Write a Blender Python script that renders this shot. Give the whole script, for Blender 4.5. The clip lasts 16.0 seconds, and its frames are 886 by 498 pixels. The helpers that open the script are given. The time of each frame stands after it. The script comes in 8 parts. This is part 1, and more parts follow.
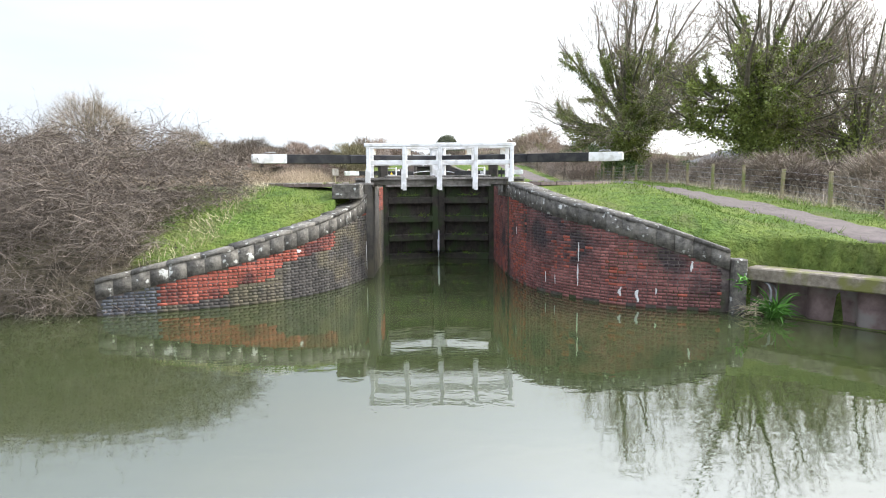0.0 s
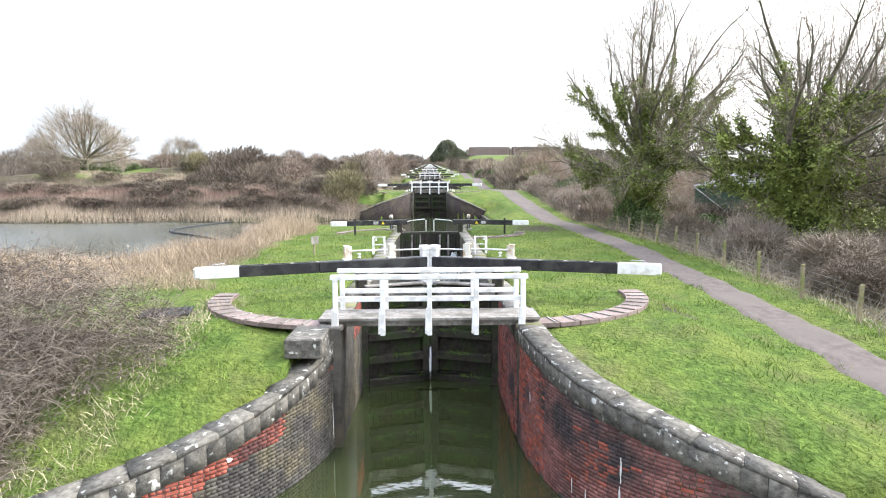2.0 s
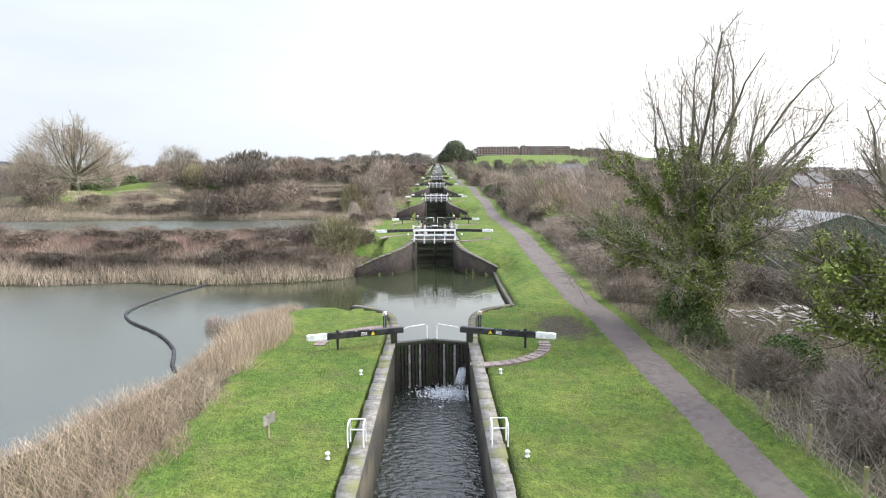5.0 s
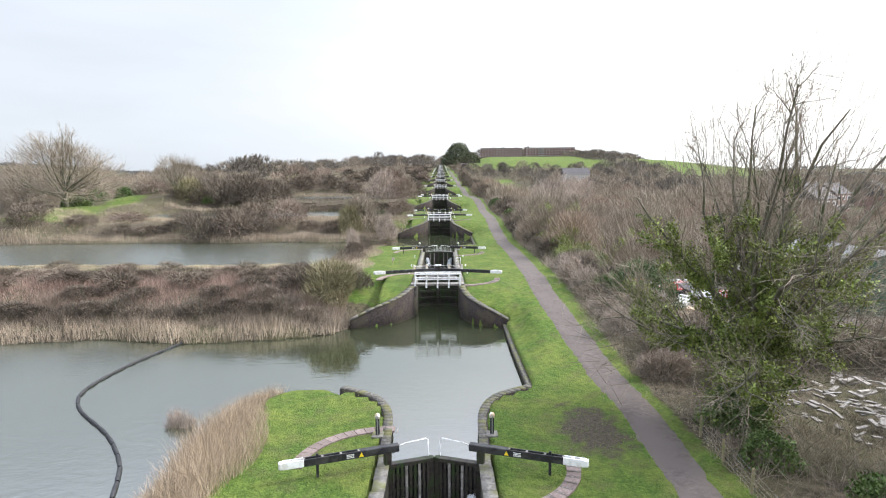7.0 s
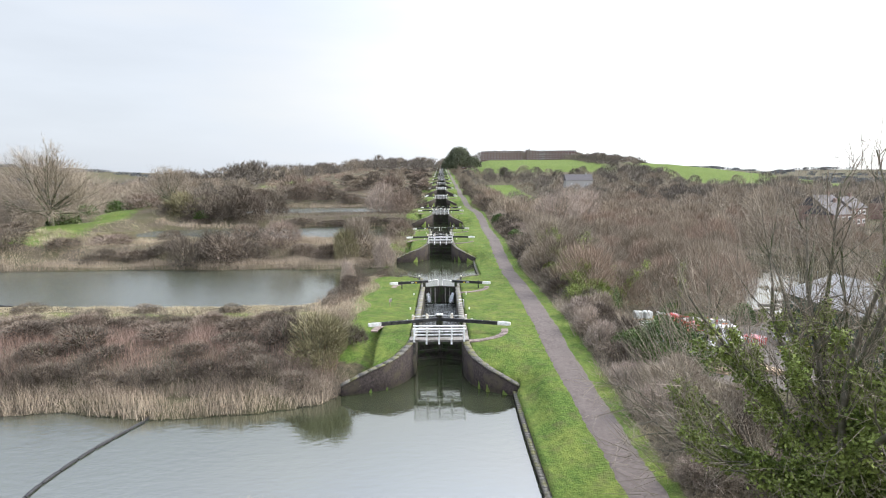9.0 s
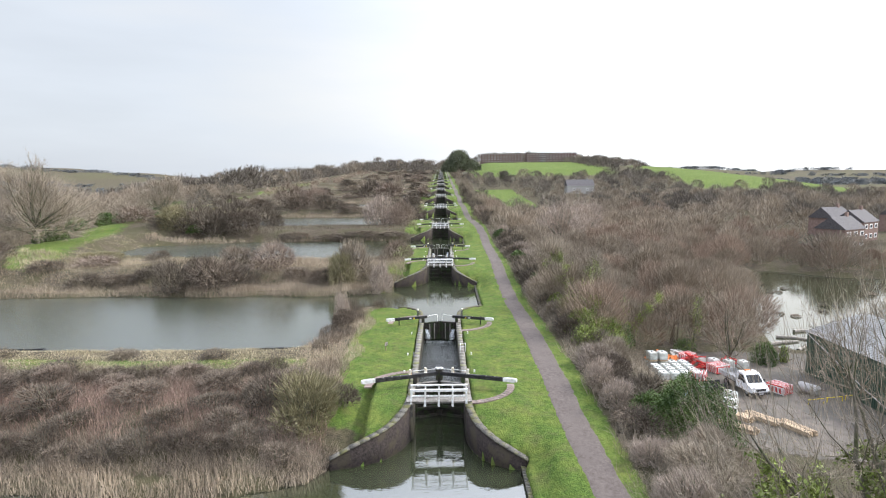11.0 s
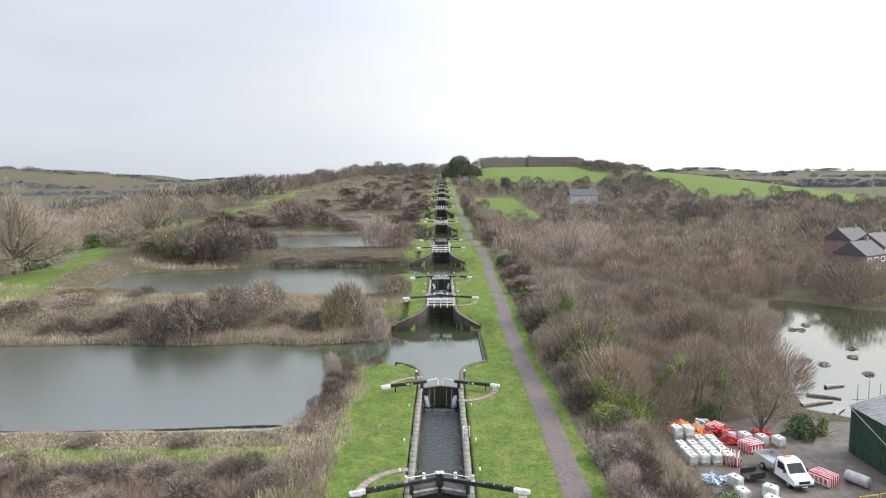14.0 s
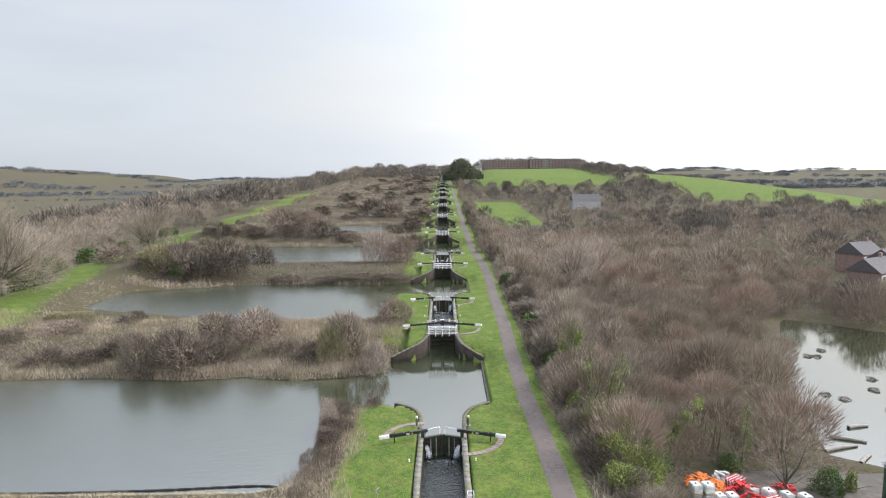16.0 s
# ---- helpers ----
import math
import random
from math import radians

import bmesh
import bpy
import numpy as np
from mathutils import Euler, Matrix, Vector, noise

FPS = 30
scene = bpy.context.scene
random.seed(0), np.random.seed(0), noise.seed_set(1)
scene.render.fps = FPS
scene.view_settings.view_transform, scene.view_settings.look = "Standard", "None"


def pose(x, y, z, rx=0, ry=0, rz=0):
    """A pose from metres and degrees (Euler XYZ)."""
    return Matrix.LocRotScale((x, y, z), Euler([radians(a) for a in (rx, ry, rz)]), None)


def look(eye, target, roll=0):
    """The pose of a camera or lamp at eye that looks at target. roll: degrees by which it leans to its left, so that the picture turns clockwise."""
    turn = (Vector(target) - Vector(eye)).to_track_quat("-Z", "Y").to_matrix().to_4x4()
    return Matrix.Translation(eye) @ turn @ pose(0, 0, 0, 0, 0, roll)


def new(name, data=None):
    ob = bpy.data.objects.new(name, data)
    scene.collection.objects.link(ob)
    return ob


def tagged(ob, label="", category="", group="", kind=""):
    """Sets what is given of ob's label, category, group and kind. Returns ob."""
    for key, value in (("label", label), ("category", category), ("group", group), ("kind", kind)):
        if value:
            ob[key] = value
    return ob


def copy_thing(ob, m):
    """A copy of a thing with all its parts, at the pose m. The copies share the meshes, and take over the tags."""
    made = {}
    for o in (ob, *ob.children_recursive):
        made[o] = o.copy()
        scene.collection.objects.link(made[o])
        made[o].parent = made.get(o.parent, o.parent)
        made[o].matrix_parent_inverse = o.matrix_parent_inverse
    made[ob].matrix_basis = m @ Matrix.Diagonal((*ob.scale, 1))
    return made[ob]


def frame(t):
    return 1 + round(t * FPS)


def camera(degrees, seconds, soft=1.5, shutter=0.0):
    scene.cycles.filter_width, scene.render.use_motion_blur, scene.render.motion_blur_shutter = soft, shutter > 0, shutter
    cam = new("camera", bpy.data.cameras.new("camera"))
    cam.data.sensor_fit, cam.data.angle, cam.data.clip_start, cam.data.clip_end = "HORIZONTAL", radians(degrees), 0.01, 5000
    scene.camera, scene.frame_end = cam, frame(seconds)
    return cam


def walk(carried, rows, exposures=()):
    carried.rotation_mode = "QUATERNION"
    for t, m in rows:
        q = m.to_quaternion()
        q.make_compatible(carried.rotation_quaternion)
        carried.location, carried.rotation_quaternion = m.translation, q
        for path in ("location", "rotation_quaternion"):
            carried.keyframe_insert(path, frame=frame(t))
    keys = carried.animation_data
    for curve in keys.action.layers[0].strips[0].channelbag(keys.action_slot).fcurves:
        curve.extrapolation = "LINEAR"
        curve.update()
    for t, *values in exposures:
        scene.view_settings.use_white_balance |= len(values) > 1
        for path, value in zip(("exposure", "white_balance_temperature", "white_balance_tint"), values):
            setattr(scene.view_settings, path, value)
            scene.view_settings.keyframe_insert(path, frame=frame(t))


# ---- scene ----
cam = camera(72.0, 16.0, 1.1)
# seconds, x, y, z, yaw, pitch, roll
ROWS = [
    (0.0, -0.34, 4.79, 3.07, -1.24, -6.24, 0.45),
    (0.5, -0.23, 6.02, 3.65, -1.25, -6.37, 0.43),
    (1.0, -0.13, 7.24, 4.50, -1.28, -6.24, 0.38),
    (1.5, -0.05, 8.51, 5.50, -1.24, -6.14, 0.35),
    (2.0, 0.04, 9.79, 6.53, -1.20, -6.10, 0.33),
    (2.5, 0.13, 11.20, 7.57, -1.19, -6.03, 0.29),
    (3.0, 0.21, 12.77, 8.57, -1.16, -6.06, 0.33),
    (3.5, 0.31, 14.41, 9.52, -1.26, -6.19, 0.31),
    (4.2, 0.38, 16.61, 10.85, -0.89, -6.35, 0.32),
    (7.0, 0.45, 26.31, 16.34, -0.16, -6.54, 0.48),
    (9.0, 0.36, 33.19, 20.28, -0.12, -6.47, 0.53),
    (10.2, 0.41, 36.65, 22.54, -0.17, -6.51, 0.54),
    (12.5, 0.26, 43.04, 26.93, -0.13, -6.45, 0.58),
    (14.5, 0.46, 48.35, 30.97, -0.09, -6.45, 0.61),
    (16.0, 0.37, 52.00, 34.01, -0.01, -6.53, 0.65),
]
EXPOSURES = [(0.0, 0.56), (1.5, 0.8), (3.0, 0.65), (4.2, 0.5), (7.0, 0.35), (9.0, 0.26), (13.0, 0.15), (16.0, 0.07)]
walk(cam, [(t, pose(x, y, z, 90 + pitch, roll, yaw)) for t, x, y, z, yaw, pitch, roll in ROWS], EXPOSURES)

# ---- sky and sun: thin bright overcast, sun ahead to the right ----
SUN_ELEV, SUN_AZ = 38.0, 78.0          # azimuth from +y towards +x
world = bpy.data.worlds.new("overcast_sky")
scene.world = world
world.use_nodes = True
wn, wl = world.node_tree.nodes, world.node_tree.links
wn.clear()
sky = wn.new("ShaderNodeTexSky")
sky.sky_type = "NISHITA"
sky.sun_disc = False
sky.sun_elevation, sky.sun_rotation = radians(SUN_ELEV), radians(SUN_AZ)
sky.air_density, sky.dust_density, sky.ozone_density = 1.0, 3.0, 1.0
w_out, w_bg = wn.new("ShaderNodeOutputWorld"), wn.new("ShaderNodeBackground")
w_bg.inputs["Strength"].default_value = 0.12
w_co = wn.new("ShaderNodeTexCoord")
w_map = wn.new("ShaderNodeMapping")
w_map.inputs["Scale"].default_value = (1.0, 1.0, 5.0)
w_no = wn.new("ShaderNodeTexNoise")
w_no.inputs["Scale"].default_value, w_no.inputs["Detail"].default_value = 1.6, 5.0
w_dot = wn.new("ShaderNodeVectorMath")          # thin cloud glows towards the sun
w_dot.operation = "DOT_PRODUCT"
w_dot.inputs[1].default_value = (math.sin(radians(SUN_AZ)), math.cos(radians(SUN_AZ)), 0.35)
w_add = wn.new("ShaderNodeMath")
w_add.operation = "MULTIPLY_ADD"
w_add.inputs[1].default_value = 0.45
w_rmp = wn.new("ShaderNodeValToRGB")
w_rmp.color_ramp.elements[0].position, w_rmp.color_ramp.elements[0].color = 0.0, (0.62, 0.67, 0.74, 1)
w_rmp.color_ramp.elements[1].position, w_rmp.color_ramp.elements[1].color = 1.0, (1.0, 0.99, 0.97, 1)
w_mid = w_rmp.color_ramp.elements.new(0.5)
w_mid.color = (0.82, 0.88, 0.965, 1)
w_gain = wn.new("ShaderNodeVectorMath")
w_gain.operation = "SCALE"
w_mix = wn.new("ShaderNodeMix")
w_mix.data_type = "RGBA"
w_mix.inputs["Factor"].default_value = 0.88
wl.new(w_co.outputs["Generated"], w_map.inputs["Vector"])
wl.new(w_map.outputs[0], w_no.inputs["Vector"])
wl.new(w_co.outputs["Generated"], w_dot.inputs[0])
wl.new(w_dot.outputs["Value"], w_add.inputs[0])
wl.new(w_no.outputs[0], w_add.inputs[2])
wl.new(w_add.outputs[0], w_rmp.inputs[0])
wl.new(w_rmp.outputs[0], w_gain.inputs[0])
w_sep = wn.new("ShaderNodeSeparateXYZ")            # overcast: brighter overhead than at the horizon
w_cie = wn.new("ShaderNodeMapRange")
w_cie.interpolation_type = "SMOOTHSTEP"
w_cie.inputs["From Min"].default_value, w_cie.inputs["From Max"].default_value = 0.24, 0.62
w_cie.inputs["To Min"].default_value, w_cie.inputs["To Max"].default_value = 8.1, 17.0
wl.new(w_co.outputs["Generated"], w_sep.inputs[0])
wl.new(w_sep.outputs["Z"], w_cie.inputs["Value"])
w_glow = wn.new("ShaderNodeMapRange")
w_glow.interpolation_type = "SMOOTHSTEP"
w_glow.inputs["From Min"].default_value, w_glow.inputs["From Max"].default_value = -0.1, 1.0
w_glow.inputs["To Min"].default_value, w_glow.inputs["To Max"].default_value = 0.91, 1.8
w_both = wn.new("ShaderNodeMath")
w_both.operation = "MULTIPLY"
wl.new(w_dot.outputs["Value"], w_glow.inputs["Value"])
wl.new(w_cie.outputs[0], w_both.inputs[0])
wl.new(w_glow.outputs[0], w_both.inputs[1])
wl.new(w_both.outputs[0], w_gain.inputs["Scale"])
w_high = wn.new("ShaderNodeMapRange")             # cooler light from overhead
w_high.inputs["From Min"].default_value, w_high.inputs["From Max"].default_value = 0.24, 0.62
w_cool = wn.new("ShaderNodeMix")
w_cool.data_type = "RGBA"
w_cool.inputs["A"].default_value, w_cool.inputs["B"].default_value = (1, 1, 1, 1), (0.97, 1.0, 1.14, 1)
w_tint = wn.new("ShaderNodeVectorMath")
w_tint.operation = "MULTIPLY"
wl.new(w_sep.outputs["Z"], w_high.inputs["Value"])
wl.new(w_high.outputs[0], w_cool.inputs["Factor"])
wl.new(w_gain.outputs[0], w_tint.inputs[0])
wl.new(w_cool.outputs["Result"], w_tint.inputs[1])
wl.new(w_tint.outputs[0], w_mix.inputs["B"])
wl.new(sky.outputs[0], w_mix.inputs["A"])
wl.new(w_mix.outputs["Result"], w_bg.inputs[0])
wl.new(w_bg.outputs[0], w_out.inputs[0])
sun = new("sun", bpy.data.lights.new("sun", "SUN"))
sun.data.energy, sun.data.angle, sun.data.color = 3.3, radians(8), (1.0, 0.98, 0.95)
az, el = radians(SUN_AZ), radians(SUN_ELEV)
sun.matrix_world = look((0, 0, 0), (-math.sin(az) * math.cos(el), -math.cos(az) * math.cos(el), -math.sin(el)))
# ---- materials ----
def mat(name, c1, c2, scale=6.0, rough=0.8, bump=0.3, metal=0.0, c3=None, scale3=0.6, spread=0.0, dist=0.02, detail=6.0, fine=0.0, spec=0.3, lo3=0.48, hi3=0.62):
    """Two-tone noise at two scales; c3: patches of wear or moss; spread: how much objects differ; fine: a second, fine grain."""
    m = bpy.data.materials.new(name)
    m.use_nodes = True
    n, l = m.node_tree.nodes, m.node_tree.links
    b = n["Principled BSDF"]
    co = n.new("ShaderNodeTexCoord")
    no = n.new("ShaderNodeTexNoise")
    no.inputs["Scale"].default_value, no.inputs["Detail"].default_value, no.inputs["Roughness"].default_value = scale, detail, 0.65
    geo = n.new("ShaderNodeNewGeometry")
    l.new(geo.outputs["Position"], no.inputs["Vector"])
    r = n.new("ShaderNodeValToRGB")
    r.color_ramp.elements[0].position, r.color_ramp.elements[1].position = 0.32, 0.68
    r.color_ramp.elements[0].color, r.color_ramp.elements[1].color = (*c1, 1), (*c2, 1)
    l.new(no.outputs[0], r.inputs[0])
    col = r.outputs[0]
    if c3:
        n3 = n.new("ShaderNodeTexNoise")
        n3.inputs["Scale"].default_value, n3.inputs["Detail"].default_value = scale3, 5.0
        l.new(geo.outputs["Position"], n3.inputs["Vector"])
        r3 = n.new("ShaderNodeValToRGB")
        r3.color_ramp.elements[0].position, r3.color_ramp.elements[1].position = lo3, hi3
        l.new(n3.outputs[0], r3.inputs[0])
        x = n.new("ShaderNodeMix")
        x.data_type = "RGBA"
        l.new(r3.outputs[0], x.inputs["Factor"])
        l.new(col, x.inputs["A"])
        x.inputs["B"].default_value = (*c3, 1)
        col = x.outputs["Result"]
    if spread:
        oi = n.new("ShaderNodeObjectInfo")
        isl = n.new("ShaderNodeMapRange")
        isl.inputs["To Min"].default_value, isl.inputs["To Max"].default_value = 1 - spread, 1 + spread
        l.new(oi.outputs["Random"], isl.inputs["Value"])
        hs = n.new("ShaderNodeHueSaturation")
        l.new(isl.outputs[0], hs.inputs["Value"])
        l.new(col, hs.inputs["Color"])
        col = hs.outputs[0]
    l.new(col, b.inputs["Base Color"])
    b.inputs["Roughness"].default_value, b.inputs["Metallic"].default_value = rough, metal
    b.inputs["Specular IOR Level"].default_value = spec
    if bump:
        nb = n.new("ShaderNodeTexNoise")
        nb.inputs["Scale"].default_value, nb.inputs["Detail"].default_value = fine or scale * 4, 4.0
        l.new(geo.outputs["Position"], nb.inputs["Vector"])
        bp = n.new("ShaderNodeBump")
        bp.inputs["Strength"].default_value, bp.inputs["Distance"].default_value = bump, dist
        l.new(nb.outputs[0], bp.inputs["Height"])
        l.new(bp.outputs[0], b.inputs["Normal"])
    return m


def island(m, amount):
    """Each loose piece of the mesh gets its own shade."""
    n, l = m.node_tree.nodes, m.node_tree.links
    b = n["Principled BSDF"]
    src = b.inputs["Base Color"].links[0].from_socket
    g = n.new("ShaderNodeNewGeometry")
    r = n.new("ShaderNodeMapRange")
    r.inputs["To Min"].default_value, r.inputs["To Max"].default_value = 1 - amount, 1 + amount
    l.new(g.outputs["Random Per Island"], r.inputs["Value"])
    h = n.new("ShaderNodeHueSaturation")
    l.new(r.outputs[0], h.inputs["Value"])
    l.new(src, h.inputs["Color"])
    l.new(h.outputs[0], b.inputs["Base Color"])
    return m


def ground_material():
    """Lawn, rough tawny grass, mud and leaf litter, mixed by the cover weights of the ground sheet."""
    m = bpy.data.materials.new("ground_cover")
    m.use_nodes = True
    n, l = m.node_tree.nodes, m.node_tree.links
    b = n["Principled BSDF"]
    geo = n.new("ShaderNodeNewGeometry")

    def noise_col(scale, detail, a, z, c1, c2):
        no = n.new("ShaderNodeTexNoise")
        no.inputs["Scale"].default_value, no.inputs["Detail"].default_value = scale, detail
        l.new(geo.outputs["Position"], no.inputs["Vector"])
        r = n.new("ShaderNodeValToRGB")
        r.color_ramp.elements[0].position, r.color_ramp.elements[1].position = a, z
        r.color_ramp.elements[0].color, r.color_ramp.elements[1].color = (*c1, 1), (*c2, 1)
        l.new(no.outputs[0], r.inputs[0])
        return r.outputs[0]

    def mix(f, a, c):
        x = n.new("ShaderNodeMix")
        x.data_type = "RGBA"
        l.new(f, x.inputs["Factor"])
        l.new(a, x.inputs["A"])
        if hasattr(c, "is_linked"):
            l.new(c, x.inputs["B"])
        else:
            x.inputs["B"].default_value = (*c, 1)
        return x.outputs["Result"]

    lawn = mix(noise_col(0.4, 7, 0.4, 0.64, (0, 0, 0), (0.62, 0.62, 0.62)),
               noise_col(6.0, 12, 0.32, 0.68, (0.05, 0.088, 0.017), (0.128, 0.19, 0.04)), (0.185, 0.205, 0.05))
    lawn = mix(noise_col(2.3, 8, 0.4, 0.66, (0, 0, 0), (0.6, 0.6, 0.6)), lawn, (0.042, 0.075, 0.016))
    lawn = mix(noise_col(0.9, 9, 0.5, 0.68, (0, 0, 0), (0.45, 0.45, 0.45)), lawn, (0.115, 0.105, 0.05))
    rough = mix(noise_col(0.25, 6, 0.4, 0.6, (0, 0, 0), (0.8, 0.8, 0.8)),
                noise_col(2.6, 10, 0.34, 0.66, (0.04, 0.033, 0.024), (0.145, 0.118, 0.083)), (0.075, 0.07, 0.036))
    mud = noise_col(5.0, 8, 0.3, 0.7, (0.05, 0.042, 0.03), (0.115, 0.095, 0.07))
    at = n.new("ShaderNodeAttribute")
    at.attribute_name = "cover"
    sep = n.new("ShaderNodeSeparateColor")
    l.new(at.outputs["Color"], sep.inputs[0])

    def ragged(s):
        no = n.new("ShaderNodeTexNoise")
        no.inputs["Scale"].default_value, no.inputs["Detail"].default_value = 1.5, 7.0
        l.new(geo.outputs["Position"], no.inputs["Vector"])
        ad = n.new("ShaderNodeMath")
        ad.operation = "MULTIPLY_ADD"
        l.new(no.outputs[0], ad.inputs[0])
        ad.inputs[1].default_value = 1.4
        l.new(s, ad.inputs[2])
        mr = n.new("ShaderNodeMapRange")
        mr.inputs["From Min"].default_value, mr.inputs["From Max"].default_value = 1.05, 1.4
        l.new(ad.outputs[0], mr.inputs["Value"])
        return mr.outputs[0]

    col = mix(ragged(sep.outputs["Red"]), lawn, rough)
    col = mix(ragged(sep.outputs["Green"]), col, mud)
    l.new(col, b.inputs["Base Color"])
    b.inputs["Roughness"].default_value = 0.95
    b.inputs["Specular IOR Level"].default_value = 0.1
    nb = n.new("ShaderNodeTexNoise")
    nb.inputs["Scale"].default_value, nb.inputs["Detail"].default_value = 9.0, 6.0
    l.new(geo.outputs["Position"], nb.inputs["Vector"])
    bp = n.new("ShaderNodeBump")
    bp.inputs["Strength"].default_value, bp.inputs["Distance"].default_value = 0.9, 0.2
    l.new(nb.outputs[0], bp.inputs["Height"])
    l.new(bp.outputs[0], b.inputs["Normal"])
    return m


def water_material(name, colour, ripple, scale, rough=0.03, depth=0.05, ior=2.4, ruffled=False):
    m = bpy.data.materials.new(name)
    m.use_nodes = True
    n, l = m.node_tree.nodes, m.node_tree.links
    b = n["Principled BSDF"]
    geo = n.new("ShaderNodeNewGeometry")
    n0 = n.new("ShaderNodeTexNoise")
    n0.inputs["Scale"].default_value = 0.25
    l.new(geo.outputs["Position"], n0.inputs["Vector"])
    r = n.new("ShaderNodeValToRGB")
    r.color_ramp.elements[0].color = (*[c * 0.75 for c in colour], 1)
    r.color_ramp.elements[1].color = (*[c * 1.25 for c in colour], 1)
    l.new(n0.outputs[0], r.inputs[0])
    l.new(r.outputs[0], b.inputs["Base Color"])
    b.inputs["Roughness"].default_value, b.inputs["IOR"].default_value = rough, ior
    b.inputs["Specular IOR Level"].default_value = 0.5
    mp = n.new("ShaderNodeMapping")
    mp.inputs["Scale"].default_value = (1.0, 1.6, 1.0)
    l.new(geo.outputs["Position"], mp.inputs["Vector"])
    n1 = n.new("ShaderNodeTexNoise")
    n1.inputs["Scale"].default_value, n1.inputs["Detail"].default_value = scale, 3.0
    l.new(mp.outputs[0], n1.inputs["Vector"])
    bp = n.new("ShaderNodeBump")
    bp.inputs["Strength"].default_value, bp.inputs["Distance"].default_value = ripple, depth
    l.new(n1.outputs[0], bp.inputs["Height"])
    l.new(bp.outputs[0], b.inputs["Normal"])
    if ruffled:                                   # open ponds to the west are ruffled by wind, the pounds are calm
        sp = n.new("ShaderNodeSeparateXYZ")
        mr = n.new("ShaderNodeMapRange")
        mr.inputs["From Min"].default_value, mr.inputs["From Max"].default_value = -30.0, -7.0
        mr.inputs["To Min"].default_value, mr.inputs["To Max"].default_value = ripple, ripple * 0.3
        l.new(geo.outputs["Position"], sp.inputs[0])
        l.new(sp.outputs["X"], mr.inputs["Value"])
        l.new(mr.outputs[0], bp.inputs["Strength"])
        mw = n.new("ShaderNodeMapRange")
        mw.inputs["From Min"].default_value, mw.inputs["From Max"].default_value = -30.0, -7.0
        mw.inputs["To Min"].default_value, mw.inputs["To Max"].default_value = 0.24, rough
        l.new(sp.outputs["X"], mw.inputs["Value"])
        l.new(mw.outputs[0], b.inputs["Roughness"])
    return m


M_GROUND = ground_material()
M_WATER = water_material("canal_water", (0.034, 0.043, 0.016), 0.045, 2.4, 0.015)
M_POND = water_material("pond_water", (0.03, 0.036, 0.018), 0.5, 1.4, 0.05, 0.06, 3.1, True)
M_CHOP = water_material("chamber_water", (0.02, 0.024, 0.018), 1.0, 2.6, 0.03, 0.14, 1.5)
M_PATH = mat("gravel_path", (0.078, 0.063, 0.055), (0.14, 0.116, 0.102), 3.4, 0.95, 0.6, c3=(0.115, 0.095, 0.083), scale3=0.5, fine=40)
M_STONE = mat("lichen_stone", (0.045, 0.042, 0.034), (0.18, 0.168, 0.142), 9.0, 0.9, 0.6, c3=(0.13, 0.125, 0.055), scale3=1.2, fine=30, dist=0.03)
M_COPE = mat("worn_coping", (0.1, 0.092, 0.078), (0.26, 0.245, 0.215), 5.0, 0.9, 0.5, c3=(0.15, 0.15, 0.07), scale3=0.9, fine=25)
M_BRICK = island(mat("red_brick", (0.26, 0.065, 0.042), (0.4, 0.12, 0.08), 5.0, 0.9, 0.4, c3=(0.10, 0.04, 0.035), scale3=1.3, spread=0.18, fine=40), 0.25)
M_BRICKD = island(mat("weathered_dark_brick", (0.135, 0.056, 0.052), (0.31, 0.13, 0.108), 2.6, 0.9, 0.4, c3=(0.05, 0.038, 0.038), scale3=0.8, spread=0.18, fine=40), 0.25)
M_BRICKB = island(mat("blue_grey_brick", (0.05, 0.055, 0.065), (0.15, 0.155, 0.16), 4.0, 0.85, 0.4, spread=0.18, fine=40), 0.2)
M_MORTAR = mat("damp_mortar", (0.06, 0.048, 0.043), (0.15, 0.126, 0.112), 6.0, 0.95, 0.4, c3=(0.06, 0.065, 0.035), scale3=1.0)
M_WALL = mat("wet_chamber_wall", (0.016, 0.015, 0.012), (0.06, 0.054, 0.042), 3.0, 0.7, 0.6, c3=(0.085, 0.075, 0.05), scale3=0.7, fine=12, dist=0.04)
M_WHITE = mat("worn_white_paint", (0.72, 0.72, 0.7), (0.84, 0.84, 0.82), 3.0, 0.55, 0.1, c3=(0.6, 0.59, 0.55), scale3=3.5)
M_CREAM = mat("cream_paint", (0.62, 0.6, 0.5), (0.76, 0.74, 0.66), 5.0, 0.5, 0.1, c3=(0.5, 0.36, 0.22), scale3=4.0)
M_BLACK = mat("black_paint", (0.012, 0.012, 0.013), (0.035, 0.035, 0.036), 4.0, 0.5, 0.15, c3=(0.05, 0.048, 0.045), scale3=2.0)
M_OAK = mat("wet_oak", (0.014, 0.012, 0.01), (0.055, 0.047, 0.036), 5.0, 0.6, 0.5, c3=(0.03, 0.045, 0.015), scale3=1.5, fine=20)
M_RUBBLE = mat("dark_rubble_stone", (0.014, 0.012, 0.011), (0.066, 0.05, 0.043), 5.0, 0.92, 0.8, c3=(0.055, 0.045, 0.03), scale3=0.9, fine=9, dist=0.06)
M_GREYWOOD = mat("grey_weathered_timber", (0.16, 0.145, 0.125), (0.34, 0.32, 0.29), 8.0, 0.85, 0.4, c3=(0.13, 0.12, 0.1), scale3=1.5, fine=40)
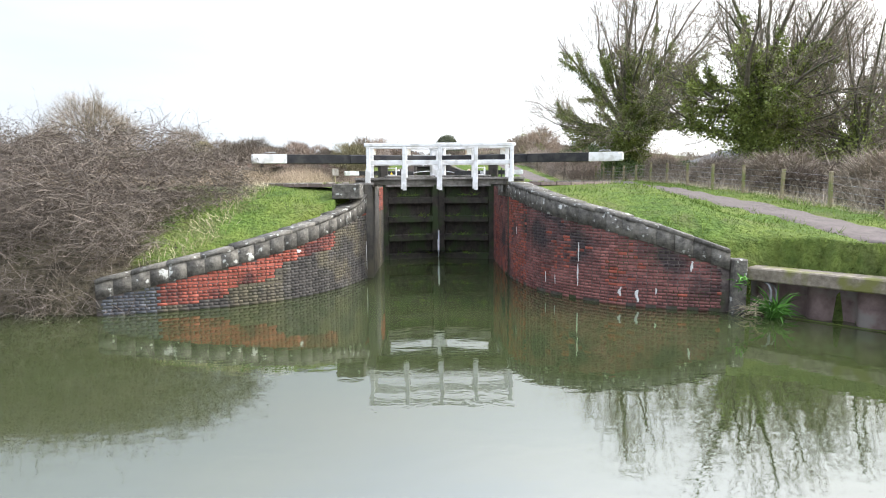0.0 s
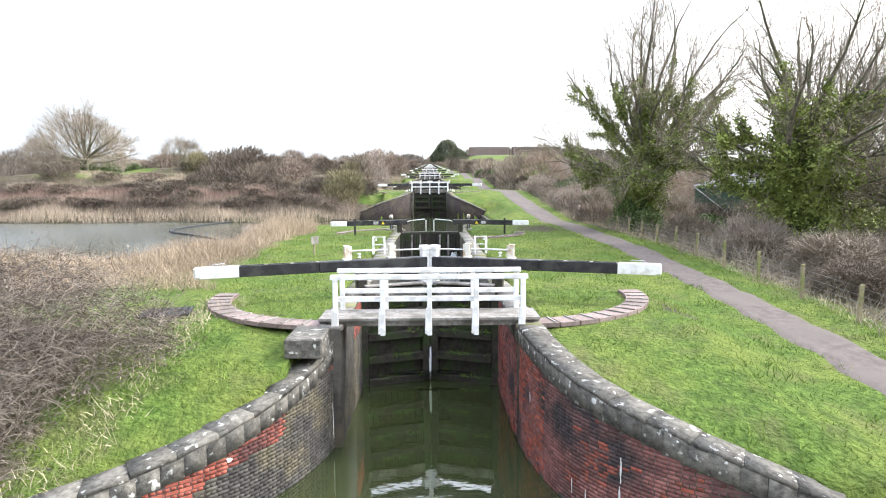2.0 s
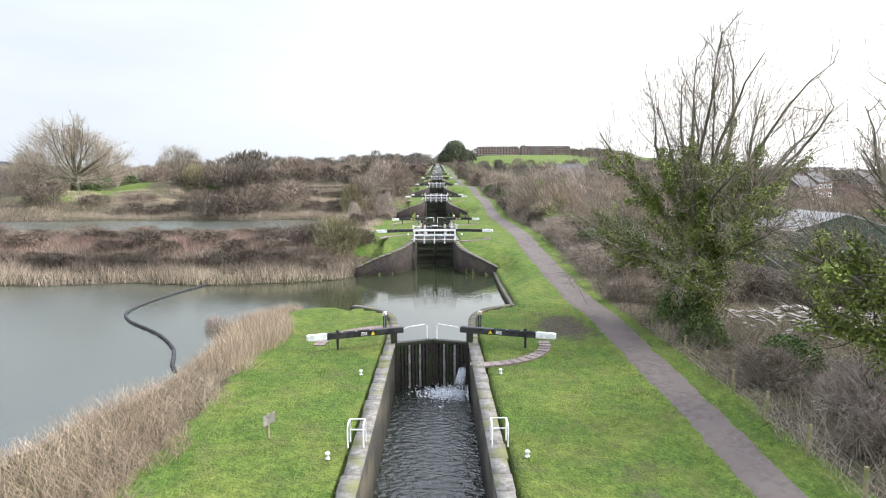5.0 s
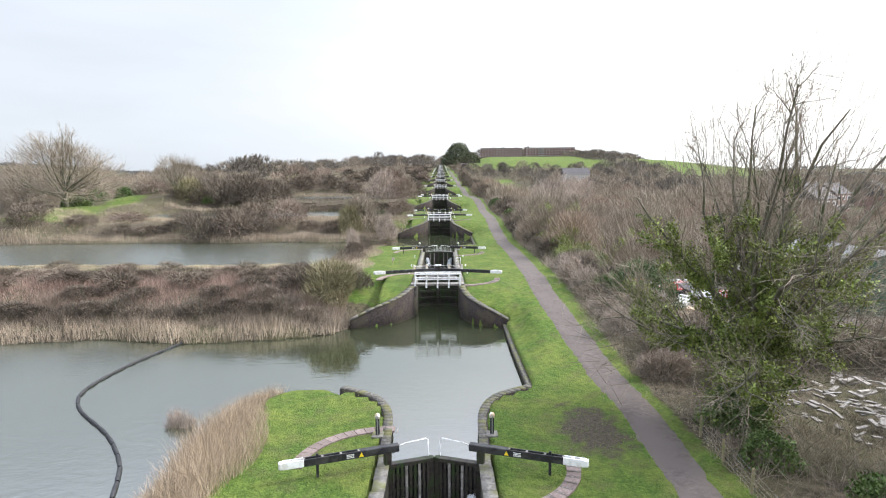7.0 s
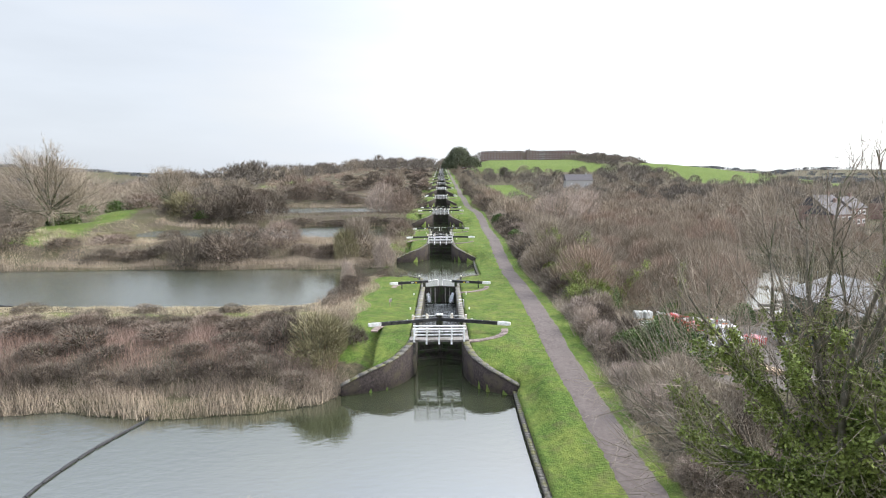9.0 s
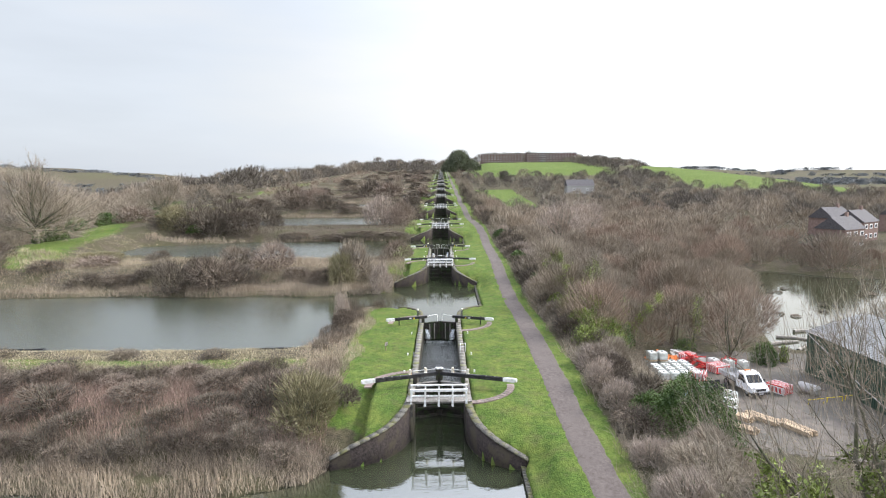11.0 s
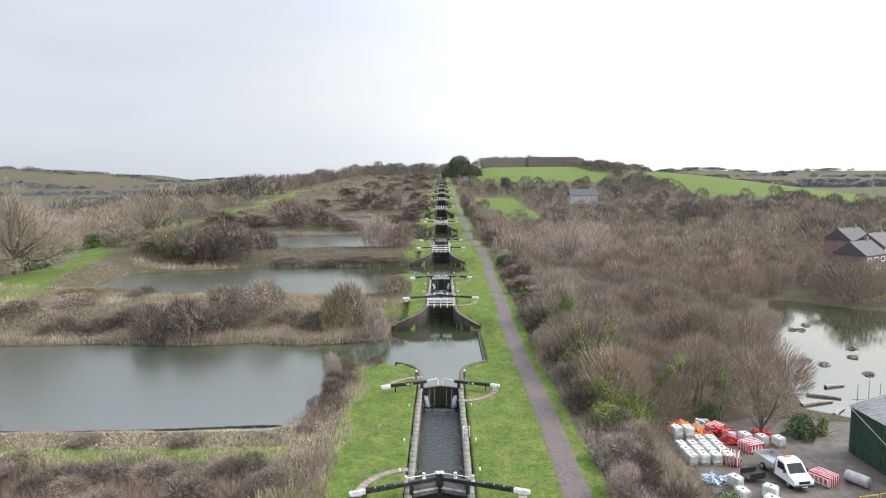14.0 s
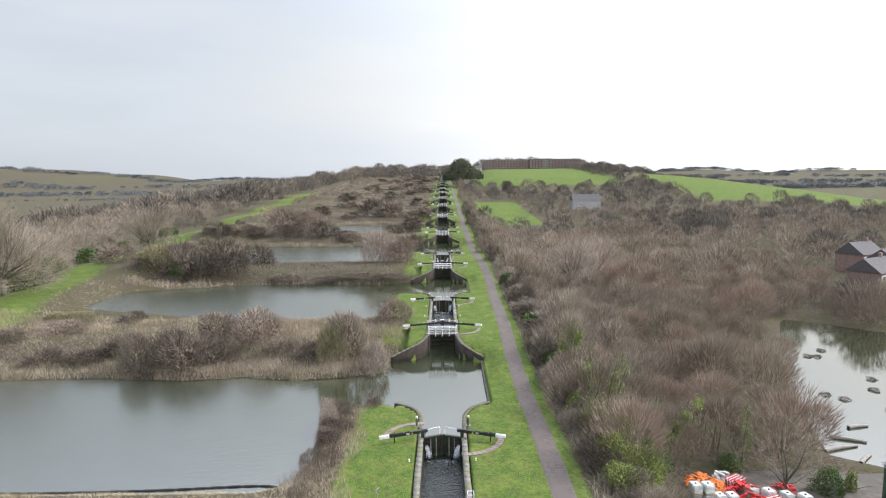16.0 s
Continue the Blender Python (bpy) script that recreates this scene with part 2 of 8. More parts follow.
M_TREAD = mat("pinkish_brick_tread", (0.15, 0.11, 0.095), (0.27, 0.215, 0.19), 9.0, 0.9, 0.5, spread=0.2, fine=40)
M_STEEL = mat("dull_steel", (0.25, 0.25, 0.25), (0.4, 0.4, 0.4), 8.0, 0.45, 0.1, metal=0.6)
M_RUST = mat("rust_steel_piling", (0.12, 0.085, 0.077), (0.25, 0.185, 0.165), 3.0, 0.85, 0.4, c3=(0.2, 0.18, 0.16), scale3=1.5)
M_FOAM = mat("white_water", (0.7, 0.74, 0.76), (0.9, 0.92, 0.93), 9.0, 0.5, 0.6)
M_YELLOW = mat("warning_yellow", (0.75, 0.55, 0.02), (0.8, 0.6, 0.04), 4.0, 0.5, 0.0)
M_ROPE = mat("black_boom", (0.012, 0.012, 0.013), (0.04, 0.04, 0.04), 3.0, 0.5, 0.1)


def plant(name, c1, c2, rough=0.85, scale=0.12, vary=0.35):
    """Twigs, blades and leaves: shade drifts slowly over the land and differs from piece to piece."""
    m = mat(name, c1, c2, scale, rough, 0.0, detail=3.0, spec=0.15, spread=0.12)
    return island(m, vary)


M_TWIG = plant("grey_brown_twigs", (0.185, 0.154, 0.117), (0.335, 0.283, 0.216), vary=0.3)
M_WOODY = plant("tan_wood_twigs", (0.19, 0.155, 0.114), (0.38, 0.314, 0.236), scale=0.05, vary=0.12)
M_HAZEL = plant("ruddy_wood_twigs", (0.2, 0.15, 0.112), (0.35, 0.268, 0.204), scale=0.05, vary=0.12)
M_TWIGR = plant("russet_twigs", (0.175, 0.135, 0.105), (0.275, 0.22, 0.175))
M_BRAMBLE = plant("bramble_stems", (0.078, 0.063, 0.049), (0.2, 0.16, 0.122), vary=0.45)
M_THICKET = plant("grey_bramble_stems", (0.075, 0.062, 0.05), (0.19, 0.158, 0.127), vary=0.45)
M_BANKD = plant("brown_bank_stems", (0.15, 0.12, 0.092), (0.3, 0.245, 0.187), vary=0.45)
M_BANK = plant("tan_bank_stems", (0.22, 0.178, 0.128), (0.4, 0.33, 0.242), vary=0.4)
M_TWIGP = plant("pale_twigs", (0.299, 0.247, 0.201), (0.414, 0.345, 0.287))
M_OLIVE = plant("olive_twigs", (0.17, 0.155, 0.085), (0.27, 0.24, 0.14))
M_ROSY = plant("rosy_dead_stems", (0.22, 0.15, 0.118), (0.37, 0.265, 0.212))
M_SHRUB = plant("dark_shrub_twigs", (0.085, 0.07, 0.054), (0.175, 0.146, 0.112), vary=0.35)
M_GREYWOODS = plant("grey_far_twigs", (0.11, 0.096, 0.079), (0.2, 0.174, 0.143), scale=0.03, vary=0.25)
M_REED = plant("dry_reeds", (0.27, 0.218, 0.158), (0.46, 0.378, 0.282))
M_TAWNY = plant("tawny_reeds", (0.25, 0.192, 0.132), (0.42, 0.335, 0.238))
M_STRAW = plant("bleached_grass", (0.36, 0.305, 0.195), (0.54, 0.47, 0.32))
M_BLADE = plant("grass_blades", (0.085, 0.138, 0.024), (0.2, 0.265, 0.06), scale=0.5)
M_IVY = plant("ivy_leaves", (0.1, 0.14, 0.032), (0.29, 0.34, 0.09), rough=0.5, scale=0.6, vary=0.5)
M_EVER = plant("dark_evergreen_leaves", (0.04, 0.075, 0.022), (0.11, 0.16, 0.045), rough=0.5, scale=0.4, vary=0.4)
M_HOLM = plant("grey_green_evergreen", (0.085, 0.095, 0.06), (0.16, 0.175, 0.11), rough=0.8, scale=0.1, vary=0.3)
M_BARK = mat("ivy_clad_bark", (0.09, 0.08, 0.06), (0.2, 0.18, 0.14), 3.0, 0.95, 0.5, c3=(0.07, 0.085, 0.035), scale3=1.2)
M_FENCE = mat("fence_wood", (0.2, 0.16, 0.1), (0.34, 0.29, 0.18), 6.0, 0.9, 0.3, c3=(0.18, 0.2, 0.07), scale3=2.0)
M_CAP = island(mat("lichened_dark_stone", (0.05, 0.046, 0.039), (0.19, 0.177, 0.148), 7.0, 0.92, 0.6, c3=(0.5, 0.5, 0.45), scale3=6.0, lo3=0.62, hi3=0.67, fine=26, dist=0.03), 0.25)
M_LIME = mat("lime_stain", (0.5, 0.49, 0.46), (0.72, 0.71, 0.68), 12.0, 0.9, 0.3)
M_CAPWOOD = mat("mossy_capping_timber", (0.12, 0.1, 0.07), (0.3, 0.26, 0.2), 6.0, 0.9, 0.5, c3=(0.16, 0.16, 0.05), scale3=2.0, fine=30)
M_MOSS = mat("moss", (0.05, 0.07, 0.015), (0.12, 0.15, 0.03), 8.0, 0.95, 0.3)
M_FERN = plant("fern_green", (0.05, 0.13, 0.02), (0.12, 0.28, 0.05), rough=0.5, scale=2.0)
M_WEED = plant("gate_weeds", (0.07, 0.14, 0.02), (0.17, 0.24, 0.05), scale=2.0)
M_VANW = mat("white_vehicle_paint", (0.78, 0.79, 0.8), (0.82, 0.83, 0.84), 2.0, 0.25, 0.0, spec=0.5)
M_GLASS = mat("dark_vehicle_glass", (0.02, 0.025, 0.03), (0.04, 0.045, 0.05), 2.0, 0.08, 0.0, spec=0.6)
M_TYRE = mat("black_rubber", (0.015, 0.015, 0.015), (0.03, 0.03, 0.03), 6.0, 0.85, 0.1)
M_TRIM = mat("black_plastic", (0.02, 0.02, 0.022), (0.035, 0.035, 0.038), 5.0, 0.6, 0.0)
M_LAMPG = mat("lamp_glass", (0.55, 0.56, 0.58), (0.7, 0.7, 0.72), 8.0, 0.15, 0.0)
M_TOTE = mat("cloudy_tote_plastic", (0.5, 0.52, 0.48), (0.66, 0.67, 0.63), 2.5, 0.5, 0.1, spread=0.15, c3=(0.42, 0.42, 0.36), scale3=1.5)
M_RED = mat("red_plastic", (0.5, 0.03, 0.03), (0.62, 0.06, 0.05), 4.0, 0.5, 0.05, spread=0.15)
M_ORANGE = mat("orange_plastic", (0.6, 0.15, 0.03), (0.75, 0.24, 0.06), 3.0, 0.6, 0.2, spread=0.15)
M_BLUE = mat("pale_blue_plastic", (0.25, 0.35, 0.45), (0.4, 0.5, 0.58), 3.0, 0.5, 0.1)
M_SHEDG = mat("green_steel_cladding", (0.035, 0.07, 0.045), (0.06, 0.105, 0.07), 1.5, 0.5, 0.1, c3=(0.05, 0.085, 0.06), scale3=0.5)
M_ROOFG = mat("grey_steel_roof", (0.38, 0.39, 0.38), (0.5, 0.5, 0.49), 1.2, 0.5, 0.1, c3=(0.33, 0.33, 0.32), scale3=0.4)
M_TIMBER = mat("sawn_timber", (0.3, 0.22, 0.14), (0.48, 0.37, 0.25), 5.0, 0.85, 0.2, spread=0.3)
M_SLATE = mat("dark_roof_slate", (0.06, 0.055, 0.055), (0.13, 0.12, 0.12), 3.0, 0.8, 0.2)
M_HOUSE = mat("distant_red_brick", (0.1, 0.058, 0.05), (0.16, 0.095, 0.08), 1.5, 0.9, 0.1)
M_HOUSEP = mat("pale_red_brick", (0.2, 0.135, 0.11), (0.3, 0.21, 0.175), 1.5, 0.9, 0.1)
M_PANE = mat("window_pane", (0.05, 0.06, 0.07), (0.1, 0.11, 0.12), 1.0, 0.1, 0.0, spec=0.6)
M_GRAVELY = mat("muddy_hardstanding", (0.06, 0.05, 0.04), (0.16, 0.135, 0.11), 0.9, 0.75, 0.4, c3=(0.085, 0.075, 0.06), scale3=0.35, fine=18)
M_LOG = mat("grey_driftwood", (0.2, 0.18, 0.15), (0.36, 0.33, 0.29), 5.0, 0.9, 0.4)
M_CONC = mat("pale_concrete", (0.3, 0.29, 0.27), (0.45, 0.44, 0.41), 3.0, 0.9, 0.3)
M_SOOT = island(mat("sooty_brick", (0.035, 0.033, 0.03), (0.1, 0.092, 0.08), 3.0, 0.9, 0.4, c3=(0.115, 0.1, 0.066), scale3=1.1, fine=40), 0.25)
# distant trees: bluish grey in the base colour stands in for haze
M_HAZYWOOD = plant("haze_tinted_far_wood", (0.12, 0.13, 0.135), (0.185, 0.195, 0.2), scale=0.02, vary=0.1)
# ---- plan of the flight ----
NLOCK = 16
LOCK_Y = [27.45, 90.8, 155.8, 217.5]
LOCK_Z = [0.0, 2.43, 4.75, 7.06]
while len(LOCK_Y) < NLOCK:
    LOCK_Y.append(LOCK_Y[-1] + 72.3)
    LOCK_Z.append(LOCK_Z[-1] + 2.43)
COPE = 3.0                                # coping above the lower water
TAIL = [(2.2, 2.5), (2.2, -2.4), (2.4, -4.3), (2.9, -6.0), (3.9, -7.4), (5.0, -8.2), (6.6, -8.8)]
TAIL_WEST = [(2.2, 2.5), (2.2, 0.0), (2.4, -3.0), (3.0, -4.9), (3.95, -6.4), (5.1, -7.3), (6.6, -7.95), (8.2, -8.4)]   # lowest lock, west side
HEAD = [(2.15, 25.0), (2.3, 28.6), (2.45, 32.0), (2.9, 34.0), (3.8, 35.6), (5.9, 37.2)]


def smooth(a, b, x):
    t = np.clip((x - a) / (b - a), 0, 1)
    return t * t * (3 - 2 * t)


def curve_pts(pts, step=0.35):
    """A Catmull-Rom line through control points, resampled evenly."""
    p = np.array(pts, float)
    q = np.vstack([2 * p[0] - p[1], p, 2 * p[-1] - p[-2]])
    out = []
    for i in range(1, len(q) - 2):
        for t in np.linspace(0, 1, 20, endpoint=False):
            a, b, c, d = q[i - 1], q[i], q[i + 1], q[i + 2]
            out.append(0.5 * (2 * b + (c - a) * t + (2 * a - 5 * b + 4 * c - d) * t ** 2 + (3 * b - a - 3 * c + d) * t ** 3))
    out.append(p[-1])
    out = np.array(out)
    s = np.r_[0, np.cumsum(np.linalg.norm(np.diff(out, axis=0), axis=1))]
    m = max(2, int(round(s[-1] / step)) + 1)
    u = np.linspace(0, s[-1], m)
    return np.stack([np.interp(u, s, out[:, k]) for k in range(out.shape[1])], 1)


def bank_level(y):
    """Height of the canal side along the flight."""
    xs, zs = [-60.0, 12.0, 17.0, 18.6, 20.4, 22.5, 25.0], [1.0, 1.02, 1.12, 1.3, 2.15, 2.62, 2.95]
    for k in range(1, NLOCK):
        y0, lo, hi = LOCK_Y[k], LOCK_Z[k - 1] + COPE, LOCK_Z[k] + COPE
        xs += [y0 - 12.0, y0 - 8.8, y0 - 7.0, y0 - 4.5, y0 - 2.5]
        zs += [lo, lo + 0.3, lo + 1.2, lo + 2.0, hi]
    xs += [LOCK_Y[-1] + 200, 6000]
    zs += [LOCK_Z[-1] + COPE + 2, LOCK_Z[-1] + COPE + 2]
    return np.interp(y, xs, zs)


def path_level(y):
    xs, zs = [-60.0, 10.0, 17.0, 25.0, 32.0, 42.0], [1.2, 1.3, 1.65, 2.15, 2.6, 3.0]
    for k in range(1, NLOCK):
        xs += [LOCK_Y[k] - 24.0, LOCK_Y[k] + 3.0]
        zs += [LOCK_Z[k - 1] + COPE, LOCK_Z[k] + COPE]
    xs += [6000]
    zs += [LOCK_Z[-1] + COPE + 2]
    return np.interp(y, xs, zs)


def path_x(y):
    return np.interp(y, [-60, 18, 25, 31, 39, 52, 60, 75, 87, 99, 105, 122, 127, 145, 205, 285, 6000],
                     [9.7, 10.0, 10.65, 10.7, 10.8, 11.3, 11.7, 11.15, 10.75, 10.85, 11.05, 11.15, 11.0, 10.9, 11.8, 9.6, 8.5])


def set_back(pts, off, y, sx):
    """A wall line moved into the land by off, at lock position y, on side sx."""
    L = curve_pts(pts, 0.6)
    T = np.gradient(L, axis=0)
    T /= np.linalg.norm(T, axis=1)[:, None]
    N = np.stack([-T[:, 1], T[:, 0]], 1)
    N *= np.sign(N[:, 0:1] + 0.3 * np.sign(N[:, 0:1]) + 1e-6)
    N = np.where(N[:, 0:1] < 0, -N, N)
    L = L + off * N
    return [(sx * a, b + y) for a, b in L]


def near_shore(k):
    """Outline of the side pond and wide canal between lock k and the next (closed, metres)."""
    y, n = LOCK_Y[k], LOCK_Y[k + 1]
    near = {0: 11.5, 1: 15.8, 2: 11.5}.get(k, 15.0)
    far = {0: -12.5, 1: -16.0, 2: -9.5}.get(k, -13.0)
    left = {0: -75, 1: -88, 2: -78, 3: -72}.get(k, -50)
    px = {0: -12.6, 1: -14.3, 2: -13.0}.get(k, -13.0)
    near_pts = [(-30.0, y + near), (-19.0, y + near + 0.6), (-15.0, y + near + 1.5), (-13.2, y + 20), (px, y + 24)] if k == 0 else \
        [(-40.0, y + near), (-18.0, y + near), (px - 0.3, y + near + 1.5), (px + 0.6, y + 22)]
    pts = [(left, y + near + (14 if k == 2 else 0))] + near_pts
    pts += [(px - 0.2, y + 30), (px + 0.6, y + 35.5), (-9.5, y + 37.8), (-7.0, y + 37.9)]
    pts += set_back(HEAD[1:], 0.3, y, -1)[::-1] + set_back(HEAD[1:], 0.3, y, 1)
    pts += [(6.3, y + 38.5), (6.4, n - 9.4)] + set_back(TAIL[1:], 0.3, n, 1)[::-1] + set_back(TAIL_WEST[1:], 0.3, n, -1)
    pts += [(-9.5, n + far + 2.0), (-14, n + far + 0.3),
            (-22, n + far - 1.0), (-30, n + far + 0.8), (-38, n + far - 0.6), (-52, n + far + 0.9), (left, n + far - (8 if k == 2 else 0))]
    return pts


def inside(poly, x, y):
    p = np.array(poly)
    r = np.zeros(x.shape, bool)
    for (x0, y0), (x1, y1) in zip(p, np.roll(p, -1, 0)):
        if y0 != y1:
            r ^= ((y0 > y) != (y1 > y)) & (x < (x1 - x0) * (y - y0) / (y1 - y0) + x0)
    return r


def shore_dist(poly, x, y):
    """Signed distance to an outline, positive inside."""
    p = np.array(poly)
    d = np.full(x.shape, 1e9)
    for a, b in zip(p, np.roll(p, -1, 0)):
        v = b - a
        t = np.clip(((x - a[0]) * v[0] + (y - a[1]) * v[1]) / max(v @ v, 1e-9), 0, 1)
        d = np.minimum(d, np.hypot(x - a[0] - t * v[0], y - a[1] - t * v[1]))
    return np.where(inside(poly, x, y), d, -d)


LOWER_POOL = [(-200, -80), (10.5, -80), (9.6, 12), (9.35, 16.75), (7.75, 19.0)] + set_back(TAIL[1:], 0.3, LOCK_Y[0], 1)[::-1] \
    + set_back(TAIL_WEST[1:], 0.3, LOCK_Y[0], -1) + [(-8.6, 19.3), (-11, 19.6), (-25, 18.5), (-200, 15)]
EAST_POND = [(47, 123), (52, 119), (80, 113), (125, 124), (140, 150), (125, 172), (94, 181), (86, 190), (80, 194), (68, 172), (56, 147), (52.5, 138)]
YARD = [(24.3, 89.4), (31.3, 85.9), (54.5, 83.6), (58, 97.5), (53.3, 116.1), (38.2, 118.6), (25.5, 116.1)]


def height(x, y):
    """Height of the land at plan arrays x, y."""
    x, y = np.asarray(x, float), np.asarray(y, float)
    can, pth = bank_level(y), path_level(y)
    h = can + (pth - can) * smooth(6.5, 9.0, x)
    # west bank: the slope behind the curved wing of the lowest lock
    low = np.interp(y, [0, 18.3, 19.2, 20.6, 22.8, 26], [0.2, 0.25, 0.75, 1.5, 2.5, 3.0])
    h = np.where((x < 0) & (y < 26), low, h)
    # east side: yard and wet woodland, then the valley
    wood = np.interp(y, [-60, 60, 85, 110, 130, 200, 330, 520, 700, 6000], [1.2, 1.3, 1.1, 0.9, 0.85, 0.9, 4.0, 14.0, 28.0, 30.0])
    h = h + (wood - h) * smooth(14, 30, x)
    h = h + (19 * smooth(560, 930, y) * (1 - smooth(1100, 1700, y)) * smooth(10, 70, x) * (1 - smooth(190, 330, x)))
    h = h + 4.0 * smooth(98, 116, x) * smooth(184, 204, y) * (1 - smooth(300, 380, y))
    ridge = 4 * np.exp(-((y - 620) / 150) ** 2) * smooth(140, 230, x)
    h = h + ridge - 26 * smooth(245, 520, x) * smooth(330, 520, y)
    # west side: causeway track, then the vale
    h = h + 2.2 * smooth(-72, -84, x) * (1 - smooth(-92, -110, x)) * smooth(120, 170, y)
    vale = np.where(x < 0, smooth(-110, -420, x) * smooth(60, 200, y), 0)
    h = h * (1 - vale) + vale * (-14)
    # far rises on the skyline
    far = 84 * smooth(2300, 4300, y) + 95 * np.exp(-((x + 2750) / 480) ** 2) * smooth(2400, 3600, y)
    h = h + far * (0.75 + 0.25 * np.sin(x / 420.0) * np.cos(x / 173.0))
    h = h + 0.25 * np.sin(x / 7.0 + np.cos(y / 11.0)) * smooth(14, 40, np.abs(x)) * np.cos(y / 9.0 + x / 23.0)
    h = h + (0.015 + 0.04 * smooth(7, 10, np.abs(x))) * np.sin(x * 1.9 + 2 * np.sin(y * 0.9)) * np.cos(y * 1.7)
    # yard and its pond
    d = shore_dist(YARD, x, y)
    h = np.where((x > 14) & (x < 66) & (y > 74) & (y < 124), h + (0.9 - h) * smooth(-2.5, 0.5, d), h)
    d = shore_dist(EAST_POND, x, y)
    h = np.where((x > 40) & (x < 145) & (y > 105) & (y < 200), np.minimum(h, 0.12 - 0.25 * d), h)
    # water bodies
    for k in range(NLOCK - 1):
        w, a, b = LOCK_Z[k + 1], LOCK_Y[k] + 8, LOCK_Y[k + 1] + 4
        sel = (y > a) & (y < b) & (x < 12) & (x > -100)
        if sel.any():
            d = shore_dist(near_shore(k), x[sel], y[sel])
            bank = w - 0.9 * d
            wild = (x[sel] < -6) & (y[sel] > LOCK_Y[k] + 6)
            hs = h[sel]
            hs = np.where(wild, np.minimum(hs, np.maximum(w - 1.5, w + 0.05 - 0.45 * d)), hs)
            hs = np.where(d > 0, np.minimum(hs, w - 0.8), hs)
            h[sel] = hs
    sel = (y < 30) & (x < 12)
    if sel.any():
        d = shore_dist(LOWER_POOL, x[sel], y[sel])
        h[sel] = np.where(d > 0, np.minimum(h[sel], -0.9), h[sel])
    # lock chambers
    for k in range(NLOCK):
        c = (np.abs(x) < 2.62) & (y > LOCK_Y[k] - 4) & (y < LOCK_Y[k] + 34)
        h = np.where(c, LOCK_Z[k] - 1.2, h)
    return h


def mesh_of(name, V, F, mats=(), smooth_it=False):
    """A mesh from arrays of corners and of triangles or quads."""
    me = bpy.data.meshes.new(name)
    V, F = np.asarray(V, np.float32), np.asarray(F, np.int32)
    s = F.shape[1]
    me.vertices.add(len(V))
    me.vertices.foreach_set("co", V.ravel())
    me.loops.add(F.size)
    me.loops.foreach_set("vertex_index", F.ravel())
    me.polygons.add(len(F))
    me.polygons.foreach_set("loop_start", np.arange(0, F.size, s, dtype=np.int32))
    if smooth_it:
        me.polygons.foreach_set("use_smooth", np.ones(len(F), bool))
    for m in mats:
        me.materials.append(m)
    me.update(calc_edges=True)
    return me


def grid_faces(nx, ny):
    i = np.arange(nx * ny).reshape(ny, nx)
    return np.stack([i[:-1, :-1], i[:-1, 1:], i[1:, 1:], i[1:, :-1]], -1).reshape(-1, 4)


def spaced(*spans):
    out = []
    for a, b, s in spans:
        out += list(np.arange(a, b, s))
    return np.array(out + [spans[-1][1]])


gx = np.r_[-5000, -3800, spaced((-2800, -420, 70)), -350, -270, -210, -170, -140, spaced((-120, -90, 3), (-90, -24, 1.2), (-24, 17, 0.32), (17, 60, 1.3), (60, 130, 3)),
           145, 165, 190, 220, 250, 290, 330, 380, 420, 460, 500, 540, 590, 650, 720, 800, 900, 1000, 1150, 1300, 1500, 1700, 1900, 2250, 2600, 3600, 5000]
gy = np.r_[-400, -200, -120, spaced((-80, 5, 6), (5, 14, 1.0), (14, 30, 0.32), (30, 130, 0.8), (130, 235, 1.5), (235, 520, 3.2), (520, 1160, 7)),
           spaced((1200, 2500, 65)), 2700, 3100, 3500, 3900, 4300, 4700]
GX, GY = np.meshgrid(gx, gy)
GZ = height(GX.ravel(), GY.ravel())
gm = mesh_of("ground", np.stack([GX.ravel(), GY.ravel(), GZ], 1), grid_faces(len(gx), len(gy)), [M_GROUND], True)
# cover weights: red = rough growth and haze-dulled far fields, green = bare earth
X, Y = GX.ravel(), GY.ravel()
lawn_w = np.interp(Y, [0, 20, 25, 26.5, 32, 37, 42, 62, 6000], [5.0, 5.2, 7.0, 12.0, 10.5, 8.8, 8.6, 9.5, 8.5])
rough_haze_w = smooth(0, 1.5, -X - lawn_w) + smooth(13.0, 14.0, X)
rough_haze_w = np.where((X < 0) & (Y < 25.2) & (X > -12), smooth(-6.0, -9.0, X), rough_haze_w)
for k in range(NLOCK - 1):
    n = LOCK_Y[k + 1]
    rough_haze_w = np.where((X < -3) & (Y > n - 13) & (Y < n - 4), smooth(-4.5, -8.0, X), rough_haze_w)
rough_haze_w = np.where((X < -14) & (X > -70) & (Y > 98.3) & (Y < 101.8), 0.12, rough_haze_w)
fields = ((X > 34) & (Y > 650) & (Y < 930) & (X < 172)) | ((Y > 520 - 0.25 * (X - 180)) & (X > 200) & (X < 800) & (Y < 735 - 0.3 * (X - 180))) | ((X > 22) & (X < 58) & (Y > 400) & (Y < 540))
track = (np.abs(X + np.interp(Y, [0, 165, 182, 214, 280, 324, 420, 560, 6000], [80, 84, 90, 96, 101, 103, 110, 118, 300])) < 7.0) & (Y > 150) & (Y < 640)
cell = np.sin(np.floor(X / 170 + 0.3 * np.sin(Y / 300)) * 12.9898 + np.floor(Y / 240 + 0.2 * np.sin(X / 260)) * 78.233) * 43758.5453
cell = cell - np.floor(cell)
# far fields: green dulled with the rough brown in place of distance haze
rough_haze_w = np.where((X < -420) | (Y > 1180) | ((X > 560) & (Y > 500)), np.choose((cell * 4).astype(int), [0.72, 0.8, 0.9, 1.0]), rough_haze_w)
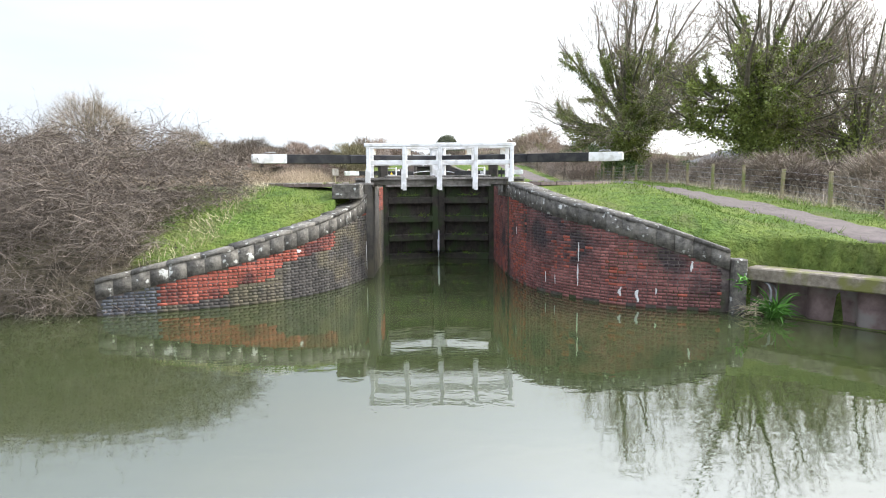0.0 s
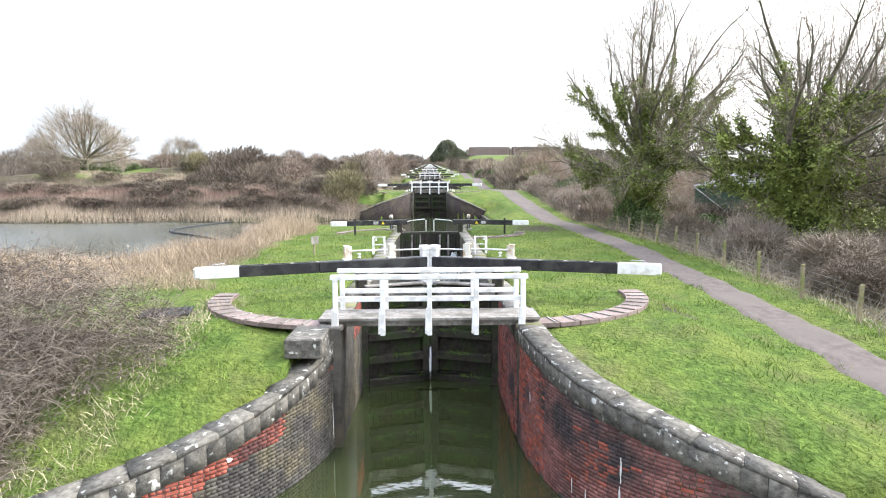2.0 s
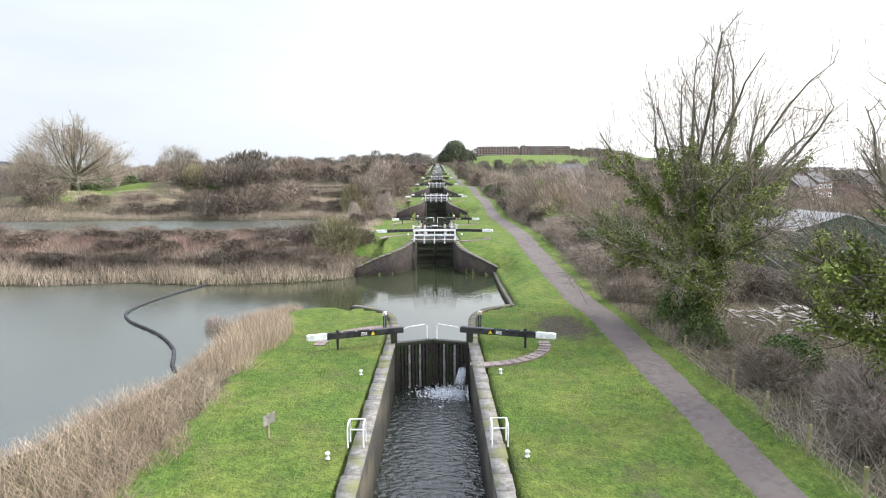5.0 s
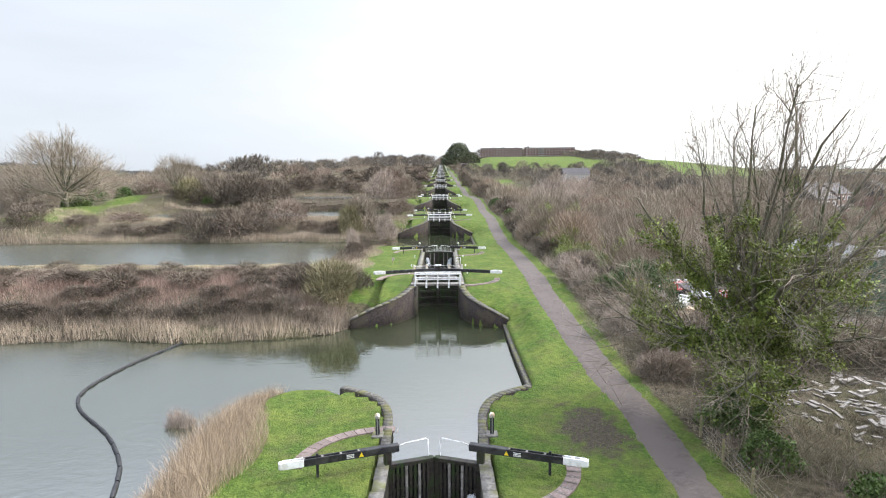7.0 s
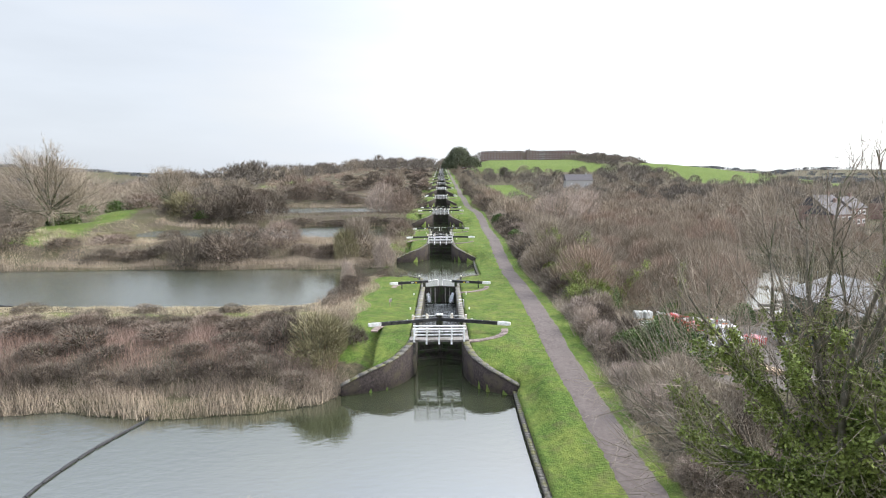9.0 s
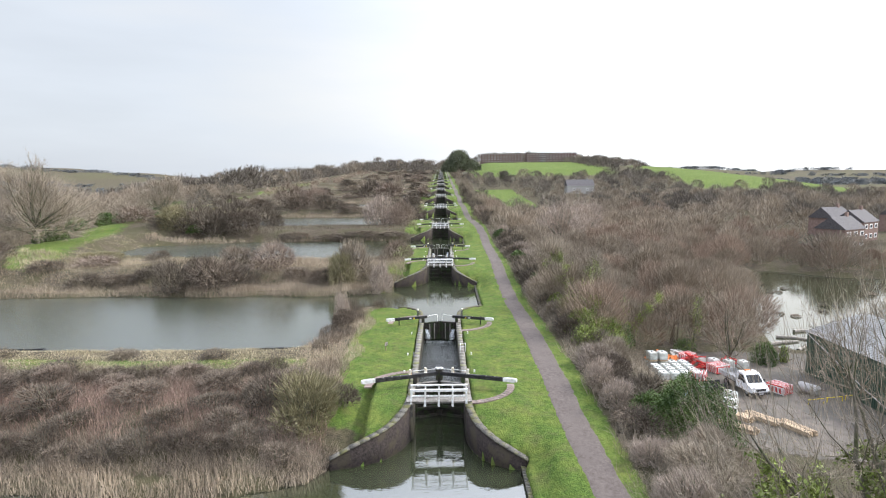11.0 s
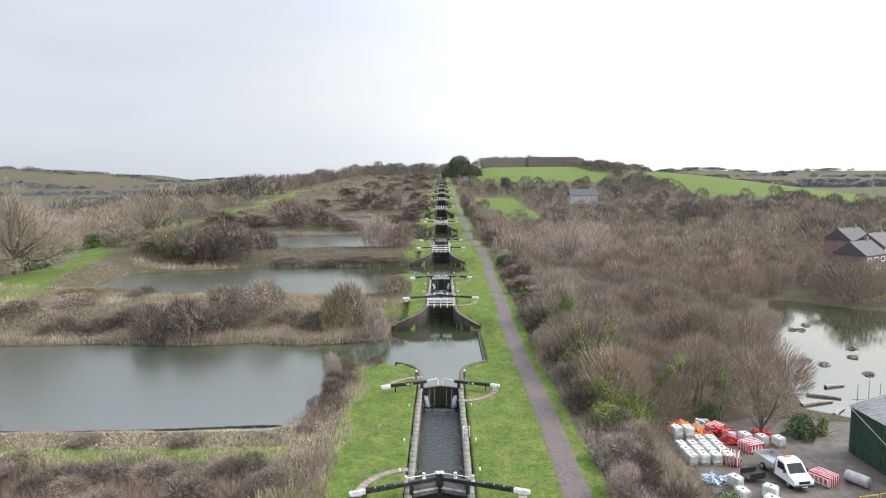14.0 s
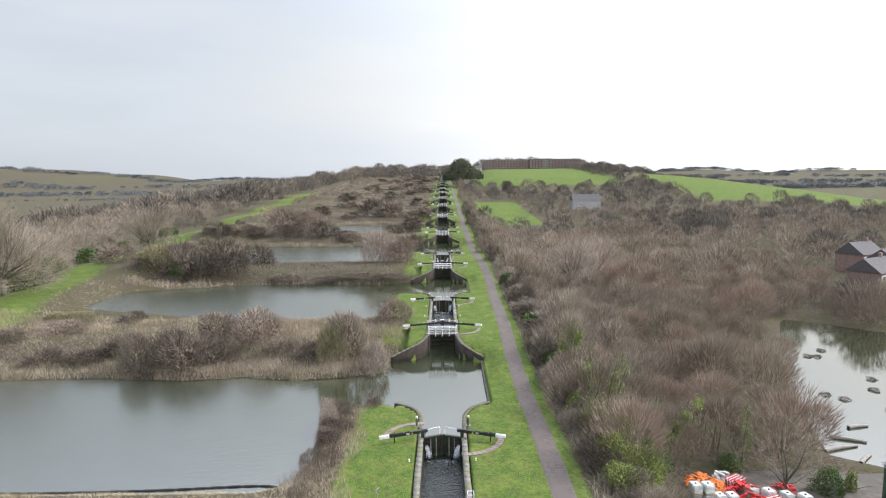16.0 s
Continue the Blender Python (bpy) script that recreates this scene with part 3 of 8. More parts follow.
rough_haze_w = np.where(fields, 0.0, rough_haze_w)
tr = np.abs(X + np.interp(Y, [0, 165, 182, 214, 280, 324, 420, 560, 6000], [80, 84, 90, 96, 101, 103, 110, 118, 300]))
rough_haze_w = np.where(track, 0.12 + 0.5 * smooth(2.0, 7.0, tr), rough_haze_w)
rough_haze_w = np.where((np.abs(X + 97) < 9) & (np.abs(Y - 184) < 9), 0.2, rough_haze_w)
d = shore_dist(YARD, X, Y)
mud_w = np.where(np.abs(X - 30) < 40, smooth(-1, 1.5, d), 0) * 0.9
mud_w = np.maximum(mud_w, 1.1 * np.exp(-((X - 8.4) / 1.9) ** 2 - ((Y - 57.5) / 3.6) ** 2) + 0.42 * np.exp(-((X - 6.9) / 0.7) ** 2 - ((Y - 37) / 8) ** 2))
mud_w = np.maximum(mud_w, 0.7 * np.exp(-((X + 7.3) / 1.1) ** 2 - ((Y - 26.6) / 1.0) ** 2) + 1.0 * np.exp(-((X - 7.2) / 0.6) ** 2 - ((Y - 27.0) / 0.9) ** 2))
att = gm.color_attributes.new("cover", "FLOAT_COLOR", "POINT")
att.data.foreach_set("color", np.stack([rough_haze_w, mud_w, 0 * X, 0 * X + 1], 1).astype(np.float32).ravel())
ground = tagged(new("ground", gm), "sloping grassland with lawn, rough tawny growth and mud", "ground", kind="structure")


def sheet(name, x0, x1, y0, y1, z, m, label, n=2):
    xs, ys = np.linspace(x0, x1, n), np.linspace(y0, y1, n)
    A, B = np.meshgrid(xs, ys)
    me = mesh_of(name, np.stack([A.ravel(), B.ravel(), 0 * A.ravel() + z], 1), grid_faces(n, n), [m])
    return tagged(new(name, me), label, "water", kind="structure")


sheet("water_lower", -260, 12, -160, LOCK_Y[0] + 2.6, 0.0, M_WATER, "still olive-green canal water below the lowest lock")
for k in range(NLOCK - 1):
    sheet("water_pond", -95, 6.9, LOCK_Y[k] + 26.9, LOCK_Y[k + 1] + 2.6, LOCK_Z[k + 1], M_POND, "grey-green water of canal pound and side pond")
    sheet("water_pond_side", -95, -11.0, LOCK_Y[k] + 8.5, LOCK_Y[k] + 26.9, LOCK_Z[k + 1], M_POND, "grey-green water of side pond")
    sheet("water_chamber", -2.4, 2.4, LOCK_Y[k] + 2.0, LOCK_Y[k] + 26.9, LOCK_Z[k] + (0.3 if k == 0 else 0.75), M_CHOP, "choppy dark water in the lock chamber")
sheet("water_marsh", 40, 145, 108, 200, 0.12, M_POND, "pale flooded pond beside the works yard")

# towpath, draped on the land
py = np.r_[np.arange(-60, 300, 0.7), np.arange(300, 1150, 4)]
pu = np.linspace(-1, 1, 9)
hw = 0.84 + 0.4 * smooth(33, 70, py) + 0.04 * np.sin(py * 0.7) + 0.03 * np.sin(py * 1.9 + 1)
PX = path_x(py)[:, None] + pu[None] * hw[:, None] + 0.02 * np.sin(py * 3.1)[:, None] * np.abs(pu)[None]
PYY = np.repeat(py[:, None], 9, 1)
PZ = height(PX.ravel(), PYY.ravel()) + 0.045 - 0.07 * (np.abs(np.tile(pu, len(py))) > 0.99)
tagged(new("path", mesh_of("path", np.stack([PX.ravel(), PYY.ravel(), PZ], 1), grid_faces(9, len(py)), [M_PATH], True)),
       "worn grey-brown gravel towpath with ragged grass edges", "path", kind="structure")
# ---- building blocks ----
def empty(name, x=0.0, y=0.0, z=0.0, rz=0.0):
    ob = new(name)
    ob.matrix_world = pose(x, y, z, 0, 0, rz)
    ob.empty_display_size = 0.2
    return ob


def part(name, data, material, parent, label="", m=None):
    """A bmesh or mesh as one object under a thing or part, in its parent's space."""
    if isinstance(data, bmesh.types.BMesh):
        me = bpy.data.meshes.new(name)
        data.to_mesh(me)
        data.free()
        me.materials.append(material)
        data = me
    ob = new(name, data)
    ob.parent = parent
    if m is not None:
        ob.matrix_basis = m
    if label:
        ob["label"] = label
    return ob


BARS = {}


def bar_mesh(length, w, h, material, bevel):
    key = (round(length, 3), round(w, 3), round(h, 3), material.name, bevel)
    if key not in BARS:
        bm = bmesh.new()
        bmesh.ops.create_cube(bm, size=1.0)
        bmesh.ops.scale(bm, vec=(length, w, h), verts=bm.verts)
        if bevel:
            bmesh.ops.bevel(bm, geom=bm.edges[:], offset=min(bevel, w * 0.3, h * 0.3), segments=1, affect="EDGES")
        me = bpy.data.meshes.new("bar")
        bm.to_mesh(me)
        bm.free()
        me.materials.append(material)
        BARS[key] = me
    return BARS[key]


def bar(name, parent, material, p0, p1, w, h, bevel=0.012, label=""):
    """A squared timber or plate from p0 to p1, w wide and h high."""
    a, b = Vector(p0), Vector(p1)
    d = b - a
    up = Vector((0, 0, 1)) if abs(d.normalized().z) < 0.95 else Vector((0, 1, 0))
    xa = d.normalized()
    ya = up.cross(xa).normalized()
    za = xa.cross(ya)
    m = Matrix((xa, ya, za)).transposed().to_4x4()
    m.translation = (a + b) / 2
    return part(name, bar_mesh(d.length, w, h, material, bevel), material, parent, label, m)


def tube_mesh(pts, radius, material, sides=6):
    P = np.array(pts, float)
    T = np.gradient(P, axis=0)
    T /= np.linalg.norm(T, axis=1)[:, None] + 1e-9
    ref = np.where(np.abs(T[:, 2:3]) > 0.9, [[1.0, 0, 0]], [[0, 0, 1.0]])
    A = np.cross(T, ref)
    A /= np.linalg.norm(A, axis=1)[:, None] + 1e-9
    B = np.cross(T, A)
    r = np.broadcast_to(np.asarray(radius, float), (len(P),))
    ang = np.arange(sides) * 2 * np.pi / sides
    V = P[:, None] + r[:, None, None] * (np.cos(ang)[None, :, None] * A[:, None] + np.sin(ang)[None, :, None] * B[:, None])
    i = np.arange(len(P) * sides).reshape(len(P), sides)
    j = np.roll(i, -1, 1)
    F = np.stack([i[:-1], j[:-1], j[1:], i[1:]], -1).reshape(-1, 4)
    return mesh_of("tube", V.reshape(-1, 3), F, [material], True)


def rod(name, parent, material, pts, radius, label="", sides=6):
    return part(name, tube_mesh(pts, radius, material, sides), material, parent, label)


def lathe(profile, material, sides=12):
    """A turned shape from (radius, height) pairs."""
    P = np.array(profile, float)
    ang = np.arange(sides) * 2 * np.pi / sides
    V = np.stack([P[:, 0:1] * np.cos(ang), P[:, 0:1] * np.sin(ang), np.repeat(P[:, 1:2], sides, 1)], -1)
    i = np.arange(len(P) * sides).reshape(len(P), sides)
    j = np.roll(i, -1, 1)
    return mesh_of("turned", V.reshape(-1, 3), np.stack([i[:-1], j[:-1], j[1:], i[1:]], -1).reshape(-1, 4), [material], True)


def wall_strip(name, line, top, bottom, back, m, label, cat="wall"):
    """A wall whose face follows a plan line; back: thickness towards the land (left of the line)."""
    L = np.asarray(line, float)
    T = np.gradient(L, axis=0)
    T /= np.linalg.norm(T, axis=1)[:, None]
    N = np.stack([-T[:, 1], T[:, 0]], 1)
    n = len(L)
    top = np.broadcast_to(top, (n,))
    bot = np.broadcast_to(bottom, (n,))
    F0 = np.c_[L, bot]
    F1 = np.c_[L, top]
    B1 = np.c_[L + back * N, top]
    B0 = np.c_[L + back * N, bot]
    V = np.stack([F0, F1, B1, B0], 1).reshape(-1, 3)
    i = np.arange(n * 4).reshape(n, 4)
    Q = [np.stack([i[:-1, a], i[1:, a], i[1:, b], i[:-1, b]], -1) for a, b in ((0, 1), (1, 2), (2, 3), (3, 0))]
    ends = np.array([[i[0, 0], i[0, 1], i[0, 2], i[0, 3]], [i[-1, 3], i[-1, 2], i[-1, 1], i[-1, 0]]])
    return tagged(new(name, mesh_of(name, V, np.vstack(Q + [ends]), [m])), label, cat, kind="structure")


def box_arrays(C, A, B, D):
    """Boxes from centres and half-axis vectors: corners and quads of all of them (no back face)."""
    s = np.array([[-1, -1, -1], [1, -1, -1], [1, 1, -1], [-1, 1, -1], [-1, -1, 1], [1, -1, 1], [1, 1, 1], [-1, 1, 1]], float)
    V = C[:, None] + s[None, :, 0:1] * A[:, None] + s[None, :, 1:2] * B[:, None] + s[None, :, 2:3] * D[:, None]
    q = np.array([[0, 1, 5, 4], [1, 2, 6, 5], [3, 0, 4, 7], [4, 5, 6, 7], [1, 0, 3, 2], [2, 3, 7, 6]])
    F = (np.arange(len(C))[:, None, None] * 8 + q[None]).reshape(-1, 4)
    return V.reshape(-1, 3), F


# ---- lock walls ----
def side_line(pts, y, sx):
    P = curve_pts(pts, 0.4)
    return np.c_[sx * P[:, 0], P[:, 1] + y]


def wing_top(k, sx, dy, s):
    """Coping height along a tail wing; s runs from 0 at the gate to 1 at its end."""
    hi, lo = LOCK_Z[k] + COPE, LOCK_Z[k] + (0.8 if (sx < 0 or k) else 1.4)
    if k == 0 and sx < 0:
        return np.interp(s, [0, 0.36, 0.4, 1.0], [hi, hi, hi - 0.45, lo])
    return np.interp(s, [0, 0.42, 0.52, 0.64, 0.77, 0.88, 1.0], hi - (hi - lo) * np.array([0, 0.0, 0.09, 0.25, 0.43, 0.66, 1.0]))


def coping(name, line, top, width, thick, m, label, step=0.9, over=0.05):
    """A row of coping stones, each a stone of its own mesh island, joined."""
    L = np.asarray(line, float)
    s = np.r_[0, np.cumsum(np.linalg.norm(np.diff(L, axis=0), axis=1))]
    top = np.broadcast_to(top, (len(L),))
    n = max(1, int(round(s[-1] / step)))
    rng = np.random.default_rng(int(abs(L[0, 1]) * 10) % 1000)
    e = np.linspace(0, s[-1], n + 1)
    at = lambda u: np.array([np.interp(u, s, L[:, 0]), np.interp(u, s, L[:, 1]), np.interp(u, s, top)])
    C, A, B, D = [], [], [], []
    for a, b in zip(e[:-1], e[1:]):
        p, q = at(a + 0.008), at(b - 0.008)
        t = q - p
        nn = np.array([-t[1], t[0], 0]) / (np.hypot(t[0], t[1]) + 1e-9)
        w = width * rng.uniform(0.94, 1.06)
        C.append((p + q) / 2 + nn * (w / 2 - over) + np.array([0, 0, thick / 2 - 0.02 + rng.uniform(-0.012, 0.012)]))
        A.append(t / 2)
        B.append(nn * w / 2)
        D.append(np.array([0, 0, thick / 2]))
    V, F = box_arrays(np.array(C), np.array(A), np.array(B), np.array(D))
    return tagged(new(name, mesh_of(name, V, F, [m])), label, "coping", kind="structure")


def orient(line, sx):
    """Land side must lie left of the line's direction."""
    return line[::-1] if sx > 0 else line


for k in range(NLOCK):
    y, z = LOCK_Y[k], LOCK_Z[k]
    for sx in (-1, 1):
        tail = TAIL_WEST if sx < 0 else TAIL
        line = side_line(tail, y, sx)
        s = np.linspace(0, 1, len(line))
        top = wing_top(k, sx, None, s)
        side = "east" if sx > 0 else "west"
        wall_strip("wing_wall_" + side, line, top, z - 1.0, 0.5 * sx, M_MORTAR if k == 0 else M_RUBBLE, "curved brick wing wall below the lock gates")
        coping("wing_coping_" + side, line if sx > 0 else line[::-1], top if sx > 0 else top[::-1], 0.6, 0.09, M_CAP if k == 0 else M_STONE,
               "grey lichen-spotted stone coping of wing wall", 0.8)
        ch = np.array([(sx * 2.2, y - 3.0), (sx * 2.2, y + 2.6), (sx * 2.15, y + 3.0), (sx * 2.15, y + 28.0)])
        wall_strip("chamber_wall_" + side, ch, z + COPE, z - 1.0, 0.5 * (-sx), M_WALL, "wet dark chamber wall with pale streaks")
        coping("chamber_coping_" + side, ch if sx < 0 else ch[::-1], z + COPE, 0.6, 0.1, M_COPE, "worn grey stone coping of the chamber", 1.1)
        hd = side_line(HEAD, y, sx)
        wall_strip("head_wall_" + side, hd, z + COPE - 0.02, z + 1.0, 0.5 * (-sx), M_RUBBLE, "rubble stone wall at the head of the lock")
        coping("head_coping_" + side, hd if sx < 0 else hd[::-1], z + COPE - 0.03, 0.48, 0.1, M_STONE, "mossy rubble coping at the lock head", 0.45)
    if k + 1 < NLOCK:
        n = LOCK_Y[k + 1]
        ed = curve_pts([(6.0, y + 37.0), (6.0, y + 45), (6.05, n - 14), (6.15, n - 8.6)], 0.5)
        wall_strip("pound_edge", ed, LOCK_Z[k + 1] + 0.34, z + 1.0, -0.35, M_RUBBLE, "low rubble stone edge of the pound")
        coping("pound_edge_stones", ed[::-1], LOCK_Z[k + 1] + 0.28, 0.32, 0.12, M_STONE, "uneven rubble stones along the pound edge", 0.42)

# ---- gates ----
MITRE = math.atan2(0.8, 2.25)


def balance_beam(parent, z, white_len, slots, handle, inner=0.1):
    """Beam along +x local from the mitre (x=0) out to 7.25, its centre at height z."""
    b = empty("balance_beam")
    b.parent = parent
    L = 7.25
    s0 = L - 3.6 if slots else L - white_len
    bar("beam_body", b, M_BLACK, (inner, 0, z), (s0, 0, z), 0.32, 0.34, 0.03)
    if slots:
        for a, c, m in ((s0, L - white_len, M_BLACK), (L - white_len, L - 0.16, M_WHITE)):
            for w in (-0.12, 0.12):
                bar("beam_cheek", b, m, (a, w, z), (c, w, z), 0.06, 0.33, 0.01)
            bar("beam_floor", b, M_BLACK, (a, 0, z - 0.1), (c, 0, z - 0.1), 0.18, 0.08, 0)
        for x in np.linspace(s0, L - white_len, 4):
            bar("beam_cross", b, M_GREYWOOD, (x, -0.09, z + 0.14), (x, 0.09, z + 0.14), 0.1, 0.05, 0)
        for x in (L - white_len + 0.42, L - white_len + 0.8):
            bar("beam_cross", b, M_WHITE, (x, -0.09, z + 0.14), (x, 0.09, z + 0.14), 0.12, 0.05, 0)
    else:
        bar("beam_end", b, M_WHITE, (s0, 0, z), (L - 0.16, 0, z), 0.31, 0.33, 0.02)
    nose = bar("beam_nose", b, M_WHITE, (L - 0.22, 0, z), (L, 0, z), 0.296, 0.325, 0.045)
    if handle:
        rod("grab_handle", b, M_STEEL, [(L - 0.9, 0, z + 0.15), (L - 0.86, 0, z + 0.24), (L - 0.5, 0, z + 0.24), (L - 0.46, 0, z + 0.15)], 0.018)
    return b


def paddle_stand(parent, x, z, m):
    g = empty("paddle_gear")
    g.parent = parent
    g.matrix_basis = pose(x, 0.02, z)
    for w in (-0.09, 0.09):
        bar("gear_cheek", g, m, (0, w, 0), (0, w, 0.42), 0.16, 0.03, 0.008)
    bar("gear_back", g, m, (-0.07, 0, 0), (-0.07, 0, 0.42), 0.2, 0.03, 0.008)
    bar("gear_cap", g, m, (0, -0.11, 0.44), (0, 0.11, 0.44), 0.18, 0.04, 0.012)
    bar("gear_pawl", g, M_BLACK, (0.0, 0, 0.1), (0.0, 0, 0.38), 0.09, 0.05, 0)
    bar("gear_foot", g, m, (0, -0.14, 0.02), (0, 0.14, 0.02), 0.24, 0.05, 0.01)


def lower_leaf(sx, post_mat):
    """One leaf of the tail gates: local x from the mitre outwards, z from the lower water."""
    g = empty("lock_gate")
    z = 3.98
    balance_beam(g, z, 1.25, True, True)
    bar("mitre_post", g, M_OAK, (0.15, 0, -0.8), (0.15, 0, 3.2), 0.28, 0.26, 0.03)
    bar("post_head", g, post_mat, (0.15, 0, 3.2), (0.15, 0, 4.42), 0.28, 0.26, 0.03)
    bar("post_cap", g, M_WHITE, (0.15, 0, 4.36), (0.15, 0, 4.52), 0.32, 0.32, 0.03, "white-painted post cap")
    bar("heel_post", g, M_OAK, (2.3, 0, -0.8), (2.3, 0, 3.85), 0.34, 0.32, 0.04)
    for h in (3.2, 2.35, 1.6, 0.85, 0.1):
        bar("gate_rail", g, M_OAK, (0.28, -0.06, h), (2.15, -0.06, h), 0.22, 0.26, 0.02)
    for i in range(9):
        x = 0.4 + i * 0.21
        bar("gate_plank", g, M_OAK, (x, 0.1, -0.8), (x, 0.1, 3.3), 0.205, 0.06, 0.006)
    bar("walk_board", g, M_GREYWOOD, (0.25, -0.3, 3.32), (2.25, -0.3, 3.32), 0.3, 0.06, 0.01, "grey timber walk board")
    bar("fender_board", g, M_GREYWOOD, (0.25, -0.22, 3.05), (2.25, -0.22, 3.05), 0.08, 0.3, 0.01)
    paddle_stand(g, 1.3, z + 0.17, M_CREAM)
    paddle_stand(g, 2.75, z + 0.17, M_CREAM)
    rod("gear_rod", g, M_WHITE, [(0.35, 0, z + 0.42), (1.2, 0, z + 0.42)], 0.025)
    rod("gear_rod", g, M_WHITE, [(1.4, 0, z + 0.45), (2.65, 0, z + 0.45)], 0.03)
    return tagged(g, "closed oak lock gate leaf with black and white balance beam", "lock gate", "tail gates of the locks")


def upper_leaf(sx):
    """One leaf of the head gates."""
    g = empty("lock_gate")
    z = 3.86
    b = balance_beam(g, z - 0.05, 1.1, True, False, 1.75)
    b.matrix_basis = pose(0, 0, 0)
    bar("mitre_post", g, M_OAK, (0.14, 0, 0.2), (0.14, 0, 3.1), 0.26, 0.24, 0.03)
    bar("heel_post", g, M_OAK, (2.3, 0, 0.2), (2.3, 0, 3.75), 0.34, 0.32, 0.04)
    bar("top_rail", g, M_OAK, (0.1, 0.0, 2.98), (2.3, 0.0, 2.98), 0.34, 0.2, 0.02)
    for i in range(9):
        x = 0.35 + i * 0.215
        bar("gate_slat", g, M_GREYWOOD if i in (2, 5) else M_OAK, (x, -0.12, 0.1), (x, -0.12, 2.9), 0.13, 0.07, 0.01)
    bar("gate_planking", g, M_BLACK, (0.2, 0.04, 1.5), (2.2, 0.04, 1.5), 0.1, 2.8, 0)
    for h in (0.8, 1.7, 2.4):
        bar("gate_rail", g, M_OAK, (0.2, -0.05, h), (2.2, -0.05, h), 0.12, 0.16, 0.01)
    rod("hand_rail", g, M_WHITE, [(2.25, 0.1, 3.05), (2.05, 0.1, 3.72), (1.4, 0.1, 3.9), (0.35, 0.1, 3.98), (0.25, 0.1, 3.9), (0.25, 0.1, 3.05)], 0.028, "white tubular hand rail")
    bar("rest_post", g, M_BLACK, (5.55, 0, 3.0), (5.55, 0, 3.98 + 0.14), 0.12, 0.1, 0.01)
    for i, wz in enumerate((0.07, 0.0, -0.07)):
        bar("notice_line", g, M_WHITE, (3.9, -0.168, z - 0.05 + wz), (4.25, -0.168, z - 0.05 + wz), 0.008, 0.035, 0)
    bm = bmesh.new()
    vs = [bm.verts.new(p) for p in ((3.45, -0.17, z - 0.16), (3.68, -0.17, z - 0.16), (3.565, -0.17, z + 0.06), (3.45, -0.162, z - 0.16), (3.68, -0.162, z - 0.16), (3.565, -0.162, z + 0.06))]
    bm.faces.new(vs[:3])
    bm.faces.new(vs[3:][::-1])
    part("warning_triangle", bm, M_YELLOW, g, "yellow warning triangle")
    return tagged(g, "closed dark oak head gate leaf with slats and white hand rail", "lock gate", "head gates of the locks")


def leaf_pose(k, sx, off):
    y = LOCK_Y[k] + off + 2.45
    m = pose(sx * 0.02, y, LOCK_Z[k], 0, 0, -math.degrees(MITRE) * sx)
    return m @ Matrix.Diagonal((sx, 1, 1, 1))


def place(ob, m):
    """Set a thing's pose; mirrored poses are carried by its scale."""
    ob.matrix_basis = m
    return ob


lower_w, lower_b, upper = lower_leaf(1, M_WHITE), lower_leaf(1, M_OAK), upper_leaf(1)


def mirrored(ob):
    """A left-handed twin of a thing built in local space."""
    c = copy_thing(ob, Matrix())
    c.scale = (-1, 1, 1)
    return c


lower_wm, lower_bm, upper_m = mirrored(lower_w), mirrored(lower_b), mirrored(upper)
for k in range(NLOCK):
    for sx in (1, -1):
        src = (lower_w if k == 0 else lower_b) if sx > 0 else (lower_wm if k == 0 else lower_bm)
        m = pose(sx * 0.02, LOCK_Y[k] + 2.45, LOCK_Z[k], 0, 0, -math.degrees(MITRE) * sx)
        if k < 2:
            src.matrix_basis = m @ Matrix.Diagonal((*src.scale, 1))
        else:
            copy_thing(src, m @ Matrix.Diagonal((sx, 1, 1, 1)) @ Matrix.Diagonal((*src.scale, 1)).inverted())
        src = upper if sx > 0 else upper_m
        m = pose(sx * 0.02, LOCK_Y[k] + 26.95, LOCK_Z[k], 0, 0, -math.degrees(MITRE) * sx)
        if k == 0:
            src.matrix_basis = m @ Matrix.Diagonal((*src.scale, 1))
        else:
            copy_thing(src, m @ Matrix.Diagonal((sx, 1, 1, 1)) @ Matrix.Diagonal((*src.scale, 1)).inverted())


# ---- tail footbridge ----
def footbridge():
    g = empty("footbridge")
    for i in range(6):
        yy = -2.75 + i * 0.19
        bar("deck_plank", g, M_GREYWOOD, (-2.75, yy, 3.2), (2.75, yy, 3.2), 0.175, 0.07, 0.008)
    for yy in (-2.6, -1.8):
        bar("deck_bearer", g, M_GREYWOOD, (-2.75, yy, 3.08), (2.75, yy, 3.08), 0.16, 0.16, 0.01)
    for x in (-2.3, -1.15, 0, 1.15, 2.3):
        for yy, lo in ((-2.92, 2.82), (-1.72, 3.1)):
            p = bar("rail_post", g, M_WHITE, (x, yy, lo), (x, yy, 4.22), 0.12, 0.1, 0.012)
        bar("post_brace", g, M_WHITE, (x - 0.09, -2.93, 2.86), (x - 0.06, -2.93, 3.5), 0.06, 0.08, 0.01)
    for yy in (-2.9, -1.74):
        bar("top_rail", g, M_WHITE, (-2.42, yy, 4.27), (2.42, yy, 4.27), 0.15, 0.12, 0.02)
        bar("mid_rail", g, M_WHITE, (-2.36, yy + 0.07, 3.72), (2.36, yy + 0.07, 3.72), 0.07, 0.13, 0.01)
    return tagged(g, "narrow timber footbridge with flaking white railings below the gates", "footbridge", "tail footbridges")


bridge = footbridge()
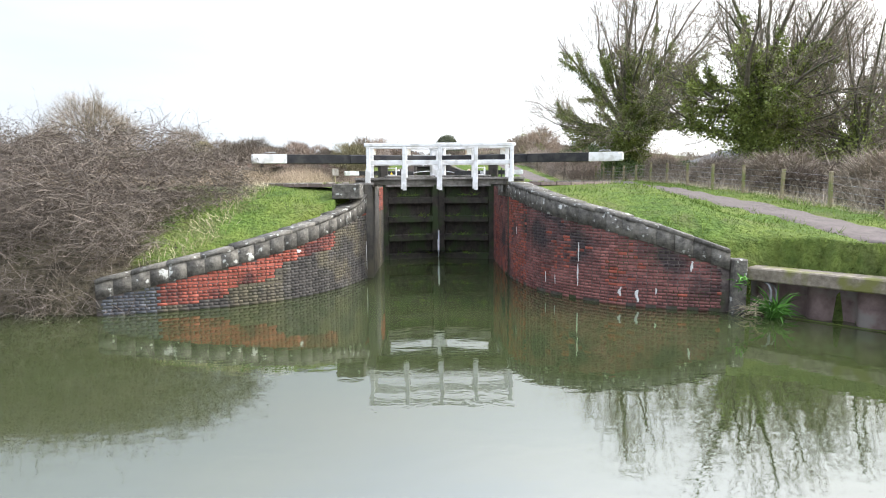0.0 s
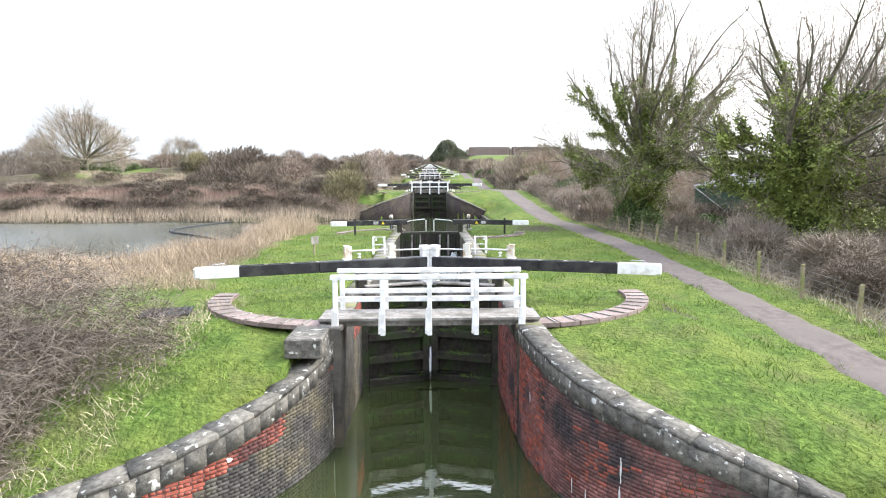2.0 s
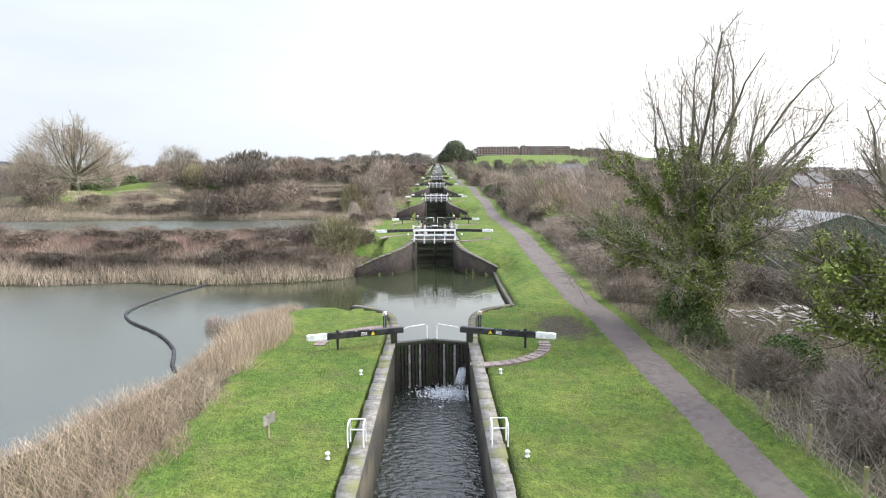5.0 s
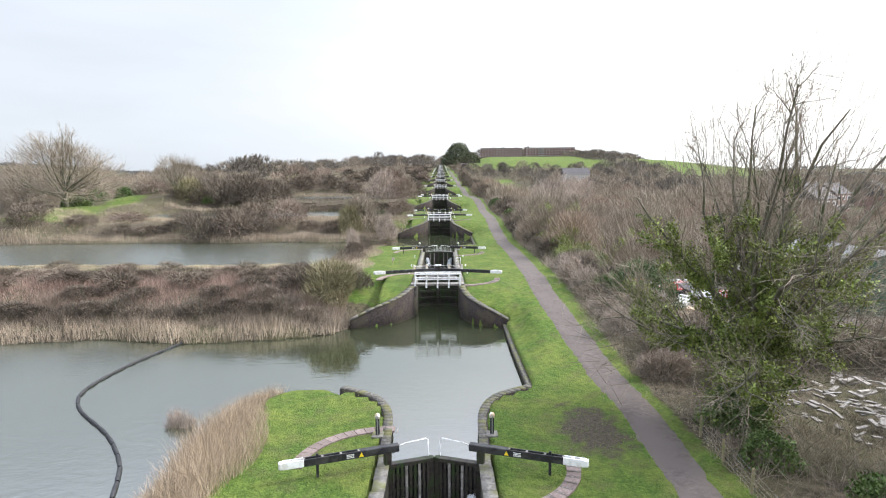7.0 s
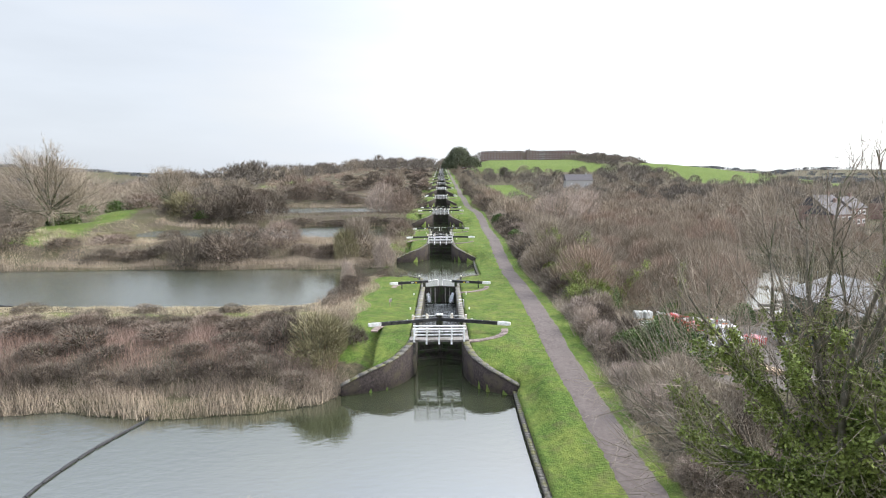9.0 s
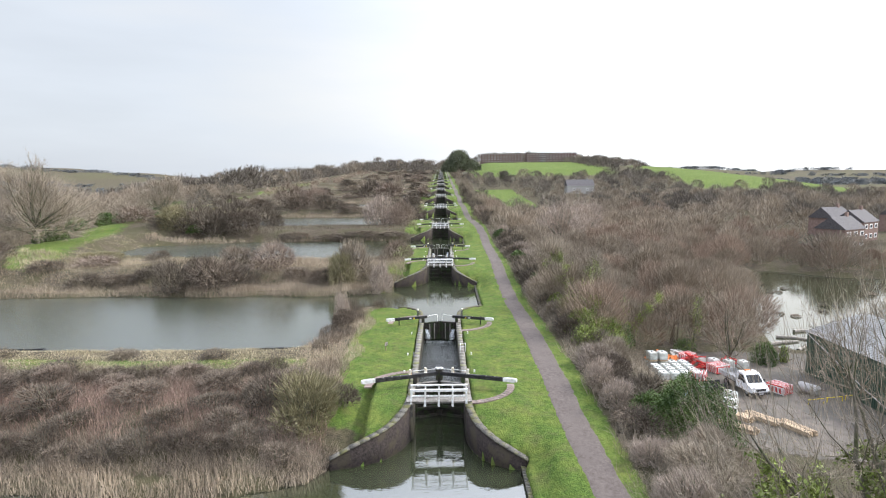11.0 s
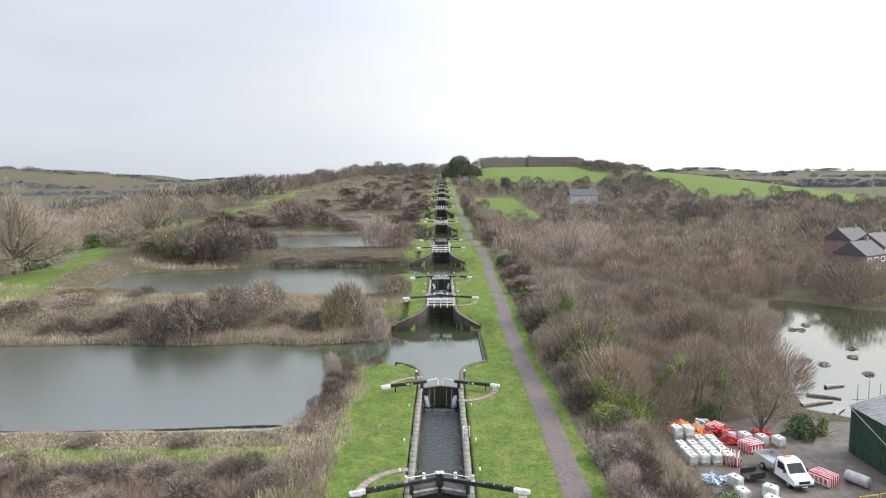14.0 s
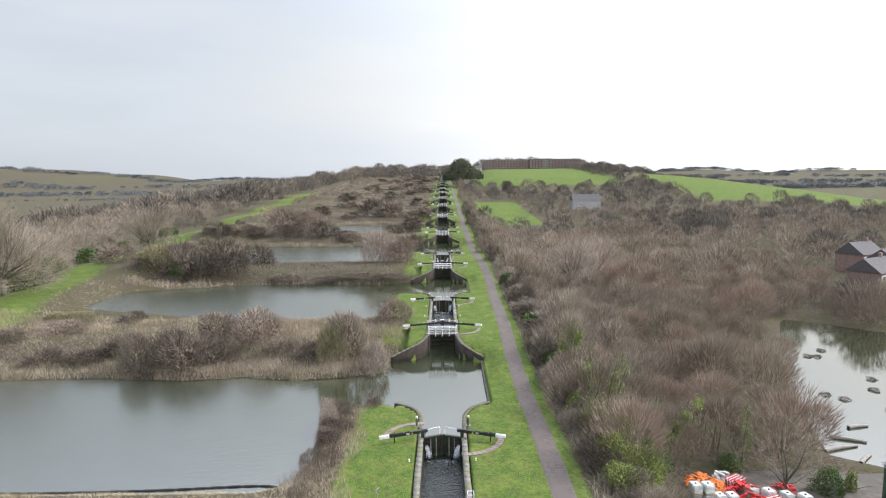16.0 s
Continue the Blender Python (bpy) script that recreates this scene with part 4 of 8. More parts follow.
for k in range(NLOCK):
    m = pose(0, LOCK_Y[k], LOCK_Z[k])
    if k:
        copy_thing(bridge, m)
    else:
        bridge.matrix_basis = m

# ---- curved brick treads under the balance beams ----
def tread_arc():
    g = empty("tread_arc")
    n = 13
    for i in range(n):
        a0, a1 = radians(-92 + i * 96 / n), radians(-92 + (i + 0.93) * 96 / n)
        bm = bmesh.new()
        vs = []
        for zz in (-0.05, 0.06):
            for r, a in ((3.85, a0), (4.5, a0), (4.5, a1), (3.85, a1)):
                vs.append(bm.verts.new((r * math.cos(a), r * math.sin(a), zz)))
        for q in ((3, 2, 1, 0), (4, 5, 6, 7), (0, 1, 5, 4), (1, 2, 6, 5), (2, 3, 7, 6), (3, 0, 4, 7)):
            bm.faces.new([vs[j] for j in q])
        part("tread", bm, M_TREAD, g)
        am = (a0 + a1) / 2 - 0.09
        bar("tread_rib", g, M_GREYWOOD, (3.88 * math.cos(am), 3.88 * math.sin(am), 0.07), (4.47 * math.cos(am), 4.47 * math.sin(am), 0.07), 0.05, 0.05, 0.005)
    return tagged(g, "curved foot treads of pinkish brick with raised ribs", "treads", "foot treads round the balance beams")


arc = tread_arc()
arc_m = mirrored(arc)
first = {1: True, -1: True}
for k in range(NLOCK):
    for off in (1.65, 26.15):
        for sx in (1, -1):
            src = arc if sx > 0 else arc_m
            m = pose(sx * 2.3, LOCK_Y[k] + off, LOCK_Z[k] + COPE)
            if first[sx]:
                src.matrix_basis = m @ Matrix.Diagonal((*src.scale, 1))
                first[sx] = False
            elif k < 9:
                copy_thing(src, m)


# ---- small lock furniture ----
def bollard():
    g = empty("bollard")
    part("bollard_body", lathe([(0.0, 0.0), (0.09, 0.0), (0.085, 0.03), (0.055, 0.05), (0.05, 0.14), (0.09, 0.18), (0.095, 0.2), (0.07, 0.235), (0.0, 0.24)], M_WHITE), M_WHITE, g)
    return tagged(g, "small white mushroom-shaped iron mooring bollard", "bollard", "white mooring bollards")


def ladder_hoops():
    g = empty("ladder_handrail")
    for x in (0.0, 0.55):
        rod("hoop", g, M_WHITE, [(x, 0.35, 0), (x, 0.35, 0.75), (x, 0.28, 0.86), (x, -0.2, 0.86), (x, -0.3, 0.7), (x, -0.3, 0.05)], 0.03)
    rod("cross_rail", g, M_WHITE, [(0.0, 0.35, 0.45), (0.55, 0.35, 0.45)], 0.025)
    rod("cross_rail", g, M_WHITE, [(0.0, 0.35, 0.84), (0.55, 0.35, 0.84)], 0.025)
    return tagged(g, "white tubular grab hoops at the chamber ladder", "handrail", "ladder handrails")


def paddle_post():
    g = empty("ground_paddle")
    bar("gear_post", g, M_BLACK, (0, 0, 0), (0, 0, 0.95), 0.2, 0.2, 0.02)
    bar("gear_rack", g, M_STEEL, (0.0, -0.13, 0.05), (0.0, -0.13, 1.1), 0.06, 0.06, 0.005)
    part("gear_cap", lathe([(0.0, 0.92), (0.14, 0.92), (0.15, 1.05), (0.1, 1.16), (0.0, 1.18)], M_CREAM), M_CREAM, g, "pale iron cap")
    bar("gear_plinth", g, M_COPE, (0, 0, -0.06), (0, 0, 0.06), 0.6, 0.7, 0.02)
    return tagged(g, "black iron ground paddle gear with pale cap", "paddle gear", "ground paddle gear")


bol, hoop, gear = bollard(), ladder_hoops(), paddle_post()
hoop_m = mirrored(hoop)
used = set()


def put(src, m, tag):
    if tag in used:
        return copy_thing(src, m)
    used.add(tag)
    src.matrix_basis = m @ Matrix.Diagonal((*src.scale, 1))
    return src


for k in range(10):
    y, z = LOCK_Y[k], LOCK_Z[k] + COPE
    for sx in (1, -1):
        for off in (5.6, 11.6, 20.6):
            put(bol, pose(sx * 3.4, y + off, z), "bol")
        put(gear, pose(sx * 3.0, y + 29.6, z), "gear")
        put(hoop if sx > 0 else hoop_m, pose(sx * 2.25, y + 12.5, z + 0.05), "hoop%d" % sx)
# ---- brickwork of the lowest wings ----
BRICK_MESH = {}


def unit_brick(m):
    if m.name not in BRICK_MESH:
        bm = bmesh.new()
        bmesh.ops.create_cube(bm, size=1.0)
        bmesh.ops.scale(bm, vec=(0.218, 0.06, 0.063), verts=bm.verts)
        bmesh.ops.bevel(bm, geom=[e for e in bm.edges if all(v.co.y < 0 for v in e.verts)], offset=0.006, segments=1, affect="EDGES")
        me = bpy.data.meshes.new("brick")
        bm.to_mesh(me)
        bm.free()
        me.materials.append(m)
        BRICK_MESH[m.name] = me
    return BRICK_MESH[m.name]


def brick_wing(sx):
    wall = bpy.data.objects["wing_wall_east" if sx > 0 else "wing_wall_west"]
    line = side_line(TAIL if sx > 0 else TAIL_WEST, LOCK_Y[0], sx)
    s = np.r_[0, np.cumsum(np.linalg.norm(np.diff(line, axis=0), axis=1))]
    top = wing_top(0, sx, None, np.linspace(0, 1, len(line)))
    rng = np.random.default_rng(3 + sx)
    cells = {"red": [], "dark": [], "blue": [], "soot": []}
    for j in range(46):
        z = -0.12 + 0.0785 * j
        pitch = (0.236, 0.118)[j % 2]            # courses of stretchers and of headers in turn
        for i in range(int(s[-1] / pitch)):
            u = (i + 0.5 + 0.25 * (j % 2)) * pitch
            if u > s[-1] - 0.1:
                continue
            tz = np.interp(u, s, top)
            if z > tz - (0.42 if u > 3.2 else 0.12):
                continue
            x, y = np.interp(u, s, line[:, 0]), np.interp(u, s, line[:, 1])
            a, b = np.interp(u + 0.05, s, line[:, 0]) - np.interp(u - 0.05, s, line[:, 0]), np.interp(u + 0.05, s, line[:, 1]) - np.interp(u - 0.05, s, line[:, 1])
            ax = abs(x)
            if sx < 0:
                low = np.interp(ax, [3.05, 4.2, 4.5, 5.3, 5.6, 6.9], [1.25, 1.0, 0.6, 0.5, 0.22, 0.12])
                if ax > 6.85:
                    kind = "blue"
                elif 3.1 < ax and z > low:
                    kind = "red"
                elif ax < 2.9 and z > 2.0:
                    kind = "red" if rng.uniform() < 0.8 else "dark"
                else:
                    kind = "soot" if z > 0.0 else None
            else:
                n = noise.noise(Vector((u * 0.8, z * 0.5, 3.0))) + 0.35 * noise.noise(Vector((u * 2.7, z * 2.0, 9.0)))
                edge = smooth(6.0, 6.6, ax) + 0.5 * smooth(2.7, 2.3, ax)
                kind = "red" if n + 0.55 * edge + rng.uniform(-0.32, 0.32) > 0.42 else "dark"
                if z < 0.1 and rng.uniform() < 0.5:
                    kind = None
            if kind:
                cells[kind].append((x, y, z, math.atan2(b, a), pitch))
    mats = {"red": M_BRICK, "dark": M_BRICKD, "blue": M_BRICKB, "soot": M_SOOT}
    single = 0
    for kind, cs in cells.items():
        rest = []
        for x, y, z, a, w in cs:
            near = (4.3 < abs(x) < 6.2) and 0.4 < z < 1.7 and w > 0.2 and single < 150
            if near:
                ob = new("brick", unit_brick(mats[kind]))
                ob.parent = wall
                ob.matrix_basis = pose(x, y, z, 0, 0, math.degrees(a) + (0 if sx > 0 else 180)) @ Matrix.Translation((0, 0.018 + rng.uniform(-0.004, 0.004), 0))
                single += 1
            else:
                rest.append((x, y, z, a, w))
        if rest:
            R = np.array(rest)
            n = len(R)
            c, d = np.cos(R[:, 3]), np.sin(R[:, 3])
            nrm = np.c_[-d, c, 0 * c] * (1 if sx > 0 else -1)
            C = R[:, :3] + nrm * (0.018 + rng.uniform(-0.004, 0.004, (n, 1)))
            V, F = box_arrays(C, np.c_[c, d, 0 * c] * (R[:, 4:5] / 2 - 0.009), nrm * 0.03, np.tile([0, 0, 0.0315], (n, 1)))
            ob = new("brickwork", mesh_of("brickwork", V, F, [mats[kind]]))
            ob.parent = wall
            tagged(ob, {"red": "rows of bright red bricks", "dark": "rows of dark weathered bricks", "blue": "rows of blue-grey bricks", "soot": "rows of sooty stained bricks"}[kind], kind="stuff")
    # band of dark stone under the coping
    k = s > 2.6
    L, tp = line[k], top[k]
    off = 0.035
    T = np.gradient(L, axis=0)
    T /= np.linalg.norm(T, axis=1)[:, None]
    N = np.stack([-T[:, 1], T[:, 0]], 1) * (1 if sx > 0 else -1)
    L2 = L - off * N
    C, A, B, D = [], [], [], []
    jit = rng.uniform(-0.06, 0.06, len(L2))
    for i in range(len(L2) - 1):
        p, q = np.r_[L2[i], tp[i]], np.r_[L2[i + 1], tp[i + 1]]
        t = (q - p) / 2
        C.append((p + q) / 2 + np.array([0, 0, -0.2]) + t * jit[i] + np.r_[N[i] * (0.1 + rng.uniform(-0.004, 0.004)), 0])
        A.append(t * 0.99)
        B.append(np.r_[N[i] * 0.1, 0])
        D.append([0, 0, 0.2])
    V, F = box_arrays(np.array(C), np.array(A), np.array(B), np.array(D))
    ob = new("stone_band", mesh_of("stone_band", V, F, [M_CAP]))
    ob.parent = wall
    tagged(ob, "band of dark lichened stones under the coping", kind="stuff")
    return wall


brick_wing(1)
brick_wing(-1)


# pale lime streaks on the brickwork
def lime(x, y, z, w, h, seed, wall):
    r = np.random.default_rng(seed)
    n = 9
    zz = np.linspace(0, -h, n)
    ww = 0.65 * w * (0.35 + 0.65 * r.uniform(0.2, 1, n)) * np.sin(np.linspace(0.4, 2.8, n))
    cx = np.cumsum(r.normal(0, w * 0.06, n))
    bm = bmesh.new()
    rows = []
    for i in range(n):
        rows.append([bm.verts.new((cx[i] - ww[i] / 2, 0, zz[i])), bm.verts.new((cx[i], -0.012, zz[i])), bm.verts.new((cx[i] + ww[i] / 2, 0, zz[i]))])
    for a, b in zip(rows[:-1], rows[1:]):
        bm.faces.new((a[0], a[1], b[1], b[0]))
        bm.faces.new((a[1], a[2], b[2], b[1]))
    line = side_line(TAIL if x > 0 else TAIL_WEST, LOCK_Y[0], 1 if x > 0 else -1)
    i = int(np.argmin(np.hypot(line[:, 0] - x, line[:, 1] - y)))
    t = line[min(i + 1, len(line) - 1)] - line[i - 1]
    a = math.degrees(math.atan2(t[1], t[0])) + (0 if x > 0 else 180)
    part("lime_streak", bm, M_LIME, wall, "", pose(line[i][0], line[i][1], z, 0, 0, a) @ Matrix.Translation((0, -0.022, 0)))


we, ww_ = bpy.data.objects["wing_wall_east"], bpy.data.objects["wing_wall_west"]
for i, (x, y, z, w, h) in enumerate(((5.75, 18.9, 1.18, 0.13, 0.26), (3.35, 20.5, 1.5, 0.08, 0.5), (3.45, 20.4, 0.95, 0.09, 0.6), (4.5, 19.5, 0.45, 0.16, 0.22), (4.8, 19.3, 0.42, 0.2, 0.3), (2.8, 21.6, 0.6, 0.06, 0.3),
                                     (3.0, 21.2, 0.55, 0.05, 0.25), (5.1, 19.2, 0.5, 0.07, 0.16), (2.35, 23.5, 1.7, 0.06, 0.22))):
    lime(x, y, z, w, h, 200 + i, we)
for i, (x, y, z, w, h) in enumerate(((-3.8, 21.2, 1.32, 0.22, 0.1), (-2.3, 25.0, 1.6, 0.12, 1.3), (-2.28, 25.6, 1.4, 0.1, 1.2), (-2.45, 24.2, 1.2, 0.05, 0.9))):
    lime(x, y, z, w, h, 230 + i, ww_)

# square stone pier at the top of the west wing
pier = empty("stone_pier", -2.75, 24.2, 0)
bar("pier_block", pier, M_CAP, (-0.55, -0.1, 2.82), (0.3, -0.1, 2.82), 1.5, 0.46, 0.03)
tagged(pier, "square block of dark weathered stone beside the gate", "stone block")

# ---- sheet piling east of the lowest lock ----
pile = empty("sheet_piling", 0, 0, 0)
run = curve_pts([(7.05, 18.62), (8.0, 17.9), (8.75, 16.6), (9.15, 13.5), (9.4, 8.0), (10.2, -30.0)], 0.1)
ss = np.arange(len(run)) * 0.1
tri = np.clip(np.abs(((ss / 0.92) % 1.0) - 0.5) * 6.0 - 1.0, 0, 1)
T = np.gradient(run, axis=0)
T /= np.linalg.norm(T, axis=1)[:, None]
N = np.stack([-T[:, 1], T[:, 0]], 1)
face = run + N * (0.02 + 0.3 * tri)[:, None]
n = len(face)
V = np.vstack([np.c_[face, np.full(n, -1.0)], np.c_[face, np.full(n, 0.78)]])
i = np.arange(n - 1)
part("steel_sheet", mesh_of("steel_sheet", V, np.stack([i, i + 1, i + 1 + n, i + n], 1), [M_RUST]), M_RUST, pile)
for a in range(0, 300, 27):
    b = min(a + 27, n - 1)
    if b > a:
        p, q = run[a] + N[a] * 0.2, run[b] + N[b] * 0.2
        bar("capping_beam", pile, M_CAPWOOD, (*p, 0.92), (*q, 0.92), 0.6, 0.3, 0.03)
        bar("mossy_foot", pile, M_MOSS, (*(run[a] + N[a] * 0.0), 0.02), (*(run[b] + N[b] * 0.0), 0.02), 0.02, 0.02, 0)
tagged(pile, "rust-brown steel sheet piling capped with weathered timber beams", "sheet piling")
corner = empty("corner_stone", 6.78, 18.66, 0)
bar("stone_shaft", corner, M_CAP, (0, 0, -0.8), (0, 0, 1.26), 0.32, 0.36, 0.03)
tagged(corner, "grey stone pier where brick wall meets piling", "stone pier")

# drain pipes, hart's-tongue fern and moored bollard by the corner
pipe = empty("drain_pipe", 7.3, 18.3, 0)
rod("pipe_bend", pipe, M_STEEL, [(0, 0.1, 0.75), (0, -0.05, 0.72), (0.02, -0.12, 0.6), (0.02, -0.12, 0.12)], 0.03)
rod("pipe_bend", pipe, M_STEEL, [(0.14, 0.1, 0.7), (0.14, -0.05, 0.68), (0.15, -0.12, 0.55), (0.15, -0.12, 0.2)], 0.025)
tagged(pipe, "pair of thin grey drain pipes hanging over the wall", "pipe")
# ---- plants ----
def unit(v):
    return v / (np.linalg.norm(v, axis=-1, keepdims=True) + 1e-9)


def grow(rng, P, D, L, seg, wob=0.15, lift=0.0):
    """Polylines from points P along directions D, of lengths L, wandering by wob and bending up (lift) or down (minus)."""
    pts = [P]
    d = unit(D)
    for i in range(seg):
        d = unit(d + rng.normal(0, wob, d.shape) + np.array([0, 0, lift]) / seg)
        pts.append(pts[-1] + d * (L / seg)[:, None])
    return np.stack(pts, 1)


def shoots(rng, S, n, spread, lo, hi):
    """n children for each polyline in S: start points and directions; lo, hi: stretch of the parent they leave from."""
    m, s = S.shape[:2]
    u = rng.uniform(lo, hi, (m, n)) * (s - 1)
    i = np.minimum(u.astype(int), s - 2)
    f = (u - i)[..., None]
    a = S[np.arange(m)[:, None], i]
    b = S[np.arange(m)[:, None], i + 1]
    P = a + (b - a) * f
    D = unit(unit(b - a) + rng.normal(0, spread, P.shape))
    return P.reshape(-1, 3), D.reshape(-1, 3), (u / (s - 1)).reshape(-1)


def ribbons(rng, S, w0, w1=0.0):
    """Thin tapering blades along polylines."""
    n, s = S.shape[:2]
    T = unit(S[:, -1] - S[:, 0])
    A = unit(np.cross(T, rng.normal(0, 1, (n, 3))))
    w = np.broadcast_to(np.asarray(w0, float), (n,))[:, None] * np.linspace(1, w1, s)[None]
    Q = S[:, :-1]
    V = np.concatenate([np.stack([Q - A[:, None] * w[:, :-1, None], Q + A[:, None] * w[:, :-1, None]], 2).reshape(n, -1, 3), S[:, -1:]], 1)
    i = np.arange(n * (2 * s - 1)).reshape(n, 2 * s - 1)
    F = [i[:, [2 * s - 4, 2 * s - 3, 2 * s - 2]]]
    for j in range(s - 2):
        F += [i[:, [2 * j, 2 * j + 1, 2 * j + 3]], i[:, [2 * j, 2 * j + 3, 2 * j + 2]]]
    return V.reshape(-1, 3), np.vstack(F)


def stems(S, r0, r1, sides=4):
    """Round tapering branches along polylines."""
    n, s = S.shape[:2]
    T = unit(np.gradient(S, axis=1))
    A = unit(np.cross(T, np.array([0.31, 0.95, 0.05])))
    B = np.cross(T, A)
    r = np.broadcast_to(np.asarray(r0, float), (n,))[:, None] * np.linspace(1, r1, s)[None]
    ang = np.arange(sides) * 2 * np.pi / sides
    V = S[:, :, None] + r[..., None, None] * (np.cos(ang)[:, None] * A[:, :, None] + np.sin(ang)[:, None] * B[:, :, None])
    i = np.arange(n * s * sides).reshape(n, s, sides)
    j = np.roll(i, -1, 2)
    q = np.stack([i[:, :-1], j[:, :-1], j[:, 1:], i[:, 1:]], -1).reshape(-1, 4)
    return V.reshape(-1, 3), np.vstack([q[:, [0, 1, 2]], q[:, [0, 2, 3]]])


def leaves(rng, P, size):
    """One four-cornered leaf at each point."""
    n = len(P)
    A = unit(rng.normal(0, 1, (n, 3)))
    B = unit(np.cross(A, rng.normal(0, 1, (n, 3))))
    s = size * rng.uniform(0.6, 1.3, (n, 1))
    V = np.stack([P - A * s, P - B * s * 0.6, P + A * s, P + B * s * 0.6], 1).reshape(-1, 3)
    i = np.arange(n * 4).reshape(n, 4)
    return V, np.vstack([i[:, [0, 1, 2]], i[:, [0, 2, 3]]])


def join(*vf):
    V, F, o = [], [], 0
    for v, f in vf:
        V.append(v)
        F.append(f + o)
        o += len(v)
    return np.vstack(V), np.vstack(F)


def tree_parts(seed, H, R, limbs=20, br=8, tw=9, fine=4, stem=1, twig_w=0.012, base=0.2, lift=0.5, spread=0.75, r_trunk=0.014, vase=0.3):
    """Branch lines of a bare winter tree: returns (wood, twigs, limb lines) in its own space."""
    rng = np.random.default_rng(seed)
    P = np.c_[rng.normal(0, 0.25 if stem > 1 else 0.0, (stem, 2)), np.zeros(stem)]
    D = np.c_[rng.normal(0, vase if stem > 1 else 0.04, (stem, 2)), np.ones(stem)]
    T = grow(rng, P, D, H * rng.uniform(0.72, 0.86, stem), 8, 0.05, 0.1)
    p, d, u = shoots(rng, T, limbs // stem, spread, base, 0.98)
    d = unit(d + np.c_[unit(rng.normal(0, 1, (len(d), 2))) * 0.9, np.zeros(len(d))])
    Lm = grow(rng, p, d, R * (1.15 - 0.6 * u) * rng.uniform(0.7, 1.15, len(u)), 6, 0.13, lift)
    p2, d2, u2 = shoots(rng, Lm, br, 0.6, 0.2, 1.0)
    B = grow(rng, p2, d2, R * 0.42 * (1.1 - 0.5 * u2) * rng.uniform(0.6, 1.2, len(u2)), 4, 0.16, 0.35)
    p3, d3, u3 = shoots(rng, B, tw, 0.55, 0.15, 1.0)
    W = grow(rng, p3, d3, R * 0.2 * rng.uniform(0.5, 1.3, len(u3)), 2, 0.15, 0.2)
    sets = [ribbons(rng, W, twig_w, 0.35)]
    if fine:
        p4, d4, u4 = shoots(rng, W, fine, 0.5, 0.2, 1.0)
        sets.append(ribbons(rng, grow(rng, p4, d4, R * 0.1 * rng.uniform(0.5, 1.4, len(u4)), 1, 0.1), twig_w * 0.7, 0.2))
    wood = [stems(T, H * r_trunk, 0.25, 7), stems(Lm, H * r_trunk * 0.3 * (1.15 - 0.6 * u), 0.25, 4), stems(B, H * r_trunk * 0.11, 0.3, 3)]
    return join(*wood), join(*sets), T, Lm, B


def ivy_on(seed, T, Lm, n, reach=0.55, puff=0.27, size=0.085):
    """Ivy leaves clustered along the trunks and the inner limbs."""
    rng = np.random.default_rng(seed)
    a, _, u = shoots(rng, T, n // (4 * len(T)), 0.2, 0.02, 0.8)
    b, _, v = shoots(rng, Lm, max(1, n // len(Lm)), 0.2, 0.0, reach)
    clump = rng.uniform(0.1, 1.0, len(Lm)).repeat(max(1, n // len(Lm)))
    b = b[rng.uniform(0, 1, len(b)) < clump]
    P = np.vstack([a, b])
    P = P + rng.normal(0, puff, P.shape) * np.array([1, 1, 1.2])
    P = P + np.c_[np.zeros((len(P), 2)), -np.abs(rng.normal(0, 0.25, len(P)))]
    return leaves(rng, P, size)


def lobed(rng, az, el, count, pull):
    """Directions drawn towards a few lobes, so that a crown bulges."""
    a, e = rng.uniform(0, 2 * np.pi, count), np.arcsin(rng.uniform(0.15, 1.0, count))
    C = np.c_[np.cos(a) * np.cos(e), np.sin(a) * np.cos(e), np.sin(e)]
    D = np.c_[np.cos(az) * np.cos(el), np.sin(az) * np.cos(el), np.sin(el)]
    j = np.argmax(D @ C.T, 1)
    size = rng.uniform(0.78, 1.12, count)
    close = (D * C[j]).sum(1)
    return unit(D + pull * C[j]), size[j] * (0.72 + 0.32 * smooth(0.7, 1.0, close))


def shrub_mesh(seed, n=64, k1=8, k2=4, w=0.013, up=0.6, flat=0.85, seg=2):
    """A dome of fine bare twigs, one metre in radius."""
    rng = np.random.default_rng(seed)
    az = rng.uniform(0, 2 * np.pi, n)
    el = np.arcsin(rng.uniform(0.1, 1.0, n))
    D, lump = lobed(rng, az, el, 9, 0.35)
    D = D * np.array([1, 1, flat])
    P = np.c_[rng.normal(0, 0.2, (n, 2)), np.full(n, -0.08)]
    S = grow(rng, P, D, lump * rng.uniform(0.75, 1.0, n), 4, 0.12, up * 0.3)
    p, d, u = shoots(rng, S, k1, 0.55, 0.2, 1.0)
    B = grow(rng, p, d, rng.uniform(0.18, 0.42, len(u)), seg, 0.2, 0.3)
    p, d, u = shoots(rng, B, k2, 0.6, 0.1, 1.0)
    W = grow(rng, p, d, rng.uniform(0.08, 0.22, len(u)), 1, 0.2)
    return join(ribbons(rng, S, w * 1.5, 0.4), ribbons(rng, B, w, 0.5), ribbons(rng, W, w * 0.75, 0.2))


